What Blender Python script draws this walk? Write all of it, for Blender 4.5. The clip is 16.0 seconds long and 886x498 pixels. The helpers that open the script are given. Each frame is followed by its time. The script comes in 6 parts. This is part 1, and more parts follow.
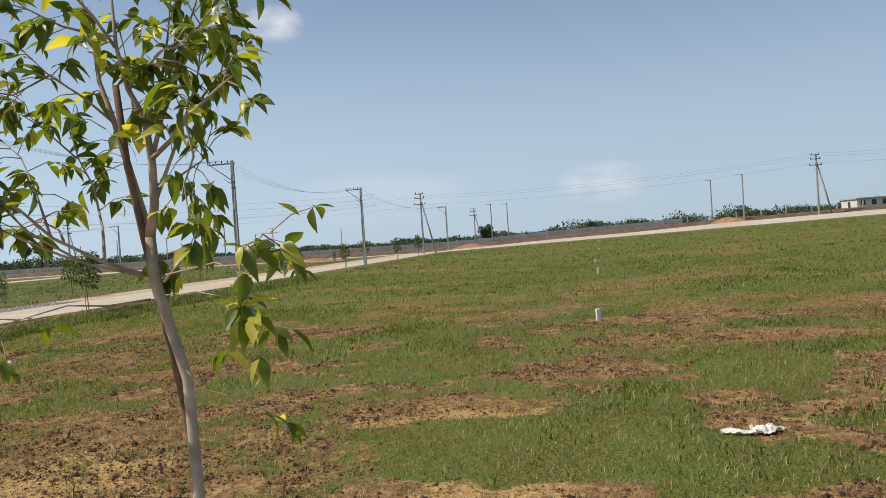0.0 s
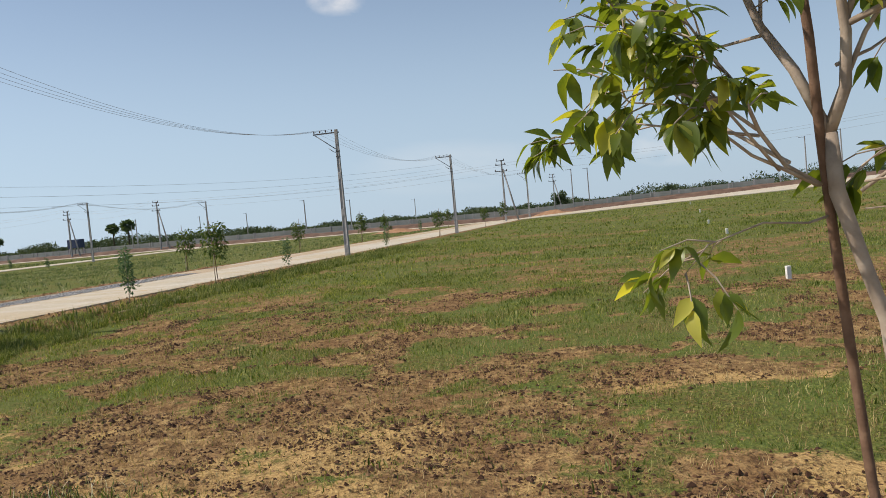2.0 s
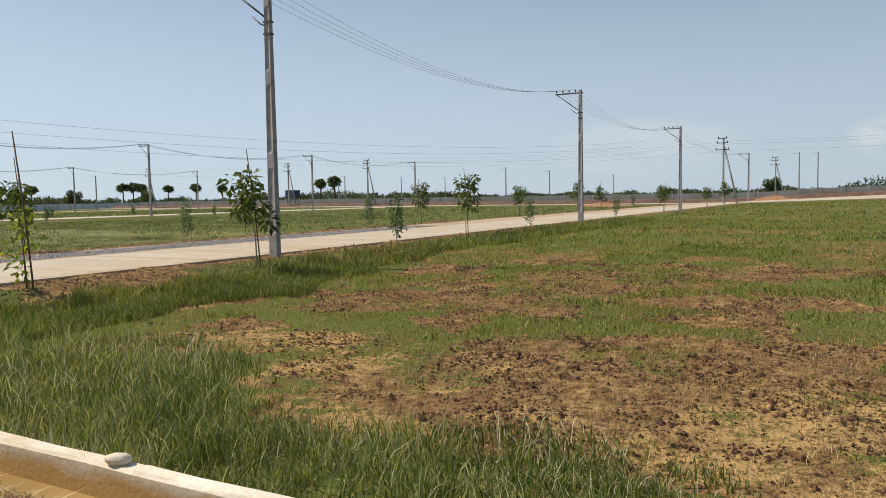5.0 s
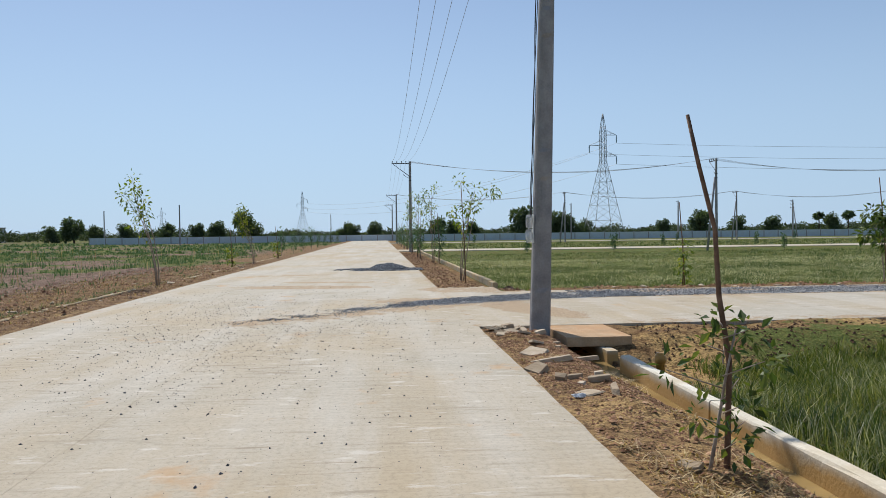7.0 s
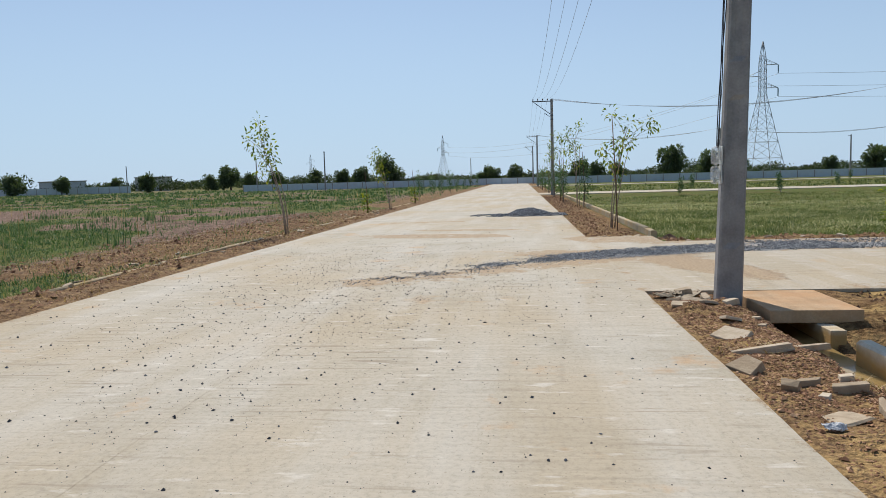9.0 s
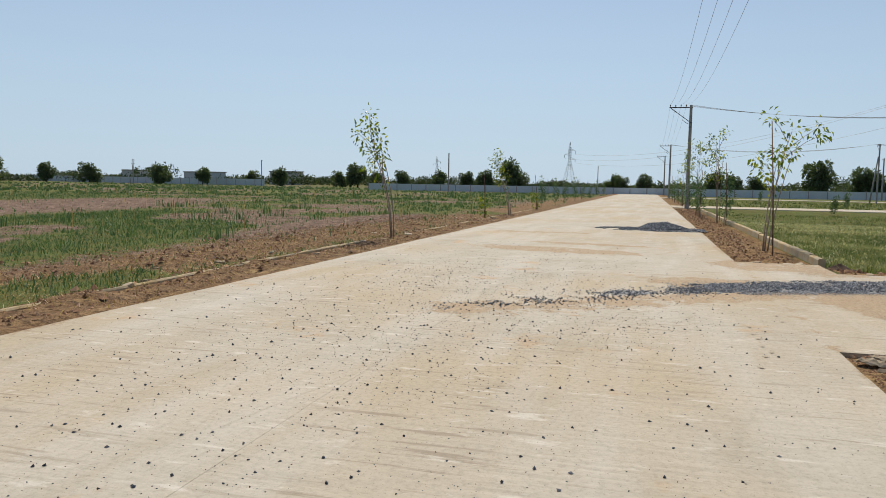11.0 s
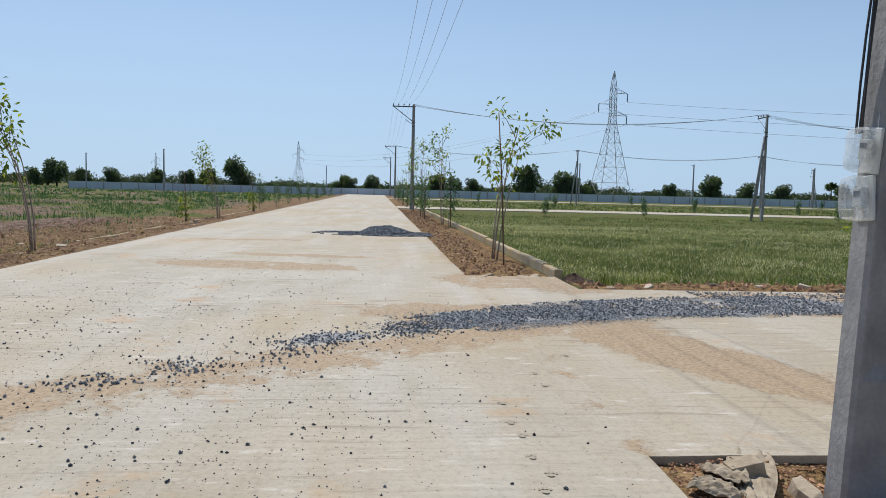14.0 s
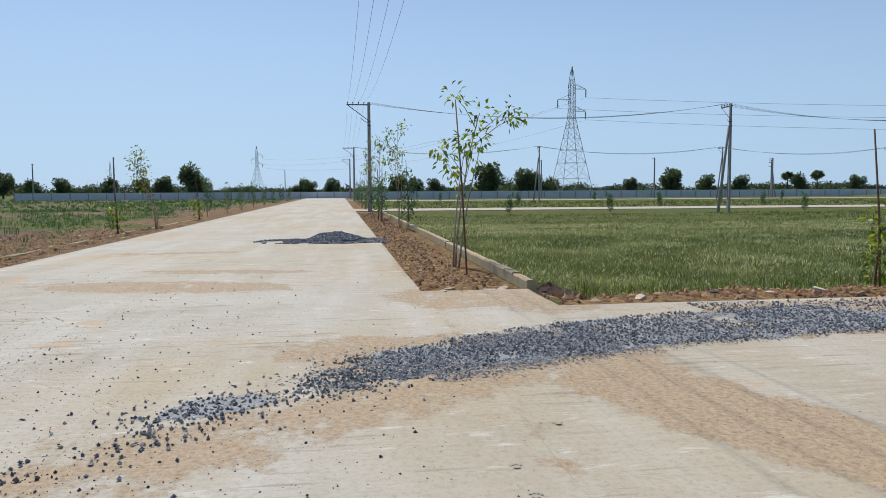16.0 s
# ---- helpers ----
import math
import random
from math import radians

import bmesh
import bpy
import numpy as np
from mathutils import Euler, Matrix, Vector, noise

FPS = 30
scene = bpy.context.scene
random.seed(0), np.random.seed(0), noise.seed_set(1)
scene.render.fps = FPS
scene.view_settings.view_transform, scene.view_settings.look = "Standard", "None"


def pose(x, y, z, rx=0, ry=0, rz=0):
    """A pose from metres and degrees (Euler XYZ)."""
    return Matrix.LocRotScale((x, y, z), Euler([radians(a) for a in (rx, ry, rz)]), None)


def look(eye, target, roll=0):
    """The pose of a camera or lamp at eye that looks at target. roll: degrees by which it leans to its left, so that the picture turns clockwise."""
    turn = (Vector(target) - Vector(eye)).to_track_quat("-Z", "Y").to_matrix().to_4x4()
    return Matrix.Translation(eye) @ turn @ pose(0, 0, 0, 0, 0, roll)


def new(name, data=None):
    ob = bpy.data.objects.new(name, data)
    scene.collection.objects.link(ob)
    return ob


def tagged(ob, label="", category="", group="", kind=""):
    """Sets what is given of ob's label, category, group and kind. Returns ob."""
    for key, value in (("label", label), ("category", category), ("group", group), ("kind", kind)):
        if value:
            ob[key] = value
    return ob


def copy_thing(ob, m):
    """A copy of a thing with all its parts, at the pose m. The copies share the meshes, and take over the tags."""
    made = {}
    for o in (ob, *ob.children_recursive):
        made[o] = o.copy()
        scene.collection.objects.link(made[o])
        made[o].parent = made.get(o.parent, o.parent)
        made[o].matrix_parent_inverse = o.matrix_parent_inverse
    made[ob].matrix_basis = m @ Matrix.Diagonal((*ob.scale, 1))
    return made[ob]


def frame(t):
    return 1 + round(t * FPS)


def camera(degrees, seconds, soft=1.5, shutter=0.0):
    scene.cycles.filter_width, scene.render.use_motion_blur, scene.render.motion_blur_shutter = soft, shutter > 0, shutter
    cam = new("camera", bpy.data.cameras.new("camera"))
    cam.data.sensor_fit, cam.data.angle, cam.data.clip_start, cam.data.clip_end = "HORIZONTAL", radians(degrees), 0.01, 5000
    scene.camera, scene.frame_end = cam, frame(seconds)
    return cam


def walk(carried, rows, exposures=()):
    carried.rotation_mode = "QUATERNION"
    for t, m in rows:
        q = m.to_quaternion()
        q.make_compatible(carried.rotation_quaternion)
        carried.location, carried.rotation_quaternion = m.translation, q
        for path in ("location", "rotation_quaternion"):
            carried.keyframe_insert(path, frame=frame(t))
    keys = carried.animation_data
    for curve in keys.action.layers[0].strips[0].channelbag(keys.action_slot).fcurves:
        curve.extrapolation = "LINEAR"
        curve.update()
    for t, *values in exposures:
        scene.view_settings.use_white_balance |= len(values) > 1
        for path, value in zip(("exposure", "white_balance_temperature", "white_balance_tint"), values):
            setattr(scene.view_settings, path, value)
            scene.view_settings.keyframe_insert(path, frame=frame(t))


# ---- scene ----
cam = camera(60.9, 16.0, soft=0.5)
PATH = [
    (0, (-0.831, 0.177, 1.885), (-1.166, 2.149, 1.86), -3.7),
    (0.5, (-1.484, 0.275, 1.905), (-1.863, 2.239, 1.867), -3.4),
    (1, (-2.141, 0.39, 1.881), (-2.388, 2.373, 1.813), -2.5),
    (1.5, (-2.724, 0.561, 1.877), (-3.085, 2.527, 1.811), -3.6),
    (2, (-3.295, 0.494, 1.827), (-3.807, 2.425, 1.735), -5.2),
    (2.5, (-3.937, 0.654, 1.771), (-4.45, 2.583, 1.642), -4.3),
    (3, (-4.533, 0.728, 1.745), (-5.103, 2.641, 1.616), -3.4),
    (3.2, (-4.762, 0.749, 1.762), (-5.324, 2.664, 1.624), -3.3),
    (5.3, (-6.573, 0.597, 1.426), (-7.611, 2.301, 1.285), -0.5),
    (5.5, (-6.761, 0.576, 1.441), (-7.849, 2.248, 1.295), -0.4),
    (6, (-7.255, 0.599, 1.441), (-8.653, 2.023, 1.303), -1.5),
    (6.5, (-7.874, 0.523, 1.432), (-9.772, 1.152, 1.419), -0.9),
    (7, (-8.476, 0.51, 1.45), (-10.468, 0.676, 1.407), -0.7),
    (7.5, (-9.045, 0.435, 1.465), (-11.014, 0.088, 1.407), -1.5),
    (8, (-9.63, 0.477, 1.47), (-11.615, 0.244, 1.408), -3.7),
    (8.5, (-10.148, 0.516, 1.457), (-12.127, 0.241, 1.371), -3.8),
    (9, (-10.702, 0.531, 1.428), (-12.683, 0.323, 1.242), -1.6),
    (9.5, (-11.237, 0.522, 1.403), (-13.206, 0.269, 1.156), 3.0),
    (9.7, (-11.44, 0.492, 1.379), (-13.396, 0.186, 1.098), 3.1),
    (12, (-14.041, 0.328, 1.419), (-15.946, -0.274, 1.331), 0.5),
    (12.5, (-14.687, 0.423, 1.417), (-16.682, 0.34, 1.313), 1.2),
    (13, (-15.164, 0.478, 1.417), (-17.161, 0.443, 1.307), 2.2),
    (13.5, (-15.742, 0.523, 1.405), (-17.735, 0.646, 1.293), 1.3),
    (14, (-16.213, 0.552, 1.375), (-18.199, 0.729, 1.218), 1.5),
    (14.5, (-16.731, 0.542, 1.362), (-18.713, 0.726, 1.169), 0.1),
    (15, (-17.134, 0.599, 1.367), (-19.115, 0.795, 1.172), -1.0),
    (15.5, (-17.686, 0.721, 1.341), (-19.666, 0.924, 1.143), -1.0),
    (16, (-18.237, 0.929, 1.355), (-20.213, 1.2, 1.2), -0.3),
]
walk(cam, [(t, look(eye, target, roll)) for t, eye, target, roll in PATH],
     [(0, 0.28, 7350, 12), (3, 0.28, 7300, 12), (5.5, 0.28, 7850, 13), (6.05, 0.28, 7700, 13), (6.5, 0.10, 6450, 10), (7.1, 0.10, 6620, 10), (9, 0.10, 6750, 10), (12, 0.08, 7400, 11), (13.2, 0.08, 6600, 10), (16, 0.08, 6380, 10)])

# ---- light ----
SUN_ELEV, SUN_DIR = 50.0, Vector((-0.965, -0.26))          # towards the sun, on the ground plan
world = bpy.data.worlds.new("sky")
scene.world = world
world.use_nodes = True
wn = world.node_tree
sky = wn.nodes.new("ShaderNodeTexSky")
sky.sky_type, sky.sun_disc = "NISHITA", False
sky.sun_elevation = radians(SUN_ELEV)
sky.sun_rotation = math.atan2(SUN_DIR.x, SUN_DIR.y)
sky.air_density, sky.dust_density, sky.ozone_density = 0.8, 0.4, 3.5
# pale haze that thickens towards the horizon all round
way, up = wn.nodes.new("ShaderNodeTexCoord"), wn.nodes.new("ShaderNodeSeparateXYZ")
wn.links.new(way.outputs["Generated"], up.inputs[0])
thick = wn.nodes.new("ShaderNodeMapRange")
thick.interpolation_type = "SMOOTHERSTEP"
thick.inputs["From Min"].default_value, thick.inputs["From Max"].default_value = -0.05, 0.46
thick.inputs["To Min"].default_value, thick.inputs["To Max"].default_value = 0.9, 0.18
wn.links.new(up.outputs["Z"], thick.inputs["Value"])
haze = wn.nodes.new("ShaderNodeMix")
haze.data_type = "RGBA"
wn.links.new(thick.outputs[0], haze.inputs[0])
# the haze scatters more light on the sun's side of the sky
toward, glow = wn.nodes.new("ShaderNodeVectorMath"), wn.nodes.new("ShaderNodeMapRange")
toward.operation = "DOT_PRODUCT"
toward.inputs[1].default_value = (*SUN_DIR.normalized(), 0)
wn.links.new(way.outputs["Generated"], toward.inputs[0])
glow.inputs["From Min"].default_value, glow.inputs["From Max"].default_value = -1.0, 1.0
glow.inputs["To Min"].default_value, glow.inputs["To Max"].default_value = 0.74, 1.06
wn.links.new(toward.outputs["Value"], glow.inputs["Value"])
scatter_sky = wn.nodes.new("ShaderNodeVectorMath")
scatter_sky.operation = "SCALE"
scatter_sky.inputs[0].default_value = (4.0, 5.6, 7.5)
wn.links.new(glow.outputs[0], scatter_sky.inputs["Scale"])
wn.links.new(scatter_sky.outputs[0], haze.inputs[7])
wn.links.new(sky.outputs[0], haze.inputs[6])
wn.links.new(haze.outputs[2], wn.nodes["Background"].inputs[0])
wn.nodes["Background"].inputs[1].default_value = 0.1
sun = new("sun", bpy.data.lights.new("sun", "SUN"))
sun.data.energy, sun.data.angle, sun.data.color = 3.9, radians(0.6), (1.0, 0.965, 0.91)
h = math.cos(radians(SUN_ELEV))
d = SUN_DIR.normalized()
sun.matrix_world = look((-40, -20, 60), Vector((-40, -20, 60)) - Vector((d.x * h, d.y * h, math.sin(radians(SUN_ELEV)))))


# ---- materials ----
class Mat:
    """A node material with short hands for its nodes."""

    def __init__(self, name, rough=0.8, metal=0.0, spec=0.3):
        self.m = bpy.data.materials.new(name)
        self.m.use_nodes = True
        self.t = self.m.node_tree
        self.b = self.t.nodes["Principled BSDF"]
        self.b.inputs["Roughness"].default_value = rough
        self.b.inputs["Metallic"].default_value = metal
        self.b.inputs["Specular IOR Level"].default_value = spec
        self.geo = None

    def node(self, kind, **kw):
        n = self.t.nodes.new(kind)
        for k, v in kw.items():
            n.inputs[k].default_value = v
        return n

    def link(self, a, b):
        self.t.links.new(a, b)

    def place(self, sx=1.0, sy=1.0, sz=1.0, own=False):
        c = self.t.nodes.new("ShaderNodeTexCoord") if own else self.t.nodes.new("ShaderNodeNewGeometry")
        m = self.node("ShaderNodeMapping")
        m.inputs["Scale"].default_value = (sx, sy, sz)
        self.link(c.outputs["Object" if own else "Position"], m.inputs["Vector"])
        return m.outputs[0]

    def noise(self, scale, detail=4.0, rough=0.55, vec=None, own=False):
        n = self.node("ShaderNodeTexNoise", Scale=scale, Detail=detail, Roughness=rough)
        self.link(vec if vec is not None else self.place(own=own), n.inputs["Vector"])
        return n.outputs["Fac"]

    def ramp(self, fac, *stops):
        r = self.t.nodes.new("ShaderNodeValToRGB")
        e = r.color_ramp.elements
        while len(e) < len(stops):
            e.new(0.5)
        for el, (p, c) in zip(e, stops):
            el.position = p
            el.color = (*c, 1) if hasattr(c, "__len__") else (c, c, c, 1)
        self.link(fac, r.inputs[0])
        return r.outputs[0]

    def mix(self, fac, a, b, mode="MIX"):
        n = self.t.nodes.new("ShaderNodeMix")
        n.data_type, n.blend_type = "RGBA", mode
        for v, s in ((fac, n.inputs[0]), (a, n.inputs[6]), (b, n.inputs[7])):
            if isinstance(v, (int, float)):
                s.default_value = v
            elif isinstance(v, tuple):
                s.default_value = (*v, 1)
            else:
                self.link(v, s)
        return n.outputs[2]

    def math(self, op, a, b=0.0, clamp=False):
        n = self.t.nodes.new("ShaderNodeMath")
        n.operation, n.use_clamp = op, clamp
        for v, s in ((a, n.inputs[0]), (b, n.inputs[1])):
            if isinstance(v, (int, float)):
                s.default_value = v
            else:
                self.link(v, s)
        return n.outputs[0]

    def attr(self, name):
        n = self.t.nodes.new("ShaderNodeAttribute")
        n.attribute_name = name
        return n.outputs["Fac"]

    def island(self):
        return self.t.nodes.new("ShaderNodeNewGeometry").outputs["Random Per Island"]

    def random(self):
        return self.t.nodes.new("ShaderNodeObjectInfo").outputs["Random"]

    def color(self, c):
        if isinstance(c, tuple):
            self.b.inputs["Base Color"].default_value = (*c, 1)
        else:
            self.link(c, self.b.inputs["Base Color"])
        return self

    def bump(self, hgt, strength=0.4, dist=0.02):
        n = self.node("ShaderNodeBump", Strength=strength, Distance=dist)
        self.link(hgt, n.inputs["Height"])
        self.link(n.outputs[0], self.b.inputs["Normal"])
        return self

    def thin(self, c, amount=0.4):
        """Lets light through a leaf or a blade."""
        tr = self.node("ShaderNodeBsdfTranslucent")
        mx = self.node("ShaderNodeMixShader", Fac=amount)
        if isinstance(c, tuple):
            tr.inputs[0].default_value = (*c, 1)
        else:
            self.link(c, tr.inputs[0])
        out = self.t.nodes["Material Output"]
        self.link(self.b.outputs[0], mx.inputs[1])
        self.link(tr.outputs[0], mx.inputs[2])
        self.link(mx.outputs[0], out.inputs[0])
        return self


def ground_material():
    m = Mat("field_soil_and_grass", 0.95, 0, 0.1)
    soil = m.attr("soil")
    fine, mid, big = m.noise(28, 6), m.noise(5, 5), m.noise(0.7, 4)
    dirt = m.ramp(mid, (0.3, (0.13, 0.072, 0.033)), (0.48, (0.31, 0.19, 0.085)), (0.68, (0.54, 0.37, 0.165)))
    dirt = m.mix(m.ramp(big, (0.35, 0.0), (0.65, 0.7)), dirt, (0.29, 0.165, 0.078))
    dirt = m.mix(0.55, dirt, m.ramp(fine, (0.25, 0.35), (0.75, 1.0)), "MULTIPLY")
    sand = m.ramp(fine, (0.3, (0.36, 0.225, 0.09)), (0.7, (0.56, 0.385, 0.165)))
    sandy = m.math("ADD", m.attr("sand"), m.math("MULTIPLY", m.math("SUBTRACT", m.noise(3.4, 8, 0.75), 0.5), 1.9))
    dirt = m.mix(m.ramp(sandy, (0.35, 0.0), (0.75, 0.85)), dirt, sand)
    dirt = m.mix(m.ramp(m.noise(13, 5, 0.7), (0.50, 0.0), (0.60, 0.75)), dirt, (0.085, 0.045, 0.022))
    loam = m.ramp(m.noise(3, 7, 0.65), (0.32, (0.10, 0.06, 0.045)), (0.5, (0.22, 0.145, 0.108)), (0.68, (0.36, 0.26, 0.20)))
    dirt = m.mix(m.attr("loam"), dirt, m.mix(0.5, loam, m.ramp(fine, (0.25, 0.5), (0.75, 1.0)), "MULTIPLY"))
    turf = m.ramp(fine, (0.28, (0.036, 0.040, 0.014)), (0.5, (0.110, 0.124, 0.032)), (0.72, (0.25, 0.245, 0.075)))
    turf = m.mix(m.ramp(m.noise(9, 5, 0.7), (0.46, 0.0), (0.62, 0.55)), turf, (0.17, 0.105, 0.042))
    turf = m.mix(m.ramp(m.noise(0.9, 5), (0.42, 0.0), (0.62, 0.65)), turf, (0.10, 0.145, 0.034))
    edge = m.math("ADD", soil, m.math("MULTIPLY", m.math("SUBTRACT", m.noise(4.0, 8, 0.72), 0.5), 2.2))
    m.color(m.mix(m.ramp(edge, (0.38, 0.0), (0.62, 1.0)), turf, dirt))
    m.bump(m.math("ADD", fine, m.math("MULTIPLY", mid, 2.0)), 0.9, 0.05)
    return m.m


def concrete_road_material():
    m = Mat("pale_broomed_concrete", 0.85, 0, 0.25)
    broom = m.noise(6, 4, 0.65, m.place(3.4, 0.22, 1.0))
    long = m.noise(1.0, 5, 0.6, m.place(0.16, 1.3, 1.0))
    spots, big, wide = m.noise(24, 6, 0.7), m.noise(0.8, 7, 0.62), m.noise(0.2, 4)
    c = m.ramp(big, (0.34, (0.41, 0.36, 0.275)), (0.47, (0.455, 0.41, 0.33)), (0.62, (0.50, 0.46, 0.385)))
    c = m.mix(m.ramp(wide, (0.40, 0.0), (0.60, 0.8)), c, (0.445, 0.355, 0.235))
    c = m.mix(m.ramp(long, (0.45, 0.0), (0.68, 0.55)), c, (0.56, 0.53, 0.47))
    worn = m.ramp(m.noise(0.45, 4), (0.4, 0.12), (0.62, 0.6))
    c = m.mix(worn, c, m.ramp(broom, (0.3, 0.78), (0.6, 1.06)), "MULTIPLY")
    c = m.mix(0.75, c, m.ramp(spots, (0.3, 0.72), (0.5, 1.0), (0.8, 1.08)), "MULTIPLY")
    # thin finishing drags across the slab, some dark and some scuffed pale
    drag = m.noise(5.0, 5, 0.6, m.place(2.6, 0.20, 1.0))
    c = m.mix(m.math("MULTIPLY", m.ramp(drag, (0.57, 0.0), (0.64, 1.0)), m.ramp(m.noise(0.7, 4), (0.42, 0.05), (0.60, 0.6))), c, (0.25, 0.20, 0.14))
    scuff = m.noise(4.0, 6, 0.65, m.place(1.7, 0.5, 1.0))
    c = m.mix(m.math("MULTIPLY", m.ramp(scuff, (0.59, 0.0), (0.67, 1.0)), 0.6), c, (0.66, 0.62, 0.55))
    c = m.mix(m.ramp(m.noise(60, 3, 0.6), (0.62, 0.0), (0.70, 0.5)), c, (0.22, 0.17, 0.12))
    rust = m.math("MULTIPLY", m.ramp(m.noise(0.9, 7, 0.65), (0.60, 0.0), (0.70, 1.0)), 0.6)
    c = m.mix(rust, c, (0.50, 0.30, 0.14))
    crack = m.node("ShaderNodeTexVoronoi", Scale=0.35)
    crack.feature = "DISTANCE_TO_EDGE"
    warp = m.mix(0.18, m.place(), m.t.nodes.new("ShaderNodeTexNoise").outputs["Color"])
    m.link(warp, crack.inputs["Vector"])
    line = m.ramp(crack.outputs["Distance"], (0.0, 1.0), (0.004, 0.0))
    c = m.mix(m.math("MULTIPLY", line, m.ramp(m.noise(0.5, 3), (0.5, 0.0), (0.6, 0.22))), c, (0.24, 0.20, 0.15))
    mud = m.ramp(m.math("ADD", m.attr("mud"), m.math("MULTIPLY", m.math("SUBTRACT", m.noise(2.6, 9, 0.74), 0.5), 1.9)), (0.42, 0.0), (0.60, 1.0))
    c = m.mix(m.math("MULTIPLY", mud, 0.85), c, m.ramp(m.noise(24, 6, 0.75), (0.3, (0.20, 0.125, 0.07)), (0.52, (0.41, 0.295, 0.18)), (0.75, (0.52, 0.41, 0.275))))
    m.color(c)
    m.bump(m.math("ADD", m.math("MULTIPLY", broom, 0.7), m.math("ADD", spots, m.math("MULTIPLY", mud, 0.8))), 0.5, 0.01)
    return m.m


def concrete_material(name, dark, light, stain=(0.42, 0.25, 0.10), amount=0.0, scale=3.0):
    m = Mat(name, 0.9, 0, 0.2)
    c = m.ramp(m.noise(scale, 6), (0.3, dark), (0.7, light))
    c = m.mix(0.5, c, m.ramp(m.noise(40, 4), (0.3, 0.7), (0.7, 1.05)), "MULTIPLY")
    if amount:
        c = m.mix(m.math("MULTIPLY", m.ramp(m.noise(1.6, 5), (0.38, 0.0), (0.62, 1.0)), amount), c, stain)
    m.color(c)
    m.bump(m.noise(30, 5), 0.5, 0.01)
    return m.m


def plant_material(name, dark, mid, light, thin=0.4, gloss=0.55, big=0.0):
    m = Mat(name, gloss, 0, 0.3)
    f = m.island()
    if big:
        f = m.math("ADD", m.math("MULTIPLY", f, 1 - big), m.math("MULTIPLY", m.ramp(m.noise(0.45, 4), (0.35, 0.0), (0.65, 1.0)), big))
    c = m.ramp(f, (0.0, dark), (0.5, mid), (1.0, light))
    m.color(c)
    m.thin(m.mix(1.0, c, (1.5, 1.5, 0.6), "MULTIPLY"), thin)
    return m.m


def speckled(name, *stops, rough=0.9, scale=14, bump=0.5, island=0.7, metal=0.0, own=False):
    """Stone, soil, bark or metal with grain, and a tone of its own for each piece."""
    m = Mat(name, rough, metal, 0.25)
    tone = m.random() if own else m.island()
    f = m.math("ADD", m.math("MULTIPLY", m.noise(scale, 5, own=own), 1 - island * 0.6), m.math("MULTIPLY", m.math("SUBTRACT", tone, 0.5), island))
    m.color(m.ramp(f, *stops))
    m.bump(m.noise(scale * 3, 4, own=own), bump, 0.01)
    return m.m


GROUND = ground_material()
ROAD = concrete_road_material()
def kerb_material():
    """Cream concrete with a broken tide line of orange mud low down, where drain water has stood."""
    m = Mat("weathered_kerb_concrete", 0.9, 0, 0.2)
    c = m.ramp(m.noise(3, 6), (0.3, (0.64, 0.59, 0.47)), (0.7, (0.84, 0.80, 0.70)))
    c = m.mix(0.5, c, m.ramp(m.noise(40, 4), (0.3, 0.7), (0.7, 1.05)), "MULTIPLY")
    c = m.mix(m.math("MULTIPLY", m.ramp(m.noise(1.6, 5), (0.42, 0.0), (0.62, 1.0)), 0.4), c, (0.50, 0.36, 0.18))
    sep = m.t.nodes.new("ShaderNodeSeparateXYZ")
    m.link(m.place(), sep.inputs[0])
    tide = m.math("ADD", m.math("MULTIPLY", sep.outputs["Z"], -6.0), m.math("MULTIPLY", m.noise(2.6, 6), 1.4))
    # mottled grey-brown that sets in just below the kerb's top
    lower_brown = m.math("ADD", m.math("MULTIPLY", sep.outputs["Z"], -14.0), m.math("MULTIPLY", m.noise(5.0, 7, 0.7), 1.6))
    c = m.mix(m.math("MULTIPLY", m.ramp(m.math("SUBTRACT", lower_brown, 2.3), (0.1, 0.0), (0.8, 1.0)), 0.45), c, (0.42, 0.33, 0.21))
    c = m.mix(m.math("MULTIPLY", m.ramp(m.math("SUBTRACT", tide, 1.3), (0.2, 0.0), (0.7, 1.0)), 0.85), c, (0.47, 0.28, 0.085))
    m.color(c)
    m.bump(m.noise(30, 5), 0.5, 0.01)
    return m.m


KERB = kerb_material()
EDGING = concrete_material("dusty_edging_concrete", (0.34, 0.28, 0.19), (0.52, 0.45, 0.33), (0.52, 0.33, 0.12), 0.5)
POLE = concrete_material("grey_pole_concrete", (0.25, 0.25, 0.255), (0.40, 0.395, 0.395), (0.30, 0.26, 0.23), 0.2, 4.0)
SLAB = concrete_material("earth_stained_slab", (0.42, 0.27, 0.15), (0.58, 0.42, 0.27), (0.55, 0.30, 0.14), 0.5)
WALLMAT = concrete_material("pale_grey_wall_panel", (0.55, 0.64, 0.72), (0.66, 0.74, 0.80), (0.45, 0.42, 0.39), 0.25, 0.4)
BACKWALL = concrete_material("grey_weathered_wall_panel", (0.27, 0.28, 0.28), (0.38, 0.39, 0.39), (0.26, 0.22, 0.19), 0.4, 0.4)
POSTMAT = concrete_material("grey_post", (0.30, 0.29, 0.29), (0.42, 0.40, 0.39))
RUBBLE = speckled("broken_concrete", (0.2, (0.34, 0.26, 0.175)), (0.5, (0.54, 0.44, 0.32)), (0.8, (0.70, 0.62, 0.50)), scale=11, bump=0.9, own=True)
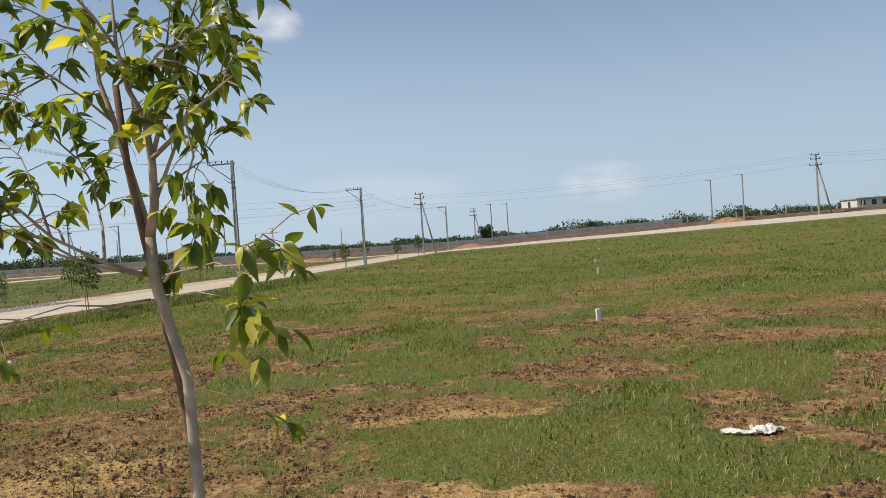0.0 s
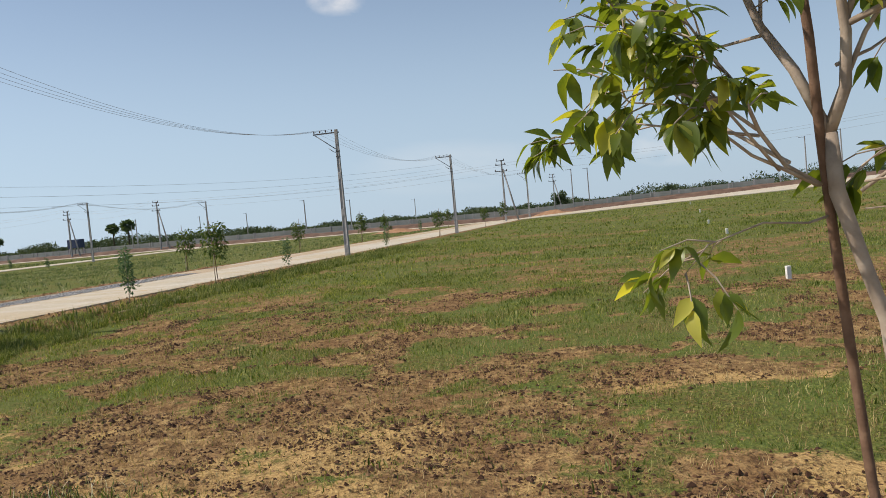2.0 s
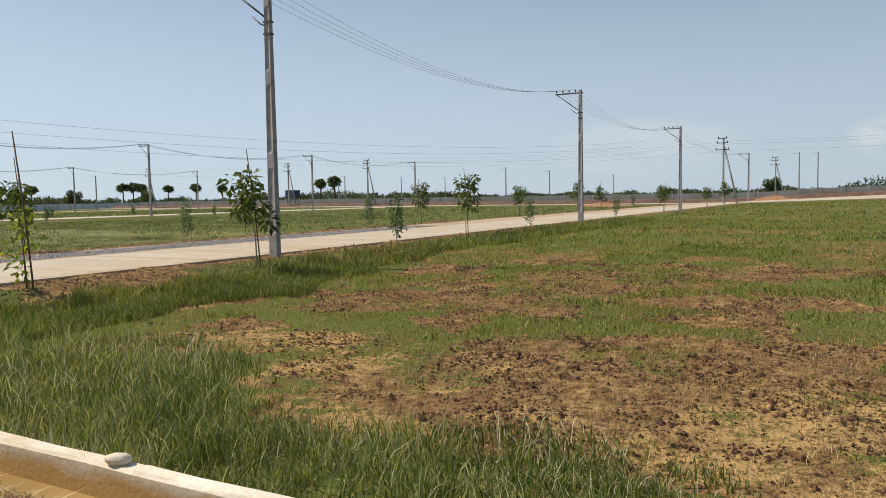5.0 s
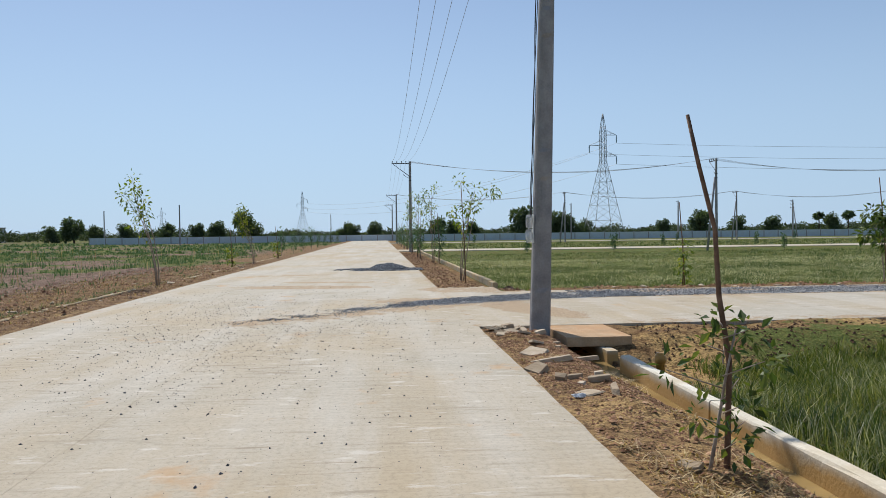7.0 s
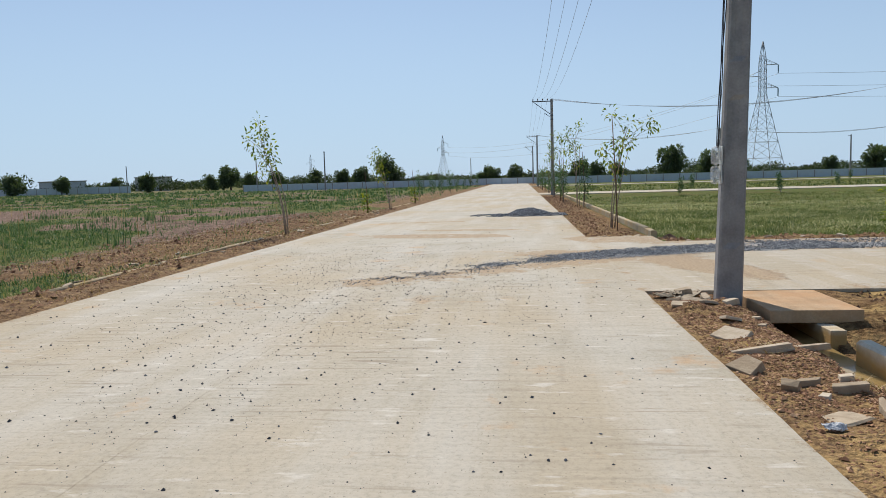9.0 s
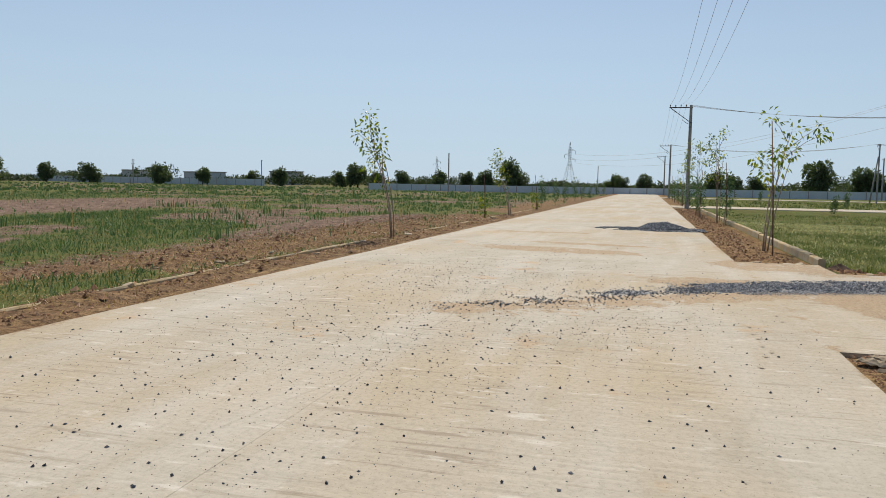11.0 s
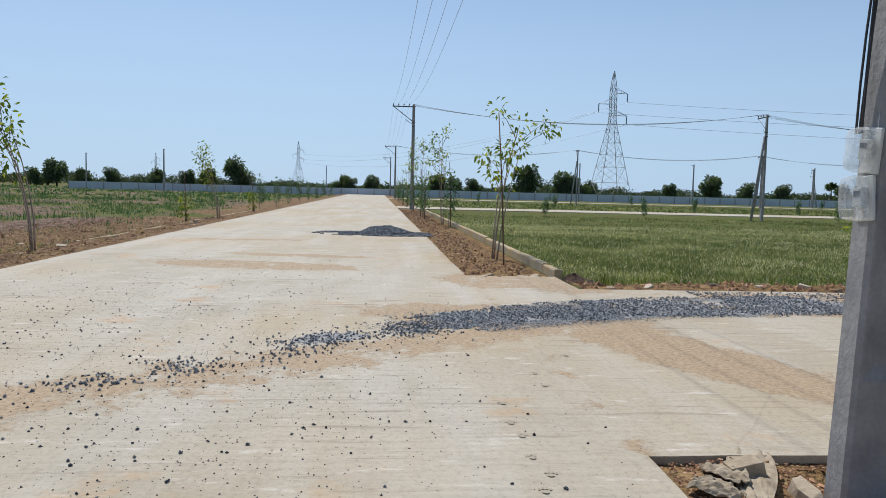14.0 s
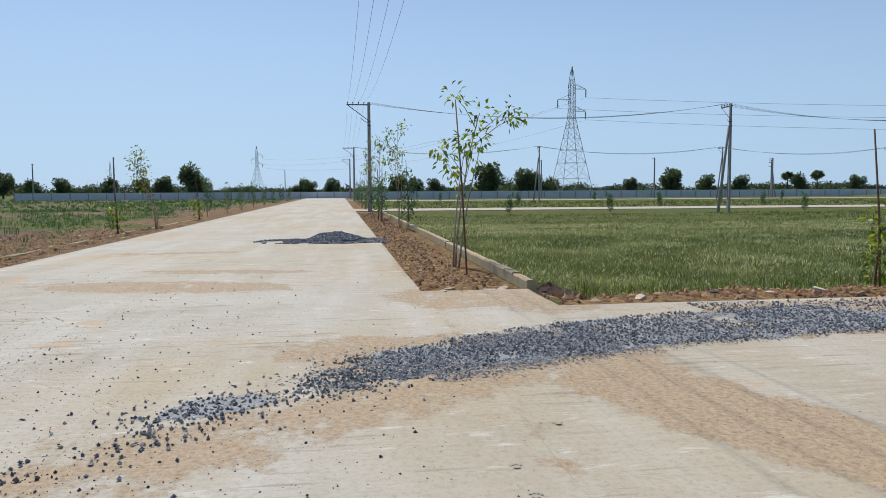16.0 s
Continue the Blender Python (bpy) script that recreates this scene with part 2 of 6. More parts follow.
GRAVEL = speckled("blue_grey_gravel", (0.15, (0.12, 0.13, 0.145)), (0.5, (0.32, 0.335, 0.35)), (0.85, (0.58, 0.58, 0.575)), scale=30, island=0.9)
DARKGRAVEL = speckled("dark_wet_gravel", (0.15, (0.035, 0.04, 0.05)), (0.5, (0.10, 0.108, 0.125)), (0.85, (0.26, 0.27, 0.29)), scale=30, island=0.9)
CLOD = speckled("dry_clod", (0.15, (0.058, 0.028, 0.016)), (0.5, (0.150, 0.080, 0.042)), (0.85, (0.36, 0.225, 0.115)), island=0.9)
VERGE_CLOD = speckled("reddish_verge_crumb", (0.15, (0.20, 0.10, 0.054)), (0.5, (0.44, 0.25, 0.14)), (0.85, (0.62, 0.42, 0.265)), island=0.9)
EARTH = speckled("orange_earth", (0.2, (0.20, 0.10, 0.055)), (0.5, (0.31, 0.17, 0.095)), (0.8, (0.41, 0.25, 0.14)), scale=1.2, island=0.0)
BUND = speckled("brown_earth_bank", (0.2, (0.07, 0.042, 0.03)), (0.5, (0.13, 0.08, 0.058)), (0.8, (0.20, 0.13, 0.095)), scale=0.8, island=0.0)
BARK = speckled("grey_brown_bark", (0.2, (0.20, 0.15, 0.115)), (0.5, (0.37, 0.30, 0.24)), (0.8, (0.54, 0.47, 0.39)), scale=9, island=0.1)
STAKE = speckled("brown_stick", (0.2, (0.085, 0.05, 0.032)), (0.5, (0.17, 0.10, 0.065)), (0.8, (0.28, 0.18, 0.12)), scale=12, island=0.1)
DARKBARK = speckled("dark_bark", (0.2, (0.035, 0.027, 0.02)), (0.8, (0.11, 0.085, 0.06)), scale=6, island=0.2)
STEEL = speckled("galvanised_steel", (0.2, (0.22, 0.22, 0.23)), (0.8, (0.38, 0.39, 0.40)), rough=0.55, metal=0.7, island=0.1, bump=0.1)
DARKSTEEL = speckled("dull_dark_steel", (0.2, (0.07, 0.07, 0.08)), (0.8, (0.16, 0.16, 0.17)), rough=0.6, metal=0.5, island=0.1, bump=0.1)
PYLON = speckled("grey_lattice_steel", (0.2, (0.25, 0.28, 0.31)), (0.8, (0.38, 0.41, 0.44)), rough=0.6, metal=0.3, island=0.2, bump=0.1)
CABLE = Mat("dark_cable", 0.6).color((0.045, 0.045, 0.05)).m
WIRE = Mat("aluminium_conductor", 0.5, 0.4).color((0.34, 0.36, 0.39)).m
PORCELAIN = Mat("brown_porcelain", 0.3, 0, 0.5).color((0.10, 0.05, 0.035)).m
LEAF = plant_material("sapling_leaf", (0.05, 0.09, 0.016), (0.12, 0.18, 0.028), (0.34, 0.36, 0.06), 0.45, 0.42)
LEAF_DARK = plant_material("dark_sapling_leaf", (0.03, 0.058, 0.016), (0.065, 0.11, 0.026), (0.17, 0.21, 0.05), 0.3, 0.45)
# far leaves: the air's bluish haze is mixed into these paler greens
HAZED_CROWN = plant_material("tree_leaf", (0.042, 0.070, 0.040), (0.078, 0.115, 0.066), (0.14, 0.18, 0.10), 0.3, 0.7)
WOODS = plant_material("far_foliage", (0.026, 0.045, 0.024), (0.05, 0.075, 0.04), (0.10, 0.13, 0.07), 0.2, 0.7, 0.3)
GRASS = plant_material("field_grass", (0.040, 0.070, 0.013), (0.125, 0.168, 0.030), (0.44, 0.42, 0.15), 0.42, 0.6, 0.3)
TALL = plant_material("lush_grass", (0.030, 0.058, 0.010), (0.105, 0.146, 0.026), (0.46, 0.43, 0.18), 0.28, 0.5, 0.25)
PALE = plant_material("pale_seeding_grass", (0.030, 0.070, 0.030), (0.108, 0.145, 0.060), (0.50, 0.48, 0.34), 0.32, 0.6, 0.5)
SILVER = plant_material("silvery_seed_head", (0.33, 0.32, 0.22), (0.51, 0.49, 0.37), (0.72, 0.69, 0.56), 0.3, 0.6)
DEADGRASS = plant_material("dead_roots", (0.05, 0.028, 0.016), (0.12, 0.07, 0.036), (0.26, 0.17, 0.08), 0.1, 0.8)
STRAW = plant_material("dry_straw", (0.22, 0.14, 0.065), (0.40, 0.28, 0.14), (0.62, 0.48, 0.27), 0.2, 0.7)
WEED = plant_material("weed", (0.034, 0.082, 0.042), (0.076, 0.150, 0.074), (0.20, 0.26, 0.15), 0.25, 0.6, 0.3)


# ---- building blocks ----
rng = np.random.default_rng(7)


def part(name, bm, material, parent=None, label=""):
    me = bpy.data.meshes.new(name)
    bm.to_mesh(me)
    bm.free()
    me.materials.append(material)
    ob = new(name, me)
    ob.parent = parent
    if label:
        tagged(ob, label)
    return ob


def shared(name, me, parent, m=None):
    """One more piece on a mesh that its like share."""
    ob = new(name, me)
    ob.parent = parent
    if m is not None:
        ob.matrix_basis = m
    return ob


def thing(name, label, category, at=(0, 0, 0), turn=0.0, group="", kind=""):
    ob = new(name)
    ob.empty_display_size = 0.2
    ob.matrix_basis = pose(*at, 0, 0, turn)
    return tagged(ob, label, category, group, kind)


def box(bm, lo, hi, bevel=0.0):
    v = [bm.verts.new((x, y, z)) for z in (lo[2], hi[2]) for x, y in ((lo[0], lo[1]), (hi[0], lo[1]), (hi[0], hi[1]), (lo[0], hi[1]))]
    fs = [bm.faces.new([v[i] for i in f]) for f in ((3, 2, 1, 0), (4, 5, 6, 7), (0, 1, 5, 4), (1, 2, 6, 5), (2, 3, 7, 6), (3, 0, 4, 7))]
    if bevel:
        es = {e for f in fs for e in f.edges}
        bmesh.ops.bevel(bm, geom=list(es), offset=bevel, segments=2, affect="EDGES", profile=0.6)
    return bm


def tube(bm, pts, radii, n=6, cap=True):
    """A tapered round limb along points."""
    pts = [Vector(p) for p in pts]
    rings = []
    for i, p in enumerate(pts):
        a = (pts[min(i + 1, len(pts) - 1)] - pts[max(i - 1, 0)]).normalized()
        s = a.cross(Vector((0, 1, 0)) if abs(a.y) < 0.9 else Vector((1, 0, 0))).normalized()
        u = s.cross(a)
        rings.append([bm.verts.new(p + (s * math.cos(k * math.tau / n) + u * math.sin(k * math.tau / n)) * radii[i]) for k in range(n)])
    for r0, r1 in zip(rings, rings[1:]):
        for k in range(n):
            f = bm.faces.new((r0[k], r1[k], r1[(k + 1) % n], r0[(k + 1) % n]))
            f.smooth = True
    if cap:
        bm.faces.new(rings[0])
        bm.faces.new(rings[-1][::-1])
    return bm


def beam(bm, a, b, w):
    """A thin square bar from a to b."""
    return tube(bm, (a, b), (w * 0.7, w * 0.7), 4)


def mesh_np(name, verts, faces, material, smooth=False):
    """A mesh from arrays: verts (n, 3), faces (m, 3 or 4)."""
    verts, faces = np.asarray(verts, np.float32), np.asarray(faces, np.int32)
    me = bpy.data.meshes.new(name)
    k = faces.shape[1]
    me.vertices.add(len(verts))
    me.vertices.foreach_set("co", verts.ravel())
    me.loops.add(faces.size)
    me.loops.foreach_set("vertex_index", faces.ravel())
    me.polygons.add(len(faces))
    me.polygons.foreach_set("loop_start", np.arange(0, faces.size, k, dtype=np.int32))
    me.polygons.foreach_set("use_smooth", np.full(len(faces), smooth))
    me.update(calc_edges=True)
    me.materials.append(material)
    return me


def value_noise(x, y, scale, seed=0):
    """Smooth noise from 0 to 1 over arrays."""
    x, y = np.asarray(x, float) / scale, np.asarray(y, float) / scale
    i, j = np.floor(x).astype(np.int64), np.floor(y).astype(np.int64)
    u, v = x - i, y - j
    u, v = u * u * (3 - 2 * u), v * v * (3 - 2 * v)

    def lattice(a, b):
        n = (a * 374761393 + b * 668265263 + seed * 982451653) & 0x7FFFFFFF
        n = ((n ^ (n >> 13)) * 1274126177) & 0x7FFFFFFF
        return ((n ^ (n >> 16)) & 0xFFFF) / 65535.0

    return (lattice(i, j) * (1 - u) + lattice(i + 1, j) * u) * (1 - v) + (lattice(i, j + 1) * (1 - u) + lattice(i + 1, j + 1) * u) * v


def fbm(x, y, scale, octaves=4, seed=0):
    s = sum(0.5 ** o * value_noise(x, y, scale * 0.5 ** o, seed + o * 17) for o in range(octaves))
    return s / sum(0.5 ** o for o in range(octaves))


def step(a, lo, hi):
    t = np.clip((np.asarray(a, float) - lo) / (hi - lo), 0, 1)
    return t * t * (3 - 2 * t)


def blob(x, y, cx, cy, rx, ry, turn=0.0):
    """1 in the middle of an oval, 0 outside."""
    c, s = math.cos(radians(turn)), math.sin(radians(turn))
    dx, dy = np.asarray(x) - cx, np.asarray(y) - cy
    return np.clip(1.0 - np.hypot((dx * c + dy * s) / rx, (dy * c - dx * s) / ry), 0, 1)


# ---- the plan ----
ROAD_L, ROAD_R, ROAD_MID = -5.12, 2.0, -1.65      # the main road runs along x
SIDE = ((-26.8, -20.0), (-75.4, -69.2), (-124.0, -118.0))   # side roads run along y
SIDE_END, CROSS = 111.0, (111.0, 117.5)
WALL_X, WALL_Y = -166.0, 132.0
DRAIN = (3.02, 3.43)
KERB_Y = (3.47, 3.605)
WATER = -0.31


def rise(x, y):
    x = np.asarray(x, float)
    bank = (0.4 * step(x, -30, 0) + 0.25 * step(x, 5, 25)) * step(y, 110.5, 118.5)
    return 0.024 * np.clip(x + 22, 0, 170) * step(y, 45, 112) + bank


def soil_mask(x, y):
    """Bare earth, 0 to 1."""
    n = fbm(x, y, 5.0, 4, 3)
    m = step(n, 0.50, 0.63) * 0.8 * (1 - 0.7 * step(x, -3.6, -2.6) * (1 - step(y, 10.5, 13)))
    for c in ((-7.0, 7.6, 5.2, 3.4, -6), (-4.8, 7.4, 2.4, 2.2, 0), (-2.4, 10.4, 2.2, 0.9, 0), (-0.7, 12.4, 2.2, 0.8, 0), (2.3, 15.4, 3.6, 1.2, 0), (-9.5, 7.2, 3.2, 1.9, 0),
              (-12.7, 12.0, 3.2, 1.2, 30), (-13.4, 7.9, 2.8, 1.0, 25), (-10.1, 34.0, 9.0, 3.2, 0), (-8, 9.2, 2.5, 1.6, 0), (10, 9, 4, 1.6, 10), (25, 77, 16, 5, 0), (-7.8, 13.4, 3.5, 0.7, 8), (-11.5, 18.5, 5, 1.0, -6), (-2, 21.5, 4.0, 1.1, 0), (-8, 27, 6, 1.2, 0), (-13.4, 12.8, 4.2, 0.7, 20)):
        m = np.maximum(m, np.minimum(blob(x, y, *c) * 2.4, 1.0) * (0.55 + 0.75 * fbm(x, y, 1.3, 3, 9)))
    m = m * (1 - 0.3 * step(y, 12, 20)) * (1 - step(y, 60, 110) * 0.6) * (0.55 + 0.45 * step(fbm(x, y, 0.9, 4, 23), 0.35, 0.58))
    m = np.maximum(m, 0.85 * step(fbm(x, y, 1.3, 4, 141), 0.53, 0.62) * (1 - step(y, 16, 30)))
    lush = np.maximum(1 - step(y, 4.9, 5.7), step(-x, 15.2, 16.6) * (1 - step(y, 6.5, 10)))
    m = m * (1 - lush * (0.75 + 0.25 * step(-x, 6, 9)))
    m = np.where(x < -27.2, np.clip(m - 0.55, 0, 1) * 0.6, m)
    m = np.maximum(m, np.minimum(2.5 * blob(x, y, -18.5, 4.5, 2.3, 1.3), 1.0) * (0.6 + 0.6 * fbm(x, y, 1.0, 3, 19)))
    verge = (step(x, -20.9, -20.1) * (1 - step(x, -19.5, -18.9)) + step(x, -28.6, -28.0) * (1 - step(x, -27, -26.5))) * (y > 3.6) * (0.35 + fbm(x, y, 2.5, 3, 5))
    m = np.maximum(m, np.clip(verge, 0, 1))
    m = np.where(y < 3.5, 1.0, m)
    left = step(fbm(x, y, 6.0, 4, 31), 0.52, 0.62) * 0.7
    left = np.maximum(left, np.clip(1.3 - np.abs(y + 8.6 + 1.2 * (fbm(x, y * 0, 7, 3, 8) - 0.5)) / 2.1, 0, 1) * step(fbm(x, y, 7.0, 3, 77) , 0.30, 0.5))
    left = np.maximum(left, np.minimum(2 * blob(x, y, -50, -33, 26, 9.0, 12), 1.0))
    left = np.maximum(left, np.minimum(2 * blob(x, y, -40, -10.5, 14, 3.2, 4), 1.0))
    left = left * (1 - np.minimum(2.2 * blob(x, y, -21.0, -7.6, 3.2, 1.1, 5), 1.0))
    left = np.where(y > -6.5, 1.0, left)
    m = np.where(y < ROAD_L, left, m)
    return np.clip(m, 0, 1)


def ground_z(x, y):
    x, y = np.asarray(x, float), np.asarray(y, float)
    clod = fbm(x, y, 0.5, 3, 21) - 0.5
    z = np.where(x > -20, -0.42 + 0.24 * step(y, 8, 24), -0.26) + 0.10 * (fbm(x, y, 4.0, 3, 2) - 0.5)
    for lo, hi in SIDE:
        z = np.where((x > lo - 2.5) & (x < hi + 2.5), z + (-0.035 - z) * step(x, lo - 2.4, lo - 0.9) * (1 - step(x, hi + 0.8, hi + 2.3)), z)
    cr = step(y, CROSS[0] - 4, CROSS[0] - 1) * (1 - step(y, CROSS[1] + 1, CROSS[1] + 5))
    z = z + (-0.06 - z) * cr
    soil = soil_mask(x, y)
    z = z + clod * 0.16 * soil
    # the strip between road, drain and kerb
    has_drain = x > -19.9
    near = DRAIN[0] + 0.32 * step(-x, 8.8, 12.0) * (1 - step(-x, 15.4, 16.4))
    strip = -0.015 + (0.14 * clod + 0.13 * (fbm(x, y, 0.34, 4, 27) - 0.47) * step(fbm(x, y, 1.4, 2, 28), 0.3, 0.55)) * step(y, 2.05, 2.3) - 0.24 * step(y, 2.65, 3.32)
    z = np.where(y < KERB_Y[0] + 0.07, strip, z)
    z = np.where(has_drain & (y > near - 0.03) & (y < KERB_Y[0] + 0.07), -0.55, z)
    z = np.where((y < KERB_Y[0] + 0.07) & ~has_drain, -0.05, z)
    z = np.where((y < ROAD_R - 0.06) & (y > ROAD_L + 0.06), -0.18, z)
    lz = -0.03 + 0.05 * (fbm(x, y, 0.5, 4, 33) - 0.5) - 0.16 * step(-y, 6.2, 7.2) + 0.16 * clod * soil + 0.16 * np.clip(1 - np.abs(y + 8.3) / 1.6, 0, 1) * fbm(x, y, 1.6, 3, 40)
    z = np.where(y <= ROAD_L, lz, z)
    for lo, hi in SIDE:
        z = np.where((x > lo + 0.08) & (x < hi - 0.08) & (y > 1.9) & (y < CROSS[1]), -0.18, z)
    z = np.where((y > CROSS[0] + 0.1) & (y < CROSS[1] - 0.1) & (x > -160) & (x < 150), -0.18, z)
    return z + rise(x, y)


def axis(*runs):
    out = []
    for lo, hi, s in runs:
        out += list(np.arange(lo, hi - 1e-6, s))
    return np.array(out + [runs[-1][1]])


def build_ground():
    xs = axis((-4000, -1000, 500), (-1000, -300, 100), (-300, -130, 10), (-130, -66, 1.2), (-66, -32, 0.4), (-32, 4, 0.13), (4, 20, 0.4), (20, 80, 2.5), (80, 300, 20), (300, 1000, 100), (1000, 4000, 500))
    ys = axis((-4000, -1000, 500), (-1000, -300, 100), (-300, -100, 12), (-100, -30, 2.0), (-30, -11, 0.5), (-11, -5, 0.14), (-5, 2, 1.0), (2.0, 3.8, 0.075), (3.8, 14, 0.13), (14, 30, 0.35), (30, 60, 0.9), (60, 140, 2.0), (140, 300, 14), (300, 1000, 100), (1000, 4000, 500))
    gx, gy = np.meshgrid(xs, ys)
    x, y = gx.ravel(), gy.ravel()
    nx, ny = len(xs), len(ys)
    i = np.arange(nx * ny).reshape(ny, nx)
    faces = np.stack([i[:-1, :-1], i[:-1, 1:], i[1:, 1:], i[1:, :-1]], -1).reshape(-1, 4)
    me = mesh_np("ground", np.stack([x, y, ground_z(x, y)], -1), faces, GROUND, True)
    sand = np.clip(step(fbm(x, y, 1.6, 4, 55), 0.5, 0.68) + np.minimum(1.6 * blob(x, y, -6.4, 6.6, 3.6, 1.5), 0.55) * step(fbm(x, y, 0.8, 3, 56), 0.42, 0.6), 0, 1)
    sand = np.where((x < -27) | (y < 3.5), np.where((y > 1.9) & (x > -19.9), 0.45 + 0.4 * sand, sand * 0.1), sand * (1 - 0.8 * step(y, 9, 12)))
    for key, val in (("soil", soil_mask(x, y)), ("sand", sand), ("loam", np.where(y < -5.0, 0.25 + 0.75 * step(-y, 8.5, 11.0), 0.0) + 0.15 * ((y > 1.9) & (y < 3.5) & (x > -19.9)))):
        a = me.attributes.new(key, "FLOAT", "POINT")
        a.data.foreach_set("value", np.asarray(val, np.float32))
    ob = new("ground", me)
    return tagged(ob, "brown soil and patchy green grass over level open plots", "ground", kind="structure")


build_ground()


# ---- roads ----
def mud_mask(x, y):
    """Dried mud and sand on the concrete, 0 to 1."""
    m = np.minimum(1.9 * blob(x, y, -22.5, 3.3, 2.4, 0.75, 22), 0.85)
    for c in ((-29.4, -1.6, 1.0, 3.0, -12), (-31.5, 2.2, 2.6, 0.5, 0), (-27.4, 3.4, 1.6, 1.3, 0), (-27.7, 2.3, 1.5, 1.2, 0), (-31.3, -1.0, 0.5, 2.4, -8), (-24.3, 1.9, 1.2, 2.4, -20),
              (-23.6, 2.9, 1.2, 0.9, 10), (-35.5, -2.6, 0.6, 2.2, 6)):
        m = np.maximum(m, np.minimum(1.4 * blob(x, y, *c), 0.66))
    # fines on both flanks of the spilled gravel
    for k in range(14):
        m = np.maximum(m, 0.62 * np.minimum(1.5 * blob(x, y, -21.0 - 0.3 * k, -1.7 + 0.42 * k, 0.95, 0.75), 1))
    m = np.maximum(m, 0.66 * (1 - step(np.abs(x + 25.6), 0.8, 1.5)) * step(y, 3.5, 5.5))
    m = np.maximum(m, 0.5 * (1 - step(np.abs(x + 20.1), 0.2, 0.9)) * step(y, 3.8, 4.6))
    e = np.minimum(np.abs(y - ROAD_R), np.abs(y - ROAD_L))
    return np.maximum(m, 0.42 * np.exp(-e / 0.25) * (y < 3))


def slab_sheet(name, x0, x1, y0, y1, sx, sy, z_top, label, thick=0.2, parent=None):
    """A cast concrete lane: a top sheet with skirts on its four sides."""
    xs, ys = np.linspace(x0, x1, max(2, int(round((x1 - x0) / sx)) + 1)), np.linspace(y0, y1, max(2, int(round((y1 - y0) / sy)) + 1))
    gx, gy = np.meshgrid(xs, ys)
    nx, ny = len(xs), len(ys)
    jag = 0.018 * (value_noise(gx, gy, 0.35, 4) - 0.5) + 0.02 * (value_noise(gx, gy, 1.7, 5) - 0.5)
    gy2, gx2 = gy.copy(), gx.copy()
    gy2[0] += jag[0]
    gy2[-1] += jag[-1]
    gx2[:, 0] += jag[:, 0]
    gx2[:, -1] += jag[:, -1]
    z = z_top(gx, gy) + 0.006 * (fbm(gx, gy, 2.5, 3, 12) - 0.5)
    top = np.stack([gx2, gy2, z], -1).reshape(-1, 3)
    i = np.arange(nx * ny).reshape(ny, nx)
    faces = [np.stack([i[:-1, :-1], i[:-1, 1:], i[1:, 1:], i[1:, :-1]], -1).reshape(-1, 4)]
    loop = np.concatenate([i[0, :-1], i[:-1, -1], i[-1, :0:-1], i[:0:-1, 0]])
    low = top[loop].copy()
    low[:, 2] -= thick
    k = len(top) + np.arange(len(loop))
    nxt = np.roll(np.arange(len(loop)), -1)
    faces.append(np.stack([loop, k, k[nxt], loop[nxt]], -1))
    verts = np.concatenate([top, low])
    me = mesh_np(name, verts, np.concatenate(faces), ROAD, False)
    a = me.attributes.new("mud", "FLOAT", "POINT")
    a.data.foreach_set("value", np.asarray(mud_mask(verts[:, 0], verts[:, 1]), np.float32))
    ob = new(name, me)
    ob.parent = parent
    return tagged(ob, label, "" if parent else "road", kind="" if parent else "structure")


flat = lambda x, y: 0.0 * x
main_road = thing("road_main", "pale broom-finished concrete road with a lengthwise joint", "road", kind="structure")
for y0, y1 in ((ROAD_L, ROAD_MID - 0.001), (ROAD_MID + 0.001, ROAD_R)):
    for x0, x1, s in ((-165.5, -70, 1.5), (-69.99, -33, 0.5), (-32.99, -8.01, 0.16), (-8, 30, 0.5)):
        slab_sheet("lane", x0, x1, y0, y1, s, max(s, 0.14) if s < 1 else 0.6, flat, "", 0.2, main_road)
side_road = thing("road_side", "dusty pale concrete side road meeting the main road", "road", kind="structure")
slab_sheet("lane", SIDE[0][0] - 1.55, SIDE[0][0] - 0.004, ROAD_R + 0.004, 3.5, 0.15, 0.15, lambda x, y: 0 * x - 0.008, "", 0.2, side_road)
slab_sheet("lane", SIDE[0][0], SIDE[0][1], ROAD_R + 0.004, 14.0, 0.15, 0.15, lambda x, y: 0 * x - 0.004, "", 0.2, side_road)
slab_sheet("lane", SIDE[0][0], SIDE[0][1], 14.004, 40, 0.3, 0.3, flat, "", 0.2, side_road)
slab_sheet("lane", SIDE[0][0], SIDE[0][1], 40.01, SIDE_END, 1.0, 1.5, lambda x, y: rise(x, y), "", 0.2, side_road)
for lo, hi in SIDE[1:]:
    slab_sheet("road_side", lo, hi, ROAD_R + 0.004, SIDE_END, 1.2, 2.0, flat, "pale concrete side road between the plots")
slab_sheet("road_cross", -163, 150, CROSS[0] + 0.004, CROSS[1], 3.0, 2.0, lambda x, y: rise(x, y), "pale earth-coloured road along the far edge")


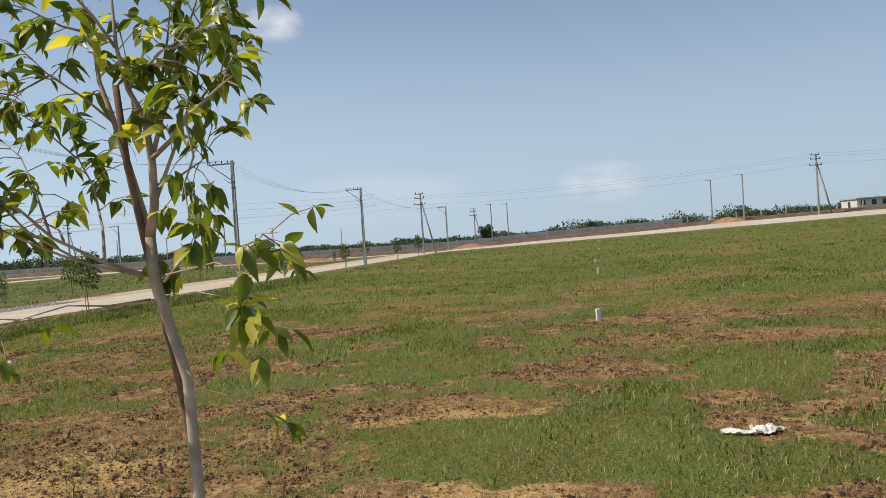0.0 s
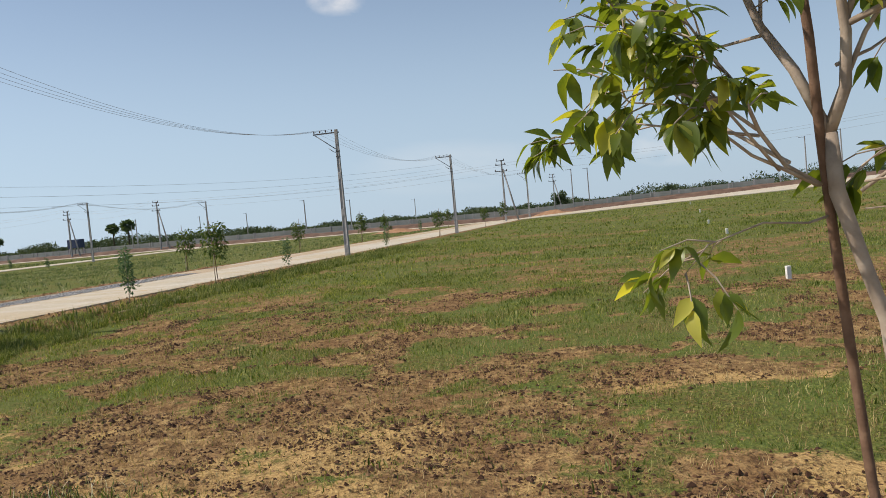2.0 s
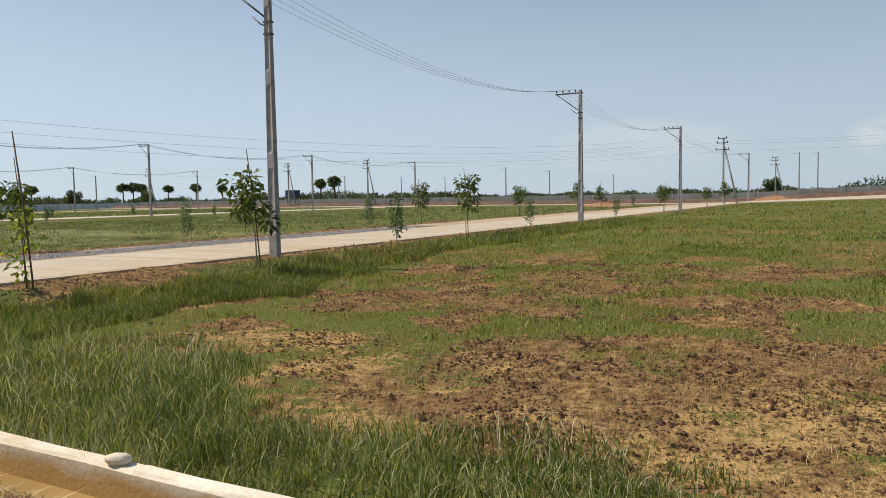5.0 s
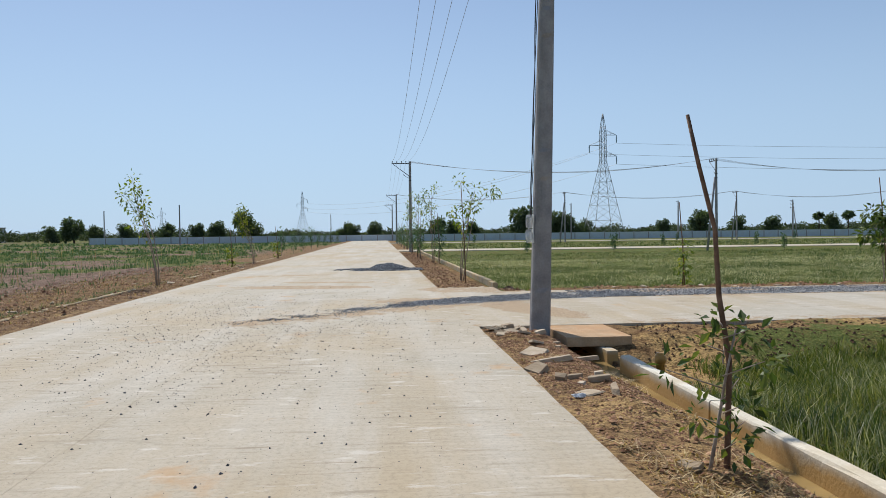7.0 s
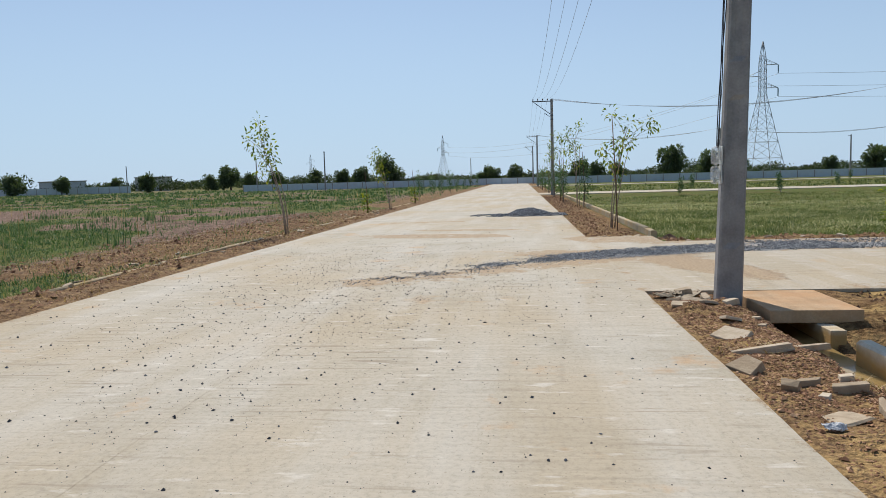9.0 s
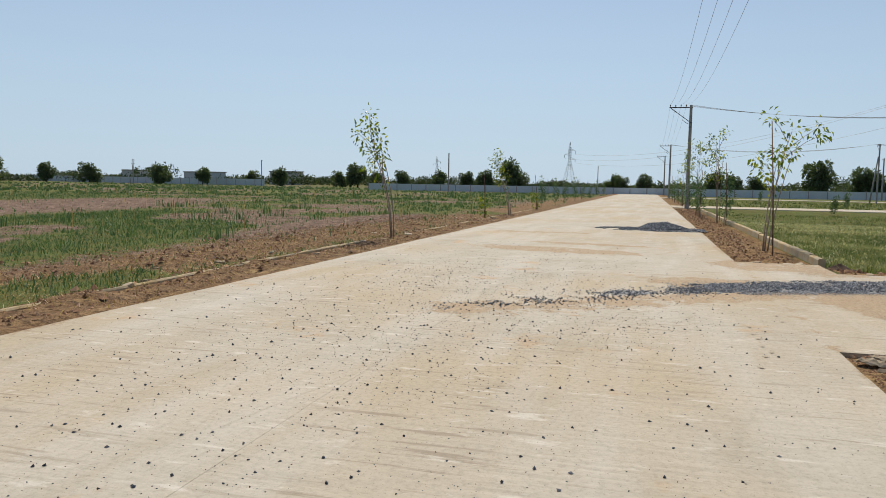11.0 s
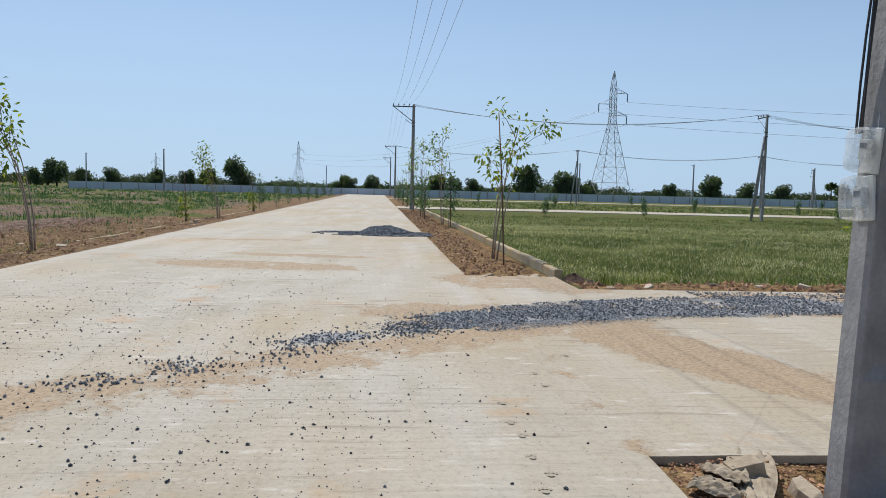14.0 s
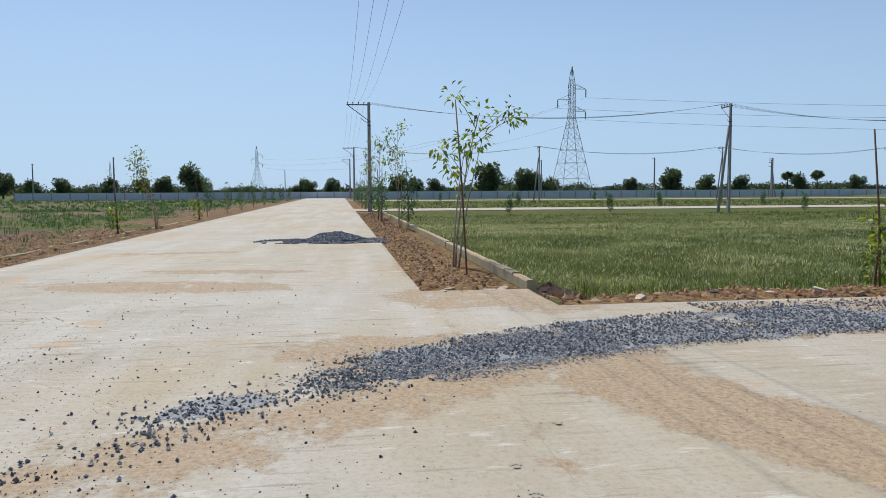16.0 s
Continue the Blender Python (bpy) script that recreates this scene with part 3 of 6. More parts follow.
# ---- kerb, drain ----
def kerb_run(x0, x1, y0, y1, z0, z1, label, seg=2.4, mat=KERB, lost=0.0):
    base = thing("kerb", label, "kerb", kind="structure")
    r = random.Random(int(x1 * 10))
    x = x0
    while x < x1 - 0.3:
        e = min(x + seg * r.uniform(0.9, 1.1), x1)
        if r.random() < lost:
            x = e
            continue
        bm = bmesh.new()
        n = 6
        k2 = 3.0 if lost else 1.0
        dy, dz = r.uniform(-0.012, 0.012) * k2, r.uniform(-0.012, 0.012) * k2
        prof = ((y0, z0), (y0, z1 - 0.02), (y0 + 0.02, z1), (y1 - 0.02, z1), (y1, z1 - 0.02), (y1, z0))
        rings = []
        for k in range(n + 1):
            px = x + 0.004 + (e - x - 0.008) * k / n
            j = [(r.uniform(-1, 1) * 0.006, r.uniform(-1, 1) * 0.006) for _ in prof]
            rings.append([bm.verts.new((px, a + dy + u, b + dz + (w if b > z0 else 0))) for (a, b), (u, w) in zip(prof, j)])
        for r0, r1 in zip(rings, rings[1:]):
            for k in range(len(prof)):
                q = (k + 1) % len(prof)
                bm.faces.new((r0[k], r0[q], r1[q], r1[k]))
        bm.faces.new(rings[0][::-1])
        bm.faces.new(rings[-1])
        bmesh.ops.recalc_face_normals(bm, faces=bm.faces)
        part("kerb_block", bm, mat, base)
        x = e
    return base


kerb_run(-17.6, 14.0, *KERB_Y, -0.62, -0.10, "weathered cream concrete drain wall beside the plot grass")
kerb_run(-66.0, -28.4, 3.5, 3.63, -0.6, 0.11, "low pale concrete kerb beside the verge", 2.4, EDGING)
kerb_run(-60.0, 10.0, -6.28, -6.21, -0.4, -0.01, "half-buried broken concrete edging strip", 1.9, EDGING, 0.12)
lip = thing("drain_lip", "thin concrete inner edge of the drain", "drain", kind="structure")
for x0, x1 in ((-17.9, -11.0), (-10.96, -4.0), (-3.96, 8.0)):
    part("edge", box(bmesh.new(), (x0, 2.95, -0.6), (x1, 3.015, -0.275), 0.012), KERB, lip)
wm = Mat("muddy_water", 0.12, 0, 0.5)
wm.color(wm.ramp(wm.noise(1.2, 4), (0.35, (0.30, 0.20, 0.08)), (0.65, (0.42, 0.30, 0.13))))
wm.bump(wm.noise(7, 3), 0.08, 0.01)
bm = bmesh.new()
bm.faces.new([bm.verts.new(v) for v in ((-19.8, 2.96, WATER), (14, 2.96, WATER), (14, 3.5, WATER), (-19.8, 3.5, WATER))])
tagged(part("water", bm, wm.m), "shallow muddy brown water standing in the drain", "water", kind="structure")


def culvert():
    c = thing("culvert_slab", "thick earth-stained concrete slab bridging the drain", "culvert", (-19.2, 3.6, 0))
    bm = box(bmesh.new(), (-0.75, -0.56, -0.14), (0.6, 0.36, -0.005), 0.012)
    part("slab", bm, SLAB, c)
    part("side_wall", box(bmesh.new(), (-0.8, -0.10, -0.6), (0.95, 0.05, -0.145), 0.01), KERB, c)
    return c


culvert()


# ---- power poles ----
def pole_body(bm, hgt, w0, w1, d0, d1):
    """A tapered prestressed pole with a sunk web on two of its sides."""
    def ring(z, web):
        t = z / hgt
        w, dd = w0 + (w1 - w0) * t, d0 + (d1 - d0) * t
        a, b, f = w / 2, dd / 2, 0.30
        c = 0.02
        q = b - (0.028 if web else 0.0)
        pts = [(-a, -b + c), (-a + c, -b), (-a * (1 - f) - 0.01, -b), (-a * (1 - 2 * f) * 0.7, -q), (a * (1 - 2 * f) * 0.7, -q), (a * (1 - f) + 0.01, -b), (a - c, -b), (a, -b + c)]
        pts = pts + [(-x, -y) for x, y in pts]
        return [bm.verts.new((-y, x, z)) for x, y in pts]
    zs = [(-0.5, False), (0.55, False), (0.62, True), (2.2, True), (2.26, False), (2.62, False), (2.68, True), (4.3, True), (4.36, False), (4.7, False), (4.76, True), (hgt - 0.9, True), (hgt - 0.84, False), (hgt, False)]
    rings = [ring(z, w) for z, w in zs]
    for r0, r1 in zip(rings, rings[1:]):
        n = len(r0)
        for k in range(n):
            bm.faces.new((r0[k], r0[(k + 1) % n], r1[(k + 1) % n], r1[k]))
    bm.faces.new(rings[0][::-1])
    bm.faces.new(rings[-1])
    return bm


def insulator(bm, x, y, z, s=1.0):
    tube(bm, [(x, y, z - 0.05 * s), (x, y, z), (x, y, z + 0.02 * s), (x, y, z + 0.06 * s), (x, y, z + 0.07 * s), (x, y, z + 0.12 * s)],
         [0.012 * s, 0.012 * s, 0.045 * s, 0.03 * s, 0.045 * s, 0.02 * s], 8)
    return bm


ARM = 1.45


def power_pole(hgt=7.15, wide=0.29, strut=False):
    label = "grey concrete power pole with a cross-arm and a leaning strut" if strut else "grey concrete power pole with a braced steel cross-arm"
    p = thing("power_pole", label, "power pole", group="low-voltage poles")
    part("shaft", pole_body(bmesh.new(), hgt, wide, wide * 0.62, wide * 0.56, wide * 0.42), POLE, p)
    if strut:
        part("strut", tube(bmesh.new(), [(0.8, 0.05, -0.4), (0.10, 0.0, hgt - 1.5)], [0.10, 0.08], 8), POLE, p)
    bm = bmesh.new()
    box(bm, (-0.12, -ARM, hgt - 0.19), (-0.06, 0.12, hgt - 0.12))
    arm = part("cross_arm", bm, DARKSTEEL, p)
    part("brace", beam(bmesh.new(), (-0.09, -ARM + 0.1, hgt - 0.2), (-0.09, -0.06, hgt - 1.15), 0.035), DARKSTEEL, p)
    bm = bmesh.new()
    tube(bm, [(-0.05, -0.55, hgt - 1.02), (-0.05, -0.3, hgt - 1.22), (-0.05, -0.08, hgt - 1.32)], [0.02] * 3, 6)
    part("side_bracket", bm, DARKSTEEL, p)
    for k in range(2):
        bm = bmesh.new()
        z = hgt - 1.25 - 0.3 * k
        w = wide * 0.36
        box(bm, (-w * 0.74, -w * 1.04, z), (w * 0.74, w * 1.04, z + 0.05))
        part("clamp", bm, DARKSTEEL, p)
    for k in range(4):
        part("insulator", insulator(bmesh.new(), -0.09, -ARM + 0.06 + 0.36 * k, hgt - 0.08), PORCELAIN, arm)
    return p


def strut_pole(hgt):
    p = thing("power_pole", "grey concrete power pole with three cross-arms and a leaning strut", "power pole", group="high-voltage poles")
    part("shaft", pole_body(bmesh.new(), hgt, 0.34, 0.22, 0.26, 0.18), POLE, p)
    for z, w in ((hgt - 0.1, 0.9), (hgt - 0.7, 1.2), (hgt - 1.6, 1.5)):
        a = part("cross_arm", box(bmesh.new(), (-w / 2 - 0.3, -0.14, z - 0.06), (w / 2, -0.08, z + 0.04)), DARKSTEEL, p)
        for sx in (-w / 2 - 0.2, w / 2 - 0.1):
            part("insulator", insulator(bmesh.new(), sx, -0.11, z + 0.05, 1.8), PORCELAIN, a)
    part("strut", tube(bmesh.new(), [(1.9, 0.1, -0.3), (0.12, 0.05, hgt - 1.3)], [0.14, 0.10], 8), POLE, p)
    return p


def plain_pole(hgt):
    p = thing("power_pole", "plain grey concrete pole standing far off", "power pole", group="far poles")
    part("shaft", pole_body(bmesh.new(), hgt, 0.28, 0.18, 0.2, 0.14), POLE, p)
    part("cross_arm", box(bmesh.new(), (-0.9, -0.1, hgt - 0.16), (0.1, -0.04, hgt - 0.1)), DARKSTEEL, p)
    return p


def gz(x, y):
    return float(ground_z(np.array([x]), np.array([y]))[0])


# poles whose arm reaches over the main road (turn 0) or over a side road (turn -90)
LINE_MAIN = [(-19.485, 2.857), (-68.5, 2.95), (-119.5, 2.95), (-157.0, 2.95)]
LINE_SIDE = [[(-19.43, 15.57), (-19.55, 40.6), (-19.55, 67.3), (-20.0, 118.0)], [(-66.9, 27.4), (-68.1, 52.8), (-68.1, 78.5), (-68.1, 104.5)],
             [(-116.5, 27.4), (-116.8, 53.5), (-116.8, 79.0), (-116.8, 105.0)]]
first = power_pole()
first.matrix_basis = pose(*LINE_MAIN[0], 0, -1.7, 0, 0)
for x, y in LINE_MAIN[1:]:
    copy_thing(first, pose(x, y, 0, 0, 0, 0))
propped = power_pole(strut=True)
propped.matrix_basis = pose(*LINE_SIDE[1][0], 0, 0, 0, -90)
for x, y in LINE_SIDE[2][:2]:
    copy_thing(propped, pose(x, y, 0, 0, 0, -90))
for x, y in LINE_SIDE[0] + LINE_SIDE[1][1:] + LINE_SIDE[2][2:]:
    copy_thing(first, pose(x, y, 0, 0, 0, -90))
hv = strut_pole(9.0)
hv.matrix_basis = pose(-22.0, 108.0, gz(-22.0, 108.0), 0, 0, 0)
HV = [(35.6, 119.5, 1), (-88.5, 121, 1), (-108, 121, 1), (-148.0, 120.0, 1), (-18.3, 140.0, 0.8), (-155.3, 84.2, 0.8), (-182.0, -129.5, 0.72)]
for x, y, s in HV:
    copy_thing(hv, pose(x, y, gz(x, y), 0, 0, 0) @ Matrix.Scale(s, 4))
far_pole = plain_pole(7.3)
far_pole.matrix_basis = pose(-145, 104, gz(-145, 104))
for x, y in ( (-115.7, 151), (-154, 200), (-120, 184), (-108, 188), (-66.5, 136.5), (-66.7, 161), (-67.8, 216), (-14.1, 130), (-11.7, 135), (22, 128.0), (25.4, 121),
             (-179.6, -59.8), (-227, -13.5), (-158, 39), (-148.5, 57.4), (-148, 80), (-205, -105), (-150, -36)):
    copy_thing(far_pole, pose(x, y, gz(x, y), 0, 0, 0))


def span(bm, a, b, sag, r, n=18):
    pts = [Vector(a).lerp(Vector(b), k / n) - Vector((0, 0, sag * 4 * (k / n) * (1 - k / n))) for k in range(n + 1)]
    tube(bm, pts, [r] * len(pts), 4, False)


def conductors(line, arm_dir, label, sag=0.9, hgt=7.2, r=0.0055):
    """Four wires from cross-arm to cross-arm."""
    w = thing("overhead_wires", label, "wires")
    for k in range(4):
        off = ARM - 0.06 - 0.36 * k
        bm = bmesh.new()
        for (ax, ay), (bx, by) in zip(line, line[1:]):
            span(bm, (ax + arm_dir[0] * off, ay + arm_dir[1] * off, hgt), (bx + arm_dir[0] * off, by + arm_dir[1] * off, hgt), sag * (1 + 0.06 * k), r)
        part("wire", bm, WIRE, w)
    return w


conductors(LINE_MAIN, (0, -1), "four bare wires along the main road poles", 1.1)
conductors(LINE_SIDE[0], (-1, 0), "four bare wires strung over the side road", 0.95)
conductors([LINE_MAIN[1]] + LINE_SIDE[1], (-1, 0), "four bare wires along the second side road", 0.9, r=0.008)
conductors([LINE_MAIN[2]] + LINE_SIDE[2], (-1, 0), "four bare wires along the third side road", 0.9, r=0.010)
w = thing("transmission_wires", "long thin high-voltage wires crossing the plots", "wires")
for z, y in ((9.0, 119.3), (8.6, 119.7), (7.6, 119.4)):
    bm = bmesh.new()
    for a, b in ((-148, -108), (-108, -88.5), (-88.5, -22.0), (-22.0, 35.6), (35.6, 95), (95, 160)):
        span(bm, (a, y, z + float(rise(a, y))), (b, y, z + float(rise(b, y))), 0.9, 0.011, 12)
    part("wire", bm, WIRE, w)


# ---- lattice pylons ----
GLASSY = Mat("blue_grey_glass_insulator", 0.2, 0, 0.6).color((0.20, 0.30, 0.36)).m
def pylon(hgt, base):
    p = thing("pylon", "grey steel lattice transmission tower with three arms", "pylon", group="pylons")
    def half(z):
        t = z / hgt
        return base / 2 * (1 - t / 0.62) + 0.75 * (t / 0.62) if t < 0.62 else 0.75 + (0.08 - 0.75) * max(0, (t - 0.86)) / 0.14
    levels = [0, 0.14, 0.26, 0.36, 0.45, 0.53, 0.6, 0.66, 0.72, 0.78, 0.84, 0.9, 1.0]
    for sx, sy in ((-1, -1), (1, -1), (1, 1), (-1, 1)):
        bm = bmesh.new()
        for a, b in zip(levels, levels[1:]):
            za, zb = a * hgt, b * hgt
            beam(bm, (sx * half(za), sy * half(za), za), (sx * half(zb), sy * half(zb), zb), 0.11)
        part("leg", bm, PYLON, p)
    for k in range(4):
        bm = bmesh.new()
        (ax, ay), (bx, by) = [((-1, -1), (1, -1), (1, 1), (-1, 1))[i % 4] for i in (k, k + 1)]
        for a, b in zip(levels, levels[1:]):
            za, zb, ha, hb = a * hgt, b * hgt, half(a * hgt), half(b * hgt)
            beam(bm, (ax * ha, ay * ha, za), (bx * hb, by * hb, zb), 0.06)
            beam(bm, (bx * ha, by * ha, za), (ax * hb, ay * hb, zb), 0.06)
            beam(bm, (ax * hb, ay * hb, zb), (bx * hb, by * hb, zb), 0.05)
        part("bracing", bm, PYLON, p)
    for z, s in ((0.66, 1), (0.745, -1), (0.83, 1)):
        bm = bmesh.new()
        tip = (0, s * 4.2, z * hgt)
        for e in (-0.7, 0.7):
            beam(bm, (e, s * 0.7, z * hgt), tip, 0.08)
            beam(bm, (e, s * 0.7, z * hgt + 1.4), tip, 0.07)
        beam(bm, (0, s * 2.4, z * hgt), (0, s * 2.4, z * hgt + 0.75), 0.05)
        arm = part("arm", bm, PYLON, p)
        bm = bmesh.new()
        n = 9
        tube(bm, [(0, s * 4.2, z * hgt - 0.1 - 0.26 * k) for k in range(n)], [0.12 if k % 2 else 0.2 for k in range(n)], 6)
        part("insulator_string", bm, GLASSY, arm)
    return p


tower = pylon(36.0, 9.5)
tower.matrix_basis = pose(-224, 65.6, -0.5, 0, 0, 6)
copy_thing(tower, pose(-420, -41.0, -2.0, 0, 0, 30) @ Matrix.Scale(0.74, 4))
copy_thing(tower, pose(-830, -230.0, -4.0, 0, 0, 30))
w = thing("transmission_wires", "thin pylon conductors running out of sight", "wires")
for z, s in ((0.66, 1), (0.745, -1), (0.83, 1)):
    bm = bmesh.new()
    a = Vector((-224, 65.6 + s * 4.2, z * 36 - 2.9))
    span(bm, a, a + Vector((120, 330, 2)), 7, 0.035, 20)
    span(bm, a, Vector((-420, -41 + s * 2.7, z * 26.6 - 4)), 6, 0.035, 16)
    part("wire", bm, WIRE, w)


# ---- boundary walls ----
def boundary(name, a, b, hgt, pitch, label, lift=None, mat=WALLMAT):
    """Precast panels between posts."""
    a, b = Vector(a), Vector(b)
    base = thing(name, label, "wall", kind="structure")
    L = (b - a).length
    n = int(L / pitch)
    ang = math.degrees(math.atan2(b.y - a.y, b.x - a.x))
    bm = bmesh.new()
    box(bm, (0.07, -0.03, -0.5), (pitch - 0.07, 0.03, hgt), 0.0)
    for k in range(1, 4):
        box(bm, (0.07, -0.045, hgt * k / 4 - 0.02), (pitch - 0.07, 0.045, hgt * k / 4 + 0.02))
    me = bpy.data.meshes.new("panel")
    bm.to_mesh(me)
    bm.free()
    me.materials.append(mat)
    bm = box(bmesh.new(), (-0.08, -0.09, -0.5), (0.08, 0.09, hgt + 0.12), 0.01)
    mp = bpy.data.meshes.new("post")
    bm.to_mesh(mp)
    bm.free()
    mp.materials.append(POSTMAT)
    for k in range(n):
        p = a.lerp(b, k / n)
        z = lift(p.x, p.y) if lift else -0.25
        shared("panel", me, base, pose(p.x, p.y, z, 0, 0, ang))
        shared("post", mp, base, pose(p.x, p.y, z, 0, 0, ang))
    return base


boundary("wall_west", (WALL_X, -58, 0), (WALL_X, 132, 0), 1.45, 3.2, "pale blue-grey precast boundary wall with posts")
boundary("wall_north", (WALL_X, WALL_Y, 0), (18, WALL_Y, 0), 1.3, 3.2, "grey precast boundary wall behind an earth bank", lambda x, y: float(rise(x, y)) + 0.1, BACKWALL)
boundary("wall_far", (-230, -215, 0), (-216, -110, 0), 2.0, 3.5, "distant pale boundary wall beyond the scrub")


def earth_bank():
    xs = np.arange(-162, 151, 1.0)
    prof = np.array([(-2.2, -0.1), (-1.2, 0.5), (-0.3, 0.82), (0.6, 0.78), (1.8, 0.35), (3.0, -0.1)])
    gx = np.repeat(xs[:, None], len(prof), 1)
    gy = 122.5 + prof[None, :, 0] + 0.5 * (fbm(gx, gx * 0 + prof[None, :, 0], 4, 3, 3) - 0.5)
    gzv = prof[None, :, 1] * (0.45 + 0.5 * fbm(gx, gy, 6, 3, 6)) + rise(gx, gy)
    i = np.arange(gx.size).reshape(gx.shape)
    f = np.stack([i[:-1, :-1], i[1:, :-1], i[1:, 1:], i[:-1, 1:]], -1).reshape(-1, 4)
    return tagged(new("earth_bank", mesh_np("earth_bank", np.stack([gx, gy, gzv], -1).reshape(-1, 3), f, BUND, True)), "long low bank of brown earth by the boundary", "earth bank", kind="structure")


earth_bank()
bank_posts = thing("fence_posts", "row of short concrete fence posts along the earth bank", "fence", kind="structure")
bm = box(bmesh.new(), (-0.09, -0.09, -0.6), (0.09, 0.09, 1.25), 0.012)
post_mesh = bpy.data.meshes.new("post")
bm.to_mesh(post_mesh)
bm.free()
post_mesh.materials.append(POSTMAT)
for k in range(84):
    x = -160 + 3.7 * k
    shared("post", post_mesh, bank_posts, pose(x, 124.6, 0.25 + float(rise(x, 124.6)), 0, 0, 3 * math.sin(7.0 * k)))


def heap(name, x, y, rx, ry, hgt, mat, label, cat, seed, res=28):
    t = np.linspace(-1, 1, res)
    gx, gy = np.meshgrid(t, t)
    r = np.hypot(gx, gy)
    z = np.clip(1 - r, 0, 1) ** 1.1 * (0.2 + 1.6 * fbm(gx + seed, gy, 0.6, 4, seed)) * hgt
    wx, wy = x + gx * rx, y + gy * ry
    keep = r < 1.02
    i = np.arange(gx.size).reshape(gx.shape)
    f = np.stack([i[:-1, :-1], i[:-1, 1:], i[1:, 1:], i[1:, :-1]], -1).reshape(-1, 4)
    f = f[keep.ravel()[f].all(1)]
    z0 = 0.0 if name == "gravel_heap" else ground_z(wx, wy)
    me = mesh_np(name, np.stack([wx, wy, z + z0 + 0.004], -1).reshape(-1, 3), f, mat, True)
    return tagged(new(name, me), label, cat)


heap("earth_heap", -16.6, 120.0, 3.6, 2.4, 0.9, EARTH, "heap of dug orange earth beside the far road", "earth heap", 4)
heap("earth_heap", -38.0, 107.0, 4.5, 2.6, 0.7, EARTH, "low spread heap of orange-brown earth", "earth heap", 8)
heap("earth_heap", -29.4, 4.1, 0.85, 0.6, 0.15, CLOD, "small dark heap of earth by the kerb end", "earth heap", 13)
heap("earth_heap", 23.0, 120.5, 3.4, 2.2, 1.1, EARTH, "heap of dug orange earth near a pole", "earth heap", 11)


# ---- trees and saplings ----
def leaf_mesh(name, length, width, curl, material, fold=0.3):
    """A pointed leaf, folded along its rib and bent; it grows along +Y."""
    bm = bmesh.new()
    prof = ((0.0, 0.04), (0.16, 0.55), (0.36, 1.0), (0.58, 0.92), (0.8, 0.5), (1.0, 0.0))
    rows = []
    for t, w in prof:
        y, z = length * t, -curl * length * t * t
        ww = width * w / 2
        rows.append([bm.verts.new((-ww, y, z + ww * fold)), bm.verts.new((0, y, z)), bm.verts.new((ww, y, z + ww * fold))] if w > 0 else [bm.verts.new((0, y, z))])
    for a, b in zip(rows, rows[1:]):
        if len(b) == 1:
            bm.faces.new((a[0], a[1], b[0]))
            bm.faces.new((a[1], a[2], b[0]))
        else:
            bm.faces.new((a[0], a[1], b[1], b[0]))
            bm.faces.new((a[1], a[2], b[2], b[1]))
    for f in bm.faces:
        f.smooth = True
    me = bpy.data.meshes.new(name)
    bm.to_mesh(me)
    bm.free()
    me.materials.append(material)
    return me


def leaf_pose(p, way, roll):
    """Sets a leaf at p, growing along way."""
    y = Vector(way).normalized()
    x = y.cross(Vector((0, 0, 1)))
    x = x.normalized() if x.length > 1e-3 else Vector((1, 0, 0))
    z = x.cross(y)
    m = Matrix((x, y, z)).transposed().to_4x4()
    return Matrix.Translation(p) @ m @ Matrix.Rotation(roll, 4, "Y")


def near_leaf_material():
    m = Mat("young_tree_leaf", 0.38, 0, 0.4)
    f = m.math("ADD", m.math("MULTIPLY", m.random(), 0.85), m.math("MULTIPLY", m.noise(9, 3, own=True), 0.3))
    c = m.ramp(f, (0.05, (0.05, 0.088, 0.018)), (0.28, (0.115, 0.165, 0.03)), (0.5, (0.32, 0.345, 0.055)), (1.0, (0.58, 0.55, 0.12)))
    m.color(c)
    m.thin(m.mix(1.0, c, (1.7, 1.55, 0.5), "MULTIPLY"), 0.5)
    return m.m


def along(pts, t):
    """The point at fraction t of a line of points, and its direction."""
    s = [(Vector(b) - Vector(a)).length for a, b in zip(pts, pts[1:])]
    d = t * sum(s)
    for a, b, l in zip(pts, pts[1:], s):
        if d <= l or b is pts[-1]:
            return Vector(a).lerp(Vector(b), min(d / l, 1.0)), (Vector(b) - Vector(a)).normalized()
        d -= l


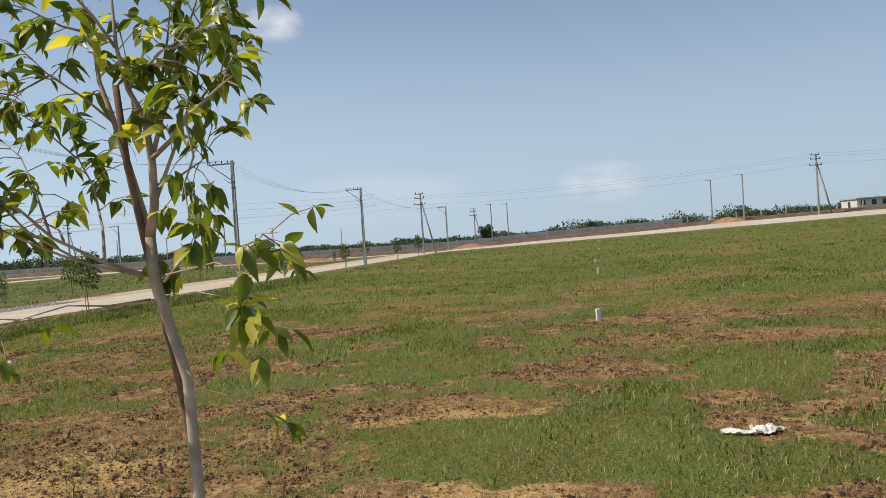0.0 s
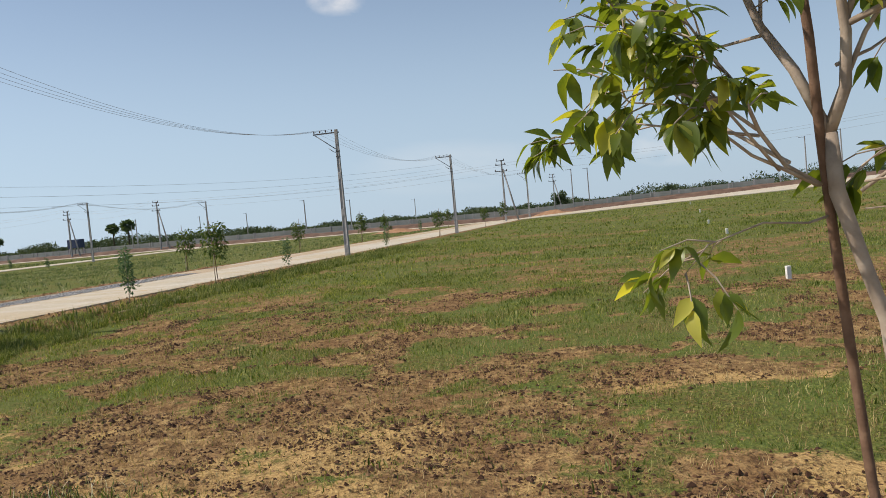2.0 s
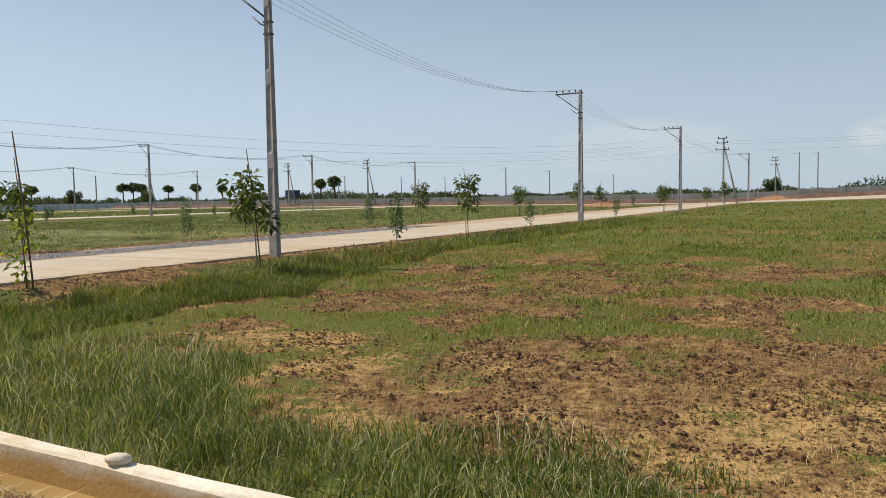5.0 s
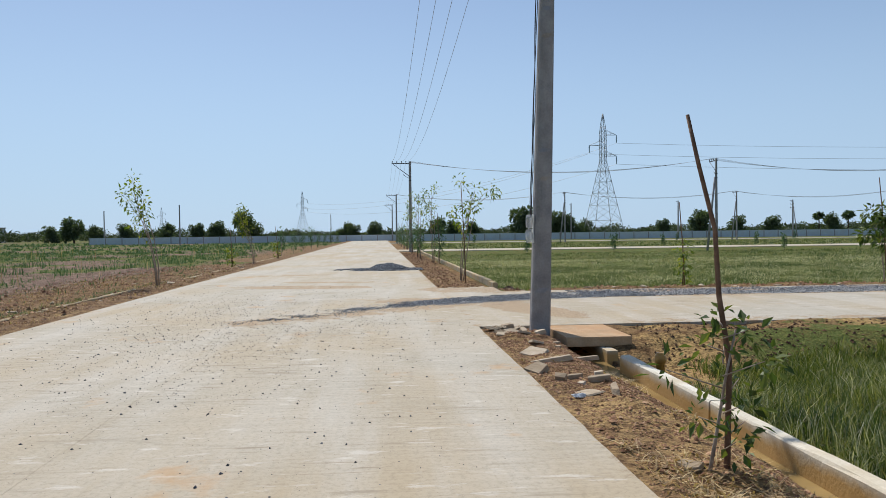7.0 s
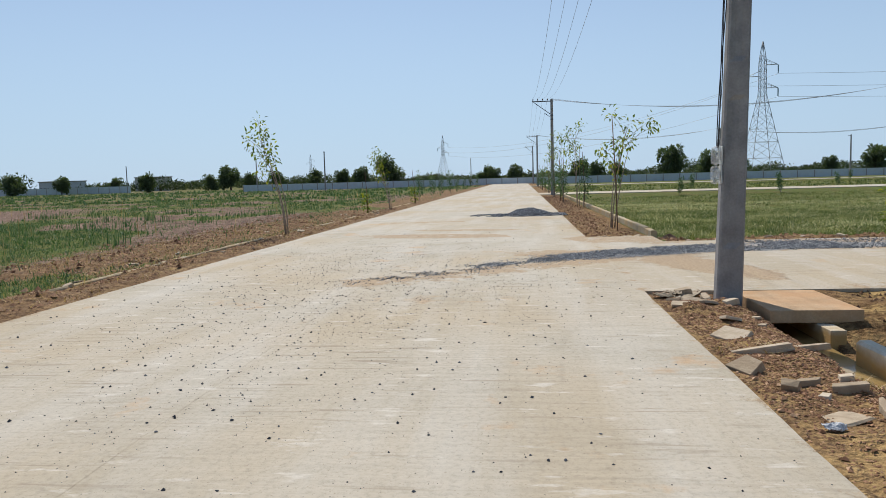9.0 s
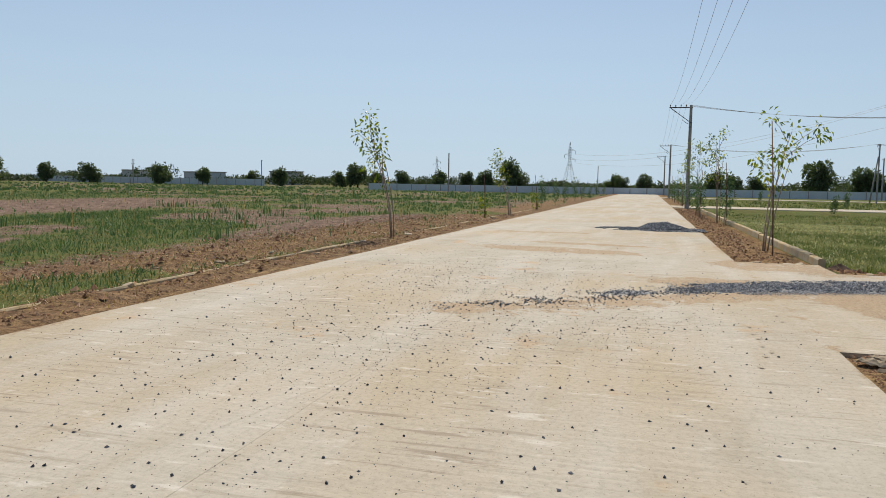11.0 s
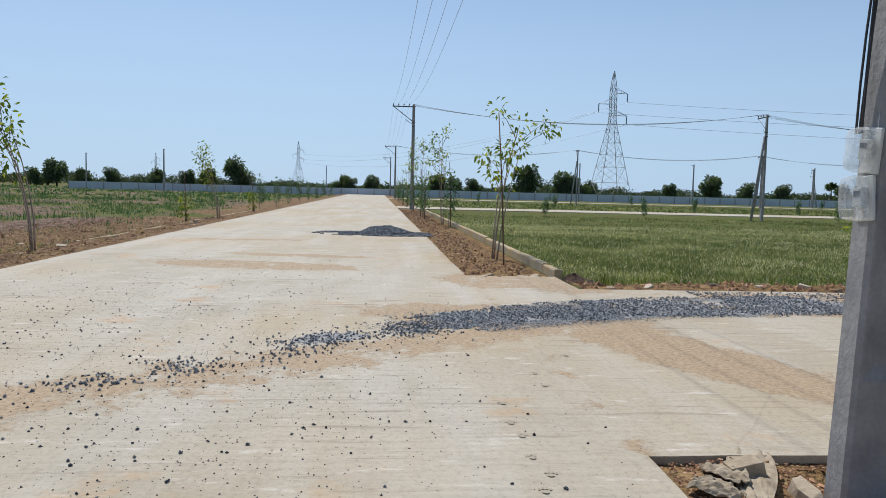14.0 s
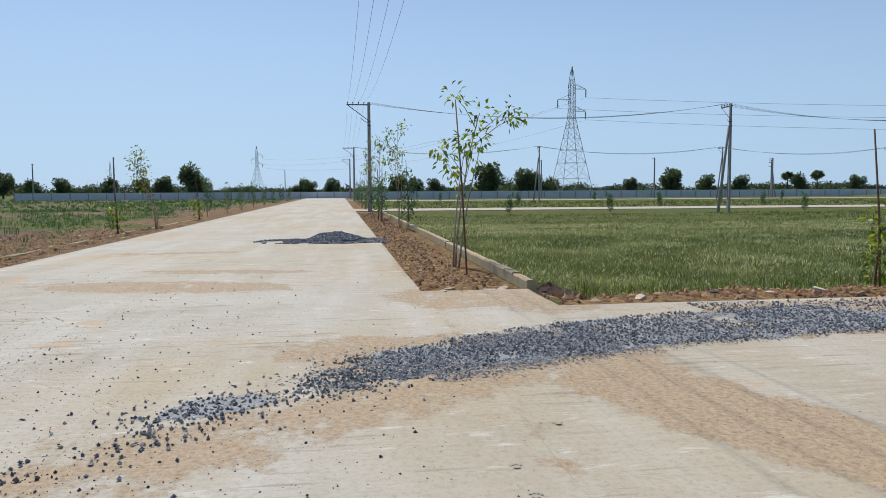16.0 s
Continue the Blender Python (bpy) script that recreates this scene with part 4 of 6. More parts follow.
def young_tree():
    """The young tree by the verge: a pale trunk, a brown stake, bare limbs and large drooping leaves."""
    r = random.Random(12)
    tree = thing("young_tree", "young tree with pale trunk, brown stake and large drooping yellow-green leaves", "tree")
    ca, sa = math.cos(radians(2.2)), math.sin(radians(2.2))

    def P(u, v, dy=0.0):
        k = 0.00218 * (1 + dy / 2.87)
        du, dv = u - 708, v - 418
        return Vector((-2.664 - 0.182 * dy + k * (du * ca - dv * sa), 3.26 + dy, 1.832 - 0.017 * dy - k * (du * sa + dv * ca)))

    trunk = [P(838, 1325, -0.42), P(822, 1080, -0.2), P(800, 870, -0.04), P(776, 640), P(745, 545), P(712, 440), P(704, 350)]
    part("trunk", tube(bmesh.new(), trunk, [0.034, 0.028, 0.025, 0.023, 0.023, 0.027, 0.023], 10), BARK, tree)
    stake = [P(795, 1325, -0.22), P(774, 900, 0.12), P(745, 680, 0.11), P(712, 480, 0.05), P(690, 350, 0.0), P(668, 200, -0.05), P(648, 38, -0.05)]
    part("stake", tube(bmesh.new(), stake, [0.019, 0.018, 0.018, 0.017, 0.017, 0.016, 0.015], 8), STAKE, tree, "brown cut wooden stake")
    limbs = [  # points, thickness at the start, share of leaves, where the leaves begin
        ([(703, 352, 0), (668, 250, .05), (632, 180, .1), (605, 110, .12), (575, 30, .15), (548, -70, .2), (520, -170, .2)], 0.021, 1.2, 0.35),
        ([(706, 350, 0), (718, 280, -.03), (722, 200, -.05), (712, 110, -.1), (690, 45, -.1), (668, -40, -.12), (655, -160, -.1)], 0.023, 1.1, 0.3),
        ([(721, 200, -.05), (748, 110, .05), (772, 45, .15), (800, -40, .2), (835, -130, .25)], 0.012, 1.0, 0.3),
        ([(722, 190, -.05), (790, 150, -.2), (850, 105, -.3), (905, 85, -.35), (960, 52, -.4), (1020, 20, -.4)], 0.012, 1.3, 0.25),
        ([(688, 428, 0), (618, 395, -.1), (540, 345, -.25), (488, 285, -.35), (430, 232, -.42), (380, 165, -.45), (345, 85, -.45)], 0.009, 1.5, 0.45),
        ([(684, 432, 0), (600, 402, -.15), (545, 378, -.2), (470, 340, -.3), (425, 300, -.4), (385, 270, -.35), (300, 265, -.3)], 0.007, 1.7, 0.5),
        ([(620, 396, -.1), (575, 330, .1), (545, 250, .2), (500, 190, .25), (470, 120, .3)], 0.008, 1.0, 0.4),
        ([(560, 350, -.2), (500, 330, 0), (440, 310, .1), (380, 330, .15), (330, 340, .1)], 0.006, 1.2, 0.5),
        ([(700, 474, 0), (640, 492, -.15), (560, 484, -.2), (450, 520, -.3), (405, 570, -.34)], 0.005, 1.1, 0.72),
        ([(850, 105, -.3), (862, 185, -.3), (838, 240, -.3), (850, 300, -.3), (912, 340, -.3)], 0.006, 1.6, 0.2),
        ([(735, 440, 0), (790, 400, .05), (790, 370, .1), (760, 380, .12)], 0.007, 0.8, 0.4),
        ([(740, 470, 0), (850, 462, -.2), (950, 470, -.3), (1005, 505, -.35), (1060, 485, -.35)], 0.003, 0.8, 0.75),
        ([(950, 470, -.3), (985, 535, -.3), (1032, 560, -.3)], 0.003, 0.6, 0.6),
        ([(742, 425, 0), (900, 405, -.15), (1015, 425, -.2), (1042, 345, -.2), (1110, 342, -.2)], 0.004, 1.2, 0.66),
        ([(771, 610, 0), (850, 660, -.1), (930, 668, -.2), (960, 715, -.25)], 0.002, 0.2, 0.8),
        ([(540, 345, -.25), (470, 250, -.1), (420, 180, 0), (350, 130, .05)], 0.006, 1.4, 0.3),
        ([(600, 402, -.15), (500, 330, -.3), (400, 220, -.35), (330, 190, -.35)], 0.006, 1.5, 0.4),
        ([(488, 285, -.35), (420, 300, -.3), (340, 290, -.3), (280, 225, -.3)], 0.005, 1.4, 0.3),
        ([(500, 190, .25), (430, 120, .2), (380, 60, .1)], 0.005, 1.0, 0.3),
        ([(640, 190, .1), (600, 200, .3), (560, 160, .45), (520, 130, .5)], 0.007, 1.1, 0.3),
        ([(605, 110, .12), (540, 60, .1), (480, 10, .05), (430, -50, 0)], 0.007, 1.1, 0.35),
        ([(715, 250, 0), (770, 230, .3), (810, 200, .5), (840, 130, .6)], 0.007, 1.0, 0.4),
        ([(690, 45, -.1), (740, 0, -.3), (800, -30, -.4), (880, -40, -.45)], 0.007, 1.1, 0.3),
        ([(668, -40, -.12), (640, -110, -.2), (590, -180, -.25), (560, -260, -.3)], 0.008, 1.3, 0.2),
        ([(548, -70, .2), (500, -90, .1), (440, -130, 0), (400, -180, -.1)], 0.007, 1.3, 0.2),
        ([(800, -40, .2), (850, -70, .1), (910, -110, 0), (960, -130, -.1)], 0.007, 1.3, 0.2),
        ([(655, -160, -.1), (670, -240, -.05), (700, -320, 0)], 0.007, 1.2, 0.1),
        ([(718, 280, -.03), (750, 200, .1), (800, 120, .15), (830, 40, .2), (850, -60, .2)], 0.010, 1.5, 0.25),
        ([(712, 110, -.1), (745, 40, 0), (760, -50, .1), (775, -150, .1)], 0.009, 1.4, 0.15),
        ([(632, 180, .1), (645, 90, .15), (625, 10, .2), (610, -90, .2)], 0.008, 1.3, 0.2),
        ([(800, 120, .15), (860, 60, .2), (910, 20, .2), (930, -60, .2)], 0.007, 1.3, 0.2),
        ([(480, 10, .05), (420, 40, -.1), (360, 20, -.2), (310, 40, -.3)], 0.005, 1.2, 0.2),
    ]
    bark = bmesh.new()
    green = near_leaf_material()
    kinds = [leaf_mesh("leaf", 0.114, 0.053, c, green, f) for c, f in ((0.25, 0.25), (0.5, 0.45), (0.8, 0.3), (0.1, 0.6), (0.6, 0.1))]
    crown = thing("crown", "", "")
    crown.parent = tree
    leaves = []
    for pts, rad, share, start in limbs:
        line = [P(u, v, 0.35 * e - 0.0012 * (u - 708) if u > 708 else 1.15 * e) for u, v, e in pts]
        line = [p + Vector((r.uniform(-1, 1), r.uniform(-1, 1), r.uniform(-1, 1))) * 0.008 for p in line]
        n = len(line)
        limb = tube(bmesh.new(), line, [rad * (1 - 0.75 * k / (n - 1)) for k in range(n)], 7)
        part("limb", limb, BARK, tree)
        for k in range(int(round(5.7 * share))):
            t = start + (1 - start) * (k + r.random()) / max(1, round(5.7 * share))
            p, way = along(line, min(t, 0.99))
            out = (way * 0.6 + Vector((r.uniform(-1, 1), r.uniform(-1, 1), r.uniform(-0.5, 0.6)))).normalized()
            L = r.uniform(0.1, 0.24)
            q1 = p + out * L * 0.5
            q2 = p + out * L + Vector((0, 0, -0.04))
            tube(bark, [p, q1, q2], [0.0032, 0.0025, 0.0016], 4, False)
            for j in range(r.randint(4, 7)):
                b = p.lerp(q2, r.uniform(0.55, 1.0))
                dirn = out * 0.7 + Vector((r.uniform(-1, 1), r.uniform(-1, 1), r.uniform(-1.3, 0.2)))
                leaves.append((b, dirn, r.uniform(-0.8, 0.8), r.uniform(0.6, 1.08)))
    r.shuffle(leaves)
    rest = bmesh.new()
    for b, dirn, roll, s in leaves[298:]:
        rest.from_mesh(kinds[r.randrange(5)])
        rest.verts.ensure_lookup_table()
        bmesh.ops.transform(rest, matrix=leaf_pose(b, dirn, roll) @ Matrix.Scale(s, 4), verts=rest.verts[-16:])
    tagged(part("foliage", rest, green, crown), kind="stuff")
    for b, dirn, roll, s in leaves[:298]:
        shared("leaf", kinds[r.randrange(5)], crown, leaf_pose(b, dirn, roll) @ Matrix.Scale(s, 4))
    tagged(part("twig_growth", bark, BARK, tree), kind="stuff")
    return tree


young_tree()


def leaf_cloud(bm, centre, radius, n, size, r, droop=0.4, flat=1.0):
    """Small pointed leaves about a point."""
    for _ in range(n):
        d = Vector((r.gauss(0, 1), r.gauss(0, 1), r.gauss(0, 1) * flat))
        d = d.normalized() * radius * r.random() ** 0.4
        p = Vector(centre) + Vector((d.x, d.y, d.z * flat))
        way = (d.normalized() + Vector((r.uniform(-.5, .5), r.uniform(-.5, .5), -droop + r.uniform(-.5, .4)))).normalized()
        side = way.cross(Vector((r.uniform(-1, 1), r.uniform(-1, 1), 1))).normalized()
        L = size * r.uniform(0.6, 1.3)
        w = L * 0.24
        up = side.cross(way) * L * 0.12
        a, m1, m2, b = bm.verts.new(p), bm.verts.new(p + way * L * 0.45 + side * w + up), bm.verts.new(p + way * L * 0.45 - side * w + up), bm.verts.new(p + way * L)
        c = bm.verts.new(p + way * L * 0.5)
        for f in ((a, m1, c), (c, m1, b), (a, c, m2), (c, b, m2)):
            bm.faces.new(f)


def sapling(kind, hgt, seed, lean=(0, 0), stick=0.0, spread=1.0, foot=(0.07, 0.05)):
    r = random.Random(seed)
    label = {"leafy": "staked roadside sapling with dark clustered leaves", "sparse": "tall thin roadside sapling with few pale leaves",
             "bush": "slim bushy roadside sapling thick with green leaves", "bare": "bare brown stake with a few leaves at its foot"}[kind]
    s = thing("sapling", label, "sapling", group="roadside saplings")
    bm = bmesh.new()
    lx, ly = lean
    curve = lambda t: Vector((lx * t ** 1.6 + 0.03 * math.sin(5 * t + seed), ly * t ** 1.6 + 0.03 * math.cos(4 * t + seed), hgt * t))
    top = {"leafy": 0.8, "sparse": 0.95, "bush": 0.85, "bare": 0.4}[kind]
    pts = [curve(top * k / 7) for k in range(8)]
    pts[0].z = -0.15
    r0 = 0.022 if hgt > 1.8 else 0.016
    tube(bm, pts, [r0 * (1 - 0.75 * k / 7) for k in range(8)], 6)
    crown = bmesh.new()
    if kind == "sparse":
        for e in ((0.05, 0.09), (-0.08, -0.05)):
            low = [Vector((e[0] * (0.4 + t), e[1] * (0.4 + t) * 1.6, 0)) + curve(t) for t in (0.0, 0.2, 0.4, 0.6, 0.78)]
            low[0].z = -0.12
            part("stem", tube(bmesh.new(), low, [0.02, 0.017, 0.013, 0.009, 0.005], 6), BARK, s)
            leaf_cloud(crown, low[-1], 0.22, 16, 0.13, r, 0.4)
        for k in range(9):
            t = 0.38 + 0.06 * k
            a = curve(t)
            ang = r.uniform(0, math.tau)
            out = Vector((math.cos(ang), math.sin(ang), 0)) * r.uniform(0.25, 0.6) * spread
            b = a + out * 0.6 + Vector((lx * 0.2, ly * 0.2, 0.35))
            c = b + out * 0.6 + Vector((lx * 0.15, ly * 0.15, r.uniform(0.15, 0.4)))
            part("branch", tube(bmesh.new(), [a, b, c], [0.009, 0.006, 0.003], 5), BARK, s)
            for q in (b.lerp(c, 0.5), c):
                leaf_cloud(crown, q, 0.2, r.randint(9, 16), 0.13, r, 0.5)
        leaf_cloud(crown, curve(0.97), 0.25, 22, 0.13, r, 0.3)
        leaf_cloud(crown, curve(0.5), 0.18, 12, 0.11, r, 0.4)
        mat = LEAF
    elif kind == "leafy":
        for k in range(9):
            t = 0.42 + 0.055 * k
            a = curve(t)
            ang = 2.4 * k + r.uniform(-.4, .4)
            out = Vector((math.cos(ang), math.sin(ang), 0.25)) * r.uniform(0.16, 0.42) * (1.2 - 0.6 * k / 9)
            part("branch", tube(bmesh.new(), [a, a + out], [0.007, 0.003], 5), BARK, s)
            leaf_cloud(crown, a + out, 0.21, 42, 0.19, r, 0.6)
        leaf_cloud(crown, curve(top), 0.2, 36, 0.16, r, 0.2)
        mat = LEAF_DARK
    elif kind == "bush":
        for k in range(8):
            t = 0.28 + 0.09 * k
            leaf_cloud(crown, curve(t) + Vector((r.uniform(-.08, .08), r.uniform(-.08, .08), 0)), 0.2 * hgt / 1.6, 36, 0.13, r, 0.2)
        mat = WEED
    else:
        for k in range(8):
            q = Vector((r.uniform(-.15, .15), r.uniform(-.15, .15), 0))
            leaf_cloud(crown, curve(0.1 + 0.055 * k) + q, 0.17, 20, 0.12, r, 0.2)
        mat = LEAF
    part("trunk", bm, STAKE if kind == "bare" else BARK, s)
    part("crown", crown, mat, s)
    if stick:
        a = Vector((*foot, -0.15))
        b = Vector((0.05 + lx * 0.2 - 0.12, 0.04 + ly * 0.2 - 0.1, stick))
        part("stake", tube(bmesh.new(), [a, a.lerp(b, 0.5) + Vector((0.02, 0.015, 0)), b], [0.017, 0.016, 0.012], 6), STAKE, s)
    return s


def plant(made, spots):
    """One built sapling, then copies of it, each turned its own way."""
    r = random.Random(len(spots) * 7 + int(made.location.x))
    for k, (x, y) in enumerate(spots):
        m = pose(x, y, gz(x, y), 0, 0, 0 if k == 0 else r.uniform(0, 360)) @ Matrix.Scale(1 if k == 0 else r.uniform(0.85, 1.12), 4)
        if k == 0:
            made.matrix_basis = m
        else:
            copy_thing(made, m)


plant(sapling("bare", 2.7, 3, (-0.22, -0.1), 2.75), [(-19.05, 8.7)])
plant(sapling("leafy", 2.35, 5, (-0.32, -0.2), 2.75), [(-18.7, 14.1), (-27.9, 72.0)])
plant(sapling("bush", 1.65, 6, (0.05, 0)), [(-19.25, 21.1), (-19.1, 32.2), (-28.2, 20.7), (-28.0, 32.5), (-28.2, 85.0), (-19.4, 47.2)])
plant(sapling("leafy", 2.5, 9, (0.1, 0.05), 2.6), [(-19.65, 26.9), (-27.9, 37.4), (-28.3, 52.9), (-28.2, 65.8), (-19.6, 61.5), (-19.4, 80.0), (-19.5, 92.0), (-28.1, 98.0)])
plant(sapling("leafy", 2.3, 14, (-0.15, 0.0), 2.9), [(-28.1, 14.3)])
plant(sapling("bush", 1.3, 21, (0.03, 0.03)), [(-66.9, 12), (-67.0, 19), (-66.8, 33), (-67.1, 41), (-66.8, 60), (-67, 70), (-77, 15), (-77.2, 27), (-77, 36), (-76.8, 48), (-77.1, 58), (-77, 75), (-116, 14), (-116.2, 35), (-116, 44), (-116, 62)])
plant(sapling("bare", 2.3, 18, (0.05, 0.1), 2.3), [(-28.15, 8.6)])
plant(sapling("sparse", 2.95, 31, (0.1, 0.55), 3.05, 1.5, (1.5, 0.0)), [(-31.9, 3.0)])
plant(sapling("sparse", 3.7, 33, (0.0, -0.1)), [(-46.6, 3.2), (-58.0, 3.1), (-78.0, 3.0)])
plant(sapling("bush", 2.0, 35, (0.0, 0.1), 2.5), [(-45.2, 3.35), (-51.5, 2.8), (-55.0, 2.8), (-63.5, 2.8), (-73.0, 2.8), (-82.0, 2.8), (-90, 2.8), (-98, 2.8), (-107, 2.8)])
plant(sapling("sparse", 2.9, 41, (0.1, -0.75), 0.0, 0.45), [(-31.4, -6.05)])
plant(sapling("sparse", 2.7, 43, (0.0, -0.7), 0.0, 0.5), [(-48.6, -6.1)])
plant(sapling("bare", 1.9, 45, (0, -0.1), 1.9), [(-44.9, -6.5), (-57.0, -6.0)])
plant(sapling("bush", 1.9, 47, (0, 0)), [(-61.5, -6.3), (-69.0, -6.3), (-76.0, -6.3), (-84.0, -6.3), (-93, -6.3), (-103, -6.3), (-115, -6.3), (-130, -6.3)])


def staked_stick():
    """The tall crooked stick by the drain, with green shoots at its foot."""
    r = random.Random(5)
    s = thing("sapling", "crooked dark stick with small green shoots beside the drain", "sapling", (-12.85, 2.58, -0.1))
    pts = [(0, 0, -0.1), (0.02, 0.0, 0.35), (0.0, 0.02, 0.75), (-0.05, -0.02, 1.15), (-0.1, -0.02, 1.55), (-0.17, -0.09, 1.95), (-0.22, -0.14, 2.27)]
    part("stake", tube(bmesh.new(), pts, [0.021, 0.019, 0.018, 0.017, 0.015, 0.014, 0.012], 8), STAKE, s)
    bm, cr = bmesh.new(), bmesh.new()
    tube(bm, [(0.02, -0.14, -0.05), (0.03, -0.08, 0.3), (0.02, -0.02, 0.62), (0.04, 0.04, 0.95)], [0.013, 0.011, 0.008, 0.005], 6)
    for k in range(11):
        a = Vector((0.02, -0.03, 0.22 + 0.075 * k))
        ang = 2.2 * k
        b = a + Vector((math.cos(ang) * 0.6, math.sin(ang), 0.35)) * r.uniform(0.12, 0.3) * (1.2 if k < 8 else 0.6)
        part("branch", tube(bmesh.new(), [a, b], [0.005, 0.003], 4), BARK, s)
        leaf_cloud(cr, b, 0.12, 17, 0.085, r, 0.1)
    part("trunk", bm, BARK, s)
    part("crown", cr, LEAF_DARK, s)
    return s


staked_stick()


# ---- far trees ----
def broad_tree(seed, hgt=6.0, wide=6.0, clumps=13):
    r = random.Random(seed)
    t = thing("tree", "dark rounded broadleaf tree beyond the boundary", "tree", group="far trees")
    bm = bmesh.new()
    tube(bm, [(0, 0, -0.6), (0.1, 0, hgt * 0.22), (0.0, 0.1, hgt * 0.42)], [0.3, 0.24, 0.17], 8)
    crown = bmesh.new()
    for k in range(clumps):
        a = r.uniform(0, math.tau)
        q = r.random() ** 0.5
        z = hgt * r.uniform(0.2, 0.82)
        out = wide * (0.42 - 0.24 * abs(z / hgt - 0.42))
        c = Vector((math.cos(a) * q * out, math.sin(a) * q * out, z))
        if k < 6:
            part("limb", tube(bmesh.new(), [(0, 0.1, hgt * 0.38), c * 0.6 + Vector((0, 0, hgt * 0.2)), c], [0.12, 0.07, 0.03], 5), DARKBARK, t)
        leaf_cloud(crown, c, wide * r.uniform(0.14, 0.21), 150, 0.72, r, 0.3, 0.85)
    part("trunk", bm, DARKBARK, t)
    part("crown", crown, HAZED_CROWN, t)
    return t


def palm(seed, hgt=9.0):
    r = random.Random(seed)
    t = thing("palm", "dark palmyra palm with a round fan crown", "palm", group="far palms")
    part("trunk", tube(bmesh.new(), [(0, 0, -0.5), (0.1, 0, hgt * 0.5), (0, 0.1, hgt * 0.82)], [0.26, 0.2, 0.17], 7), DARKBARK, t)
    bm = bmesh.new()
    for k in range(34):
        d = Vector((r.gauss(0, 1), r.gauss(0, 1), r.gauss(0.25, 0.8))).normalized()
        s = d.cross(Vector((r.uniform(-1, 1), r.uniform(-1, 1), r.uniform(-1, 1)))).normalized()
        base = Vector((0, 0.1, hgt * 0.82)) + d * 0.35
        hub = bm.verts.new(base)
        rim = []
        for j in range(8):
            a = (j / 7 - 0.5) * 2.4
            L = 1.95 * (1.0 if j % 2 else 0.7) * r.uniform(0.7, 1.2)
            rim.append(bm.verts.new(base + (d * math.cos(a) + s * math.sin(a)) * L + Vector((0, 0, -0.25))))
        for a, b in zip(rim, rim[1:]):
            bm.faces.new((hub, a, b))
    part("crown", bm, HAZED_CROWN, t)
    return t


kinds = [broad_tree(1, 6, 7.4, 18), broad_tree(2, 6, 6.2, 15), broad_tree(3, 6, 8.6, 22)]
spots = [(-149.9, -143.7, 6), (-195, -169, 5.5), (-209, -166, 5.5), (-197, -132, 5), (-213, -129, 5), (-247, -132, 4.5), (-218, -106, 4.8), (-215, -80, 6.5), (-238, -74, 5),
         (-272, -72, 5.4), (-263, -60, 5.5), (-262, -53, 5.8), (-214, -34.4, 7.2), (-261, -8, 4.8), (-262, -1, 5.2), (-274, -12, 5.0), (-195, 36, 7.6), (-213, 49.4, 6.4), (-210, 52.5, 5.6),
         (-197, 83, 6.5), (-238, 113, 5.5), (-262, 20, 6), (-255, 25, 5.5), (-262, 32, 5), (-260, 70, 5), (-255, 95, 5.2), (-245, 128, 5.5), (-262, 160, 6), (-262, 182, 6), (-250, 205, 5.5), (5.5, 246, 4.6), (-30, 262, 6),
         (-230, -92, 4.4), (-280, -98, 5), (-170, -165, 5), (-255, 48, 5.2)]
for k, (x, y, s) in enumerate(spots):
    m = pose(x, y, -0.3, 0, 0, 47 * k) @ Matrix.Diagonal((s / 6.2, s / 6.2, s / 5.5, 1))
    if k < 3:
        kinds[k].matrix_basis = m
    else:
        copy_thing(kinds[k % 3], m)
p0 = palm(4)
palms = [(-189, 235.7, 9), (-171, 220.6, 9), (-244, 189, 8), (-242, 192, 8), (-257, 208, 8), (-260, 224, 8), (-244.6, 224.7, 8), (-256, 251, 8), (-238, 140, 6.5), (-232, 146, 6.5)]
for k, (x, y, s) in enumerate(palms):
    m = pose(x, y, -0.3, 0, 0, 61 * k) @ Matrix.Diagonal((s / 8, s / 8, s / 8.6, 1))
    if k == 0:
        p0.matrix_basis = m
    else:
        copy_thing(p0, m)


def far_woods():
    """A ragged belt of scrub and trees along the horizon, of leaf tufts."""
    g = np.random.default_rng(3)
    n = 1500
    az = g.uniform(radians(30), radians(235), n)
    dist = g.uniform(285, 420, n)
    cx, cy = -20 + np.cos(az) * dist, 20 + np.sin(az) * dist
    hill = step(-az, -radians(98), -radians(66))
    tall = 1.5 + 7.5 * fbm(az * 60, az * 0, 1.5, 4, 2) ** 2.2 + 2.4 * hill * (0.55 + 0.7 * fbm(az * 40, az * 0, 1.0, 3, 6))
    per = 120
    c = np.repeat(np.stack([cx, cy, hill * 1.8 - 0.5], -1), per, 0)
    tl = np.repeat(tall, per)
    d = g.normal(size=(n * per, 3))
    d /= np.linalg.norm(d, axis=1, keepdims=True)
    p = c + d * np.stack([tl * 0.0 + 4.2, tl * 0.0 + 4.2, tl * 0.48], -1) * (g.random((n * per, 1)) ** 0.4)
    p[:, 2] += tl * 0.5 + 0.3
    s = g.uniform(0.35, 0.75, (n * per, 1))
    a, b = g.normal(size=(n * per, 3)), g.normal(size=(n * per, 3))
    v = np.stack([p, p + a * s * 0.8, p + b * s * 0.8], 1).reshape(-1, 3)
    f = np.arange(len(v)).reshape(-1, 3)
    return tagged(new("far_woods", mesh_np("far_woods", v, f, WOODS)), "belt of distant green scrub and woods on the horizon", "woods", kind="stuff")


far_woods()


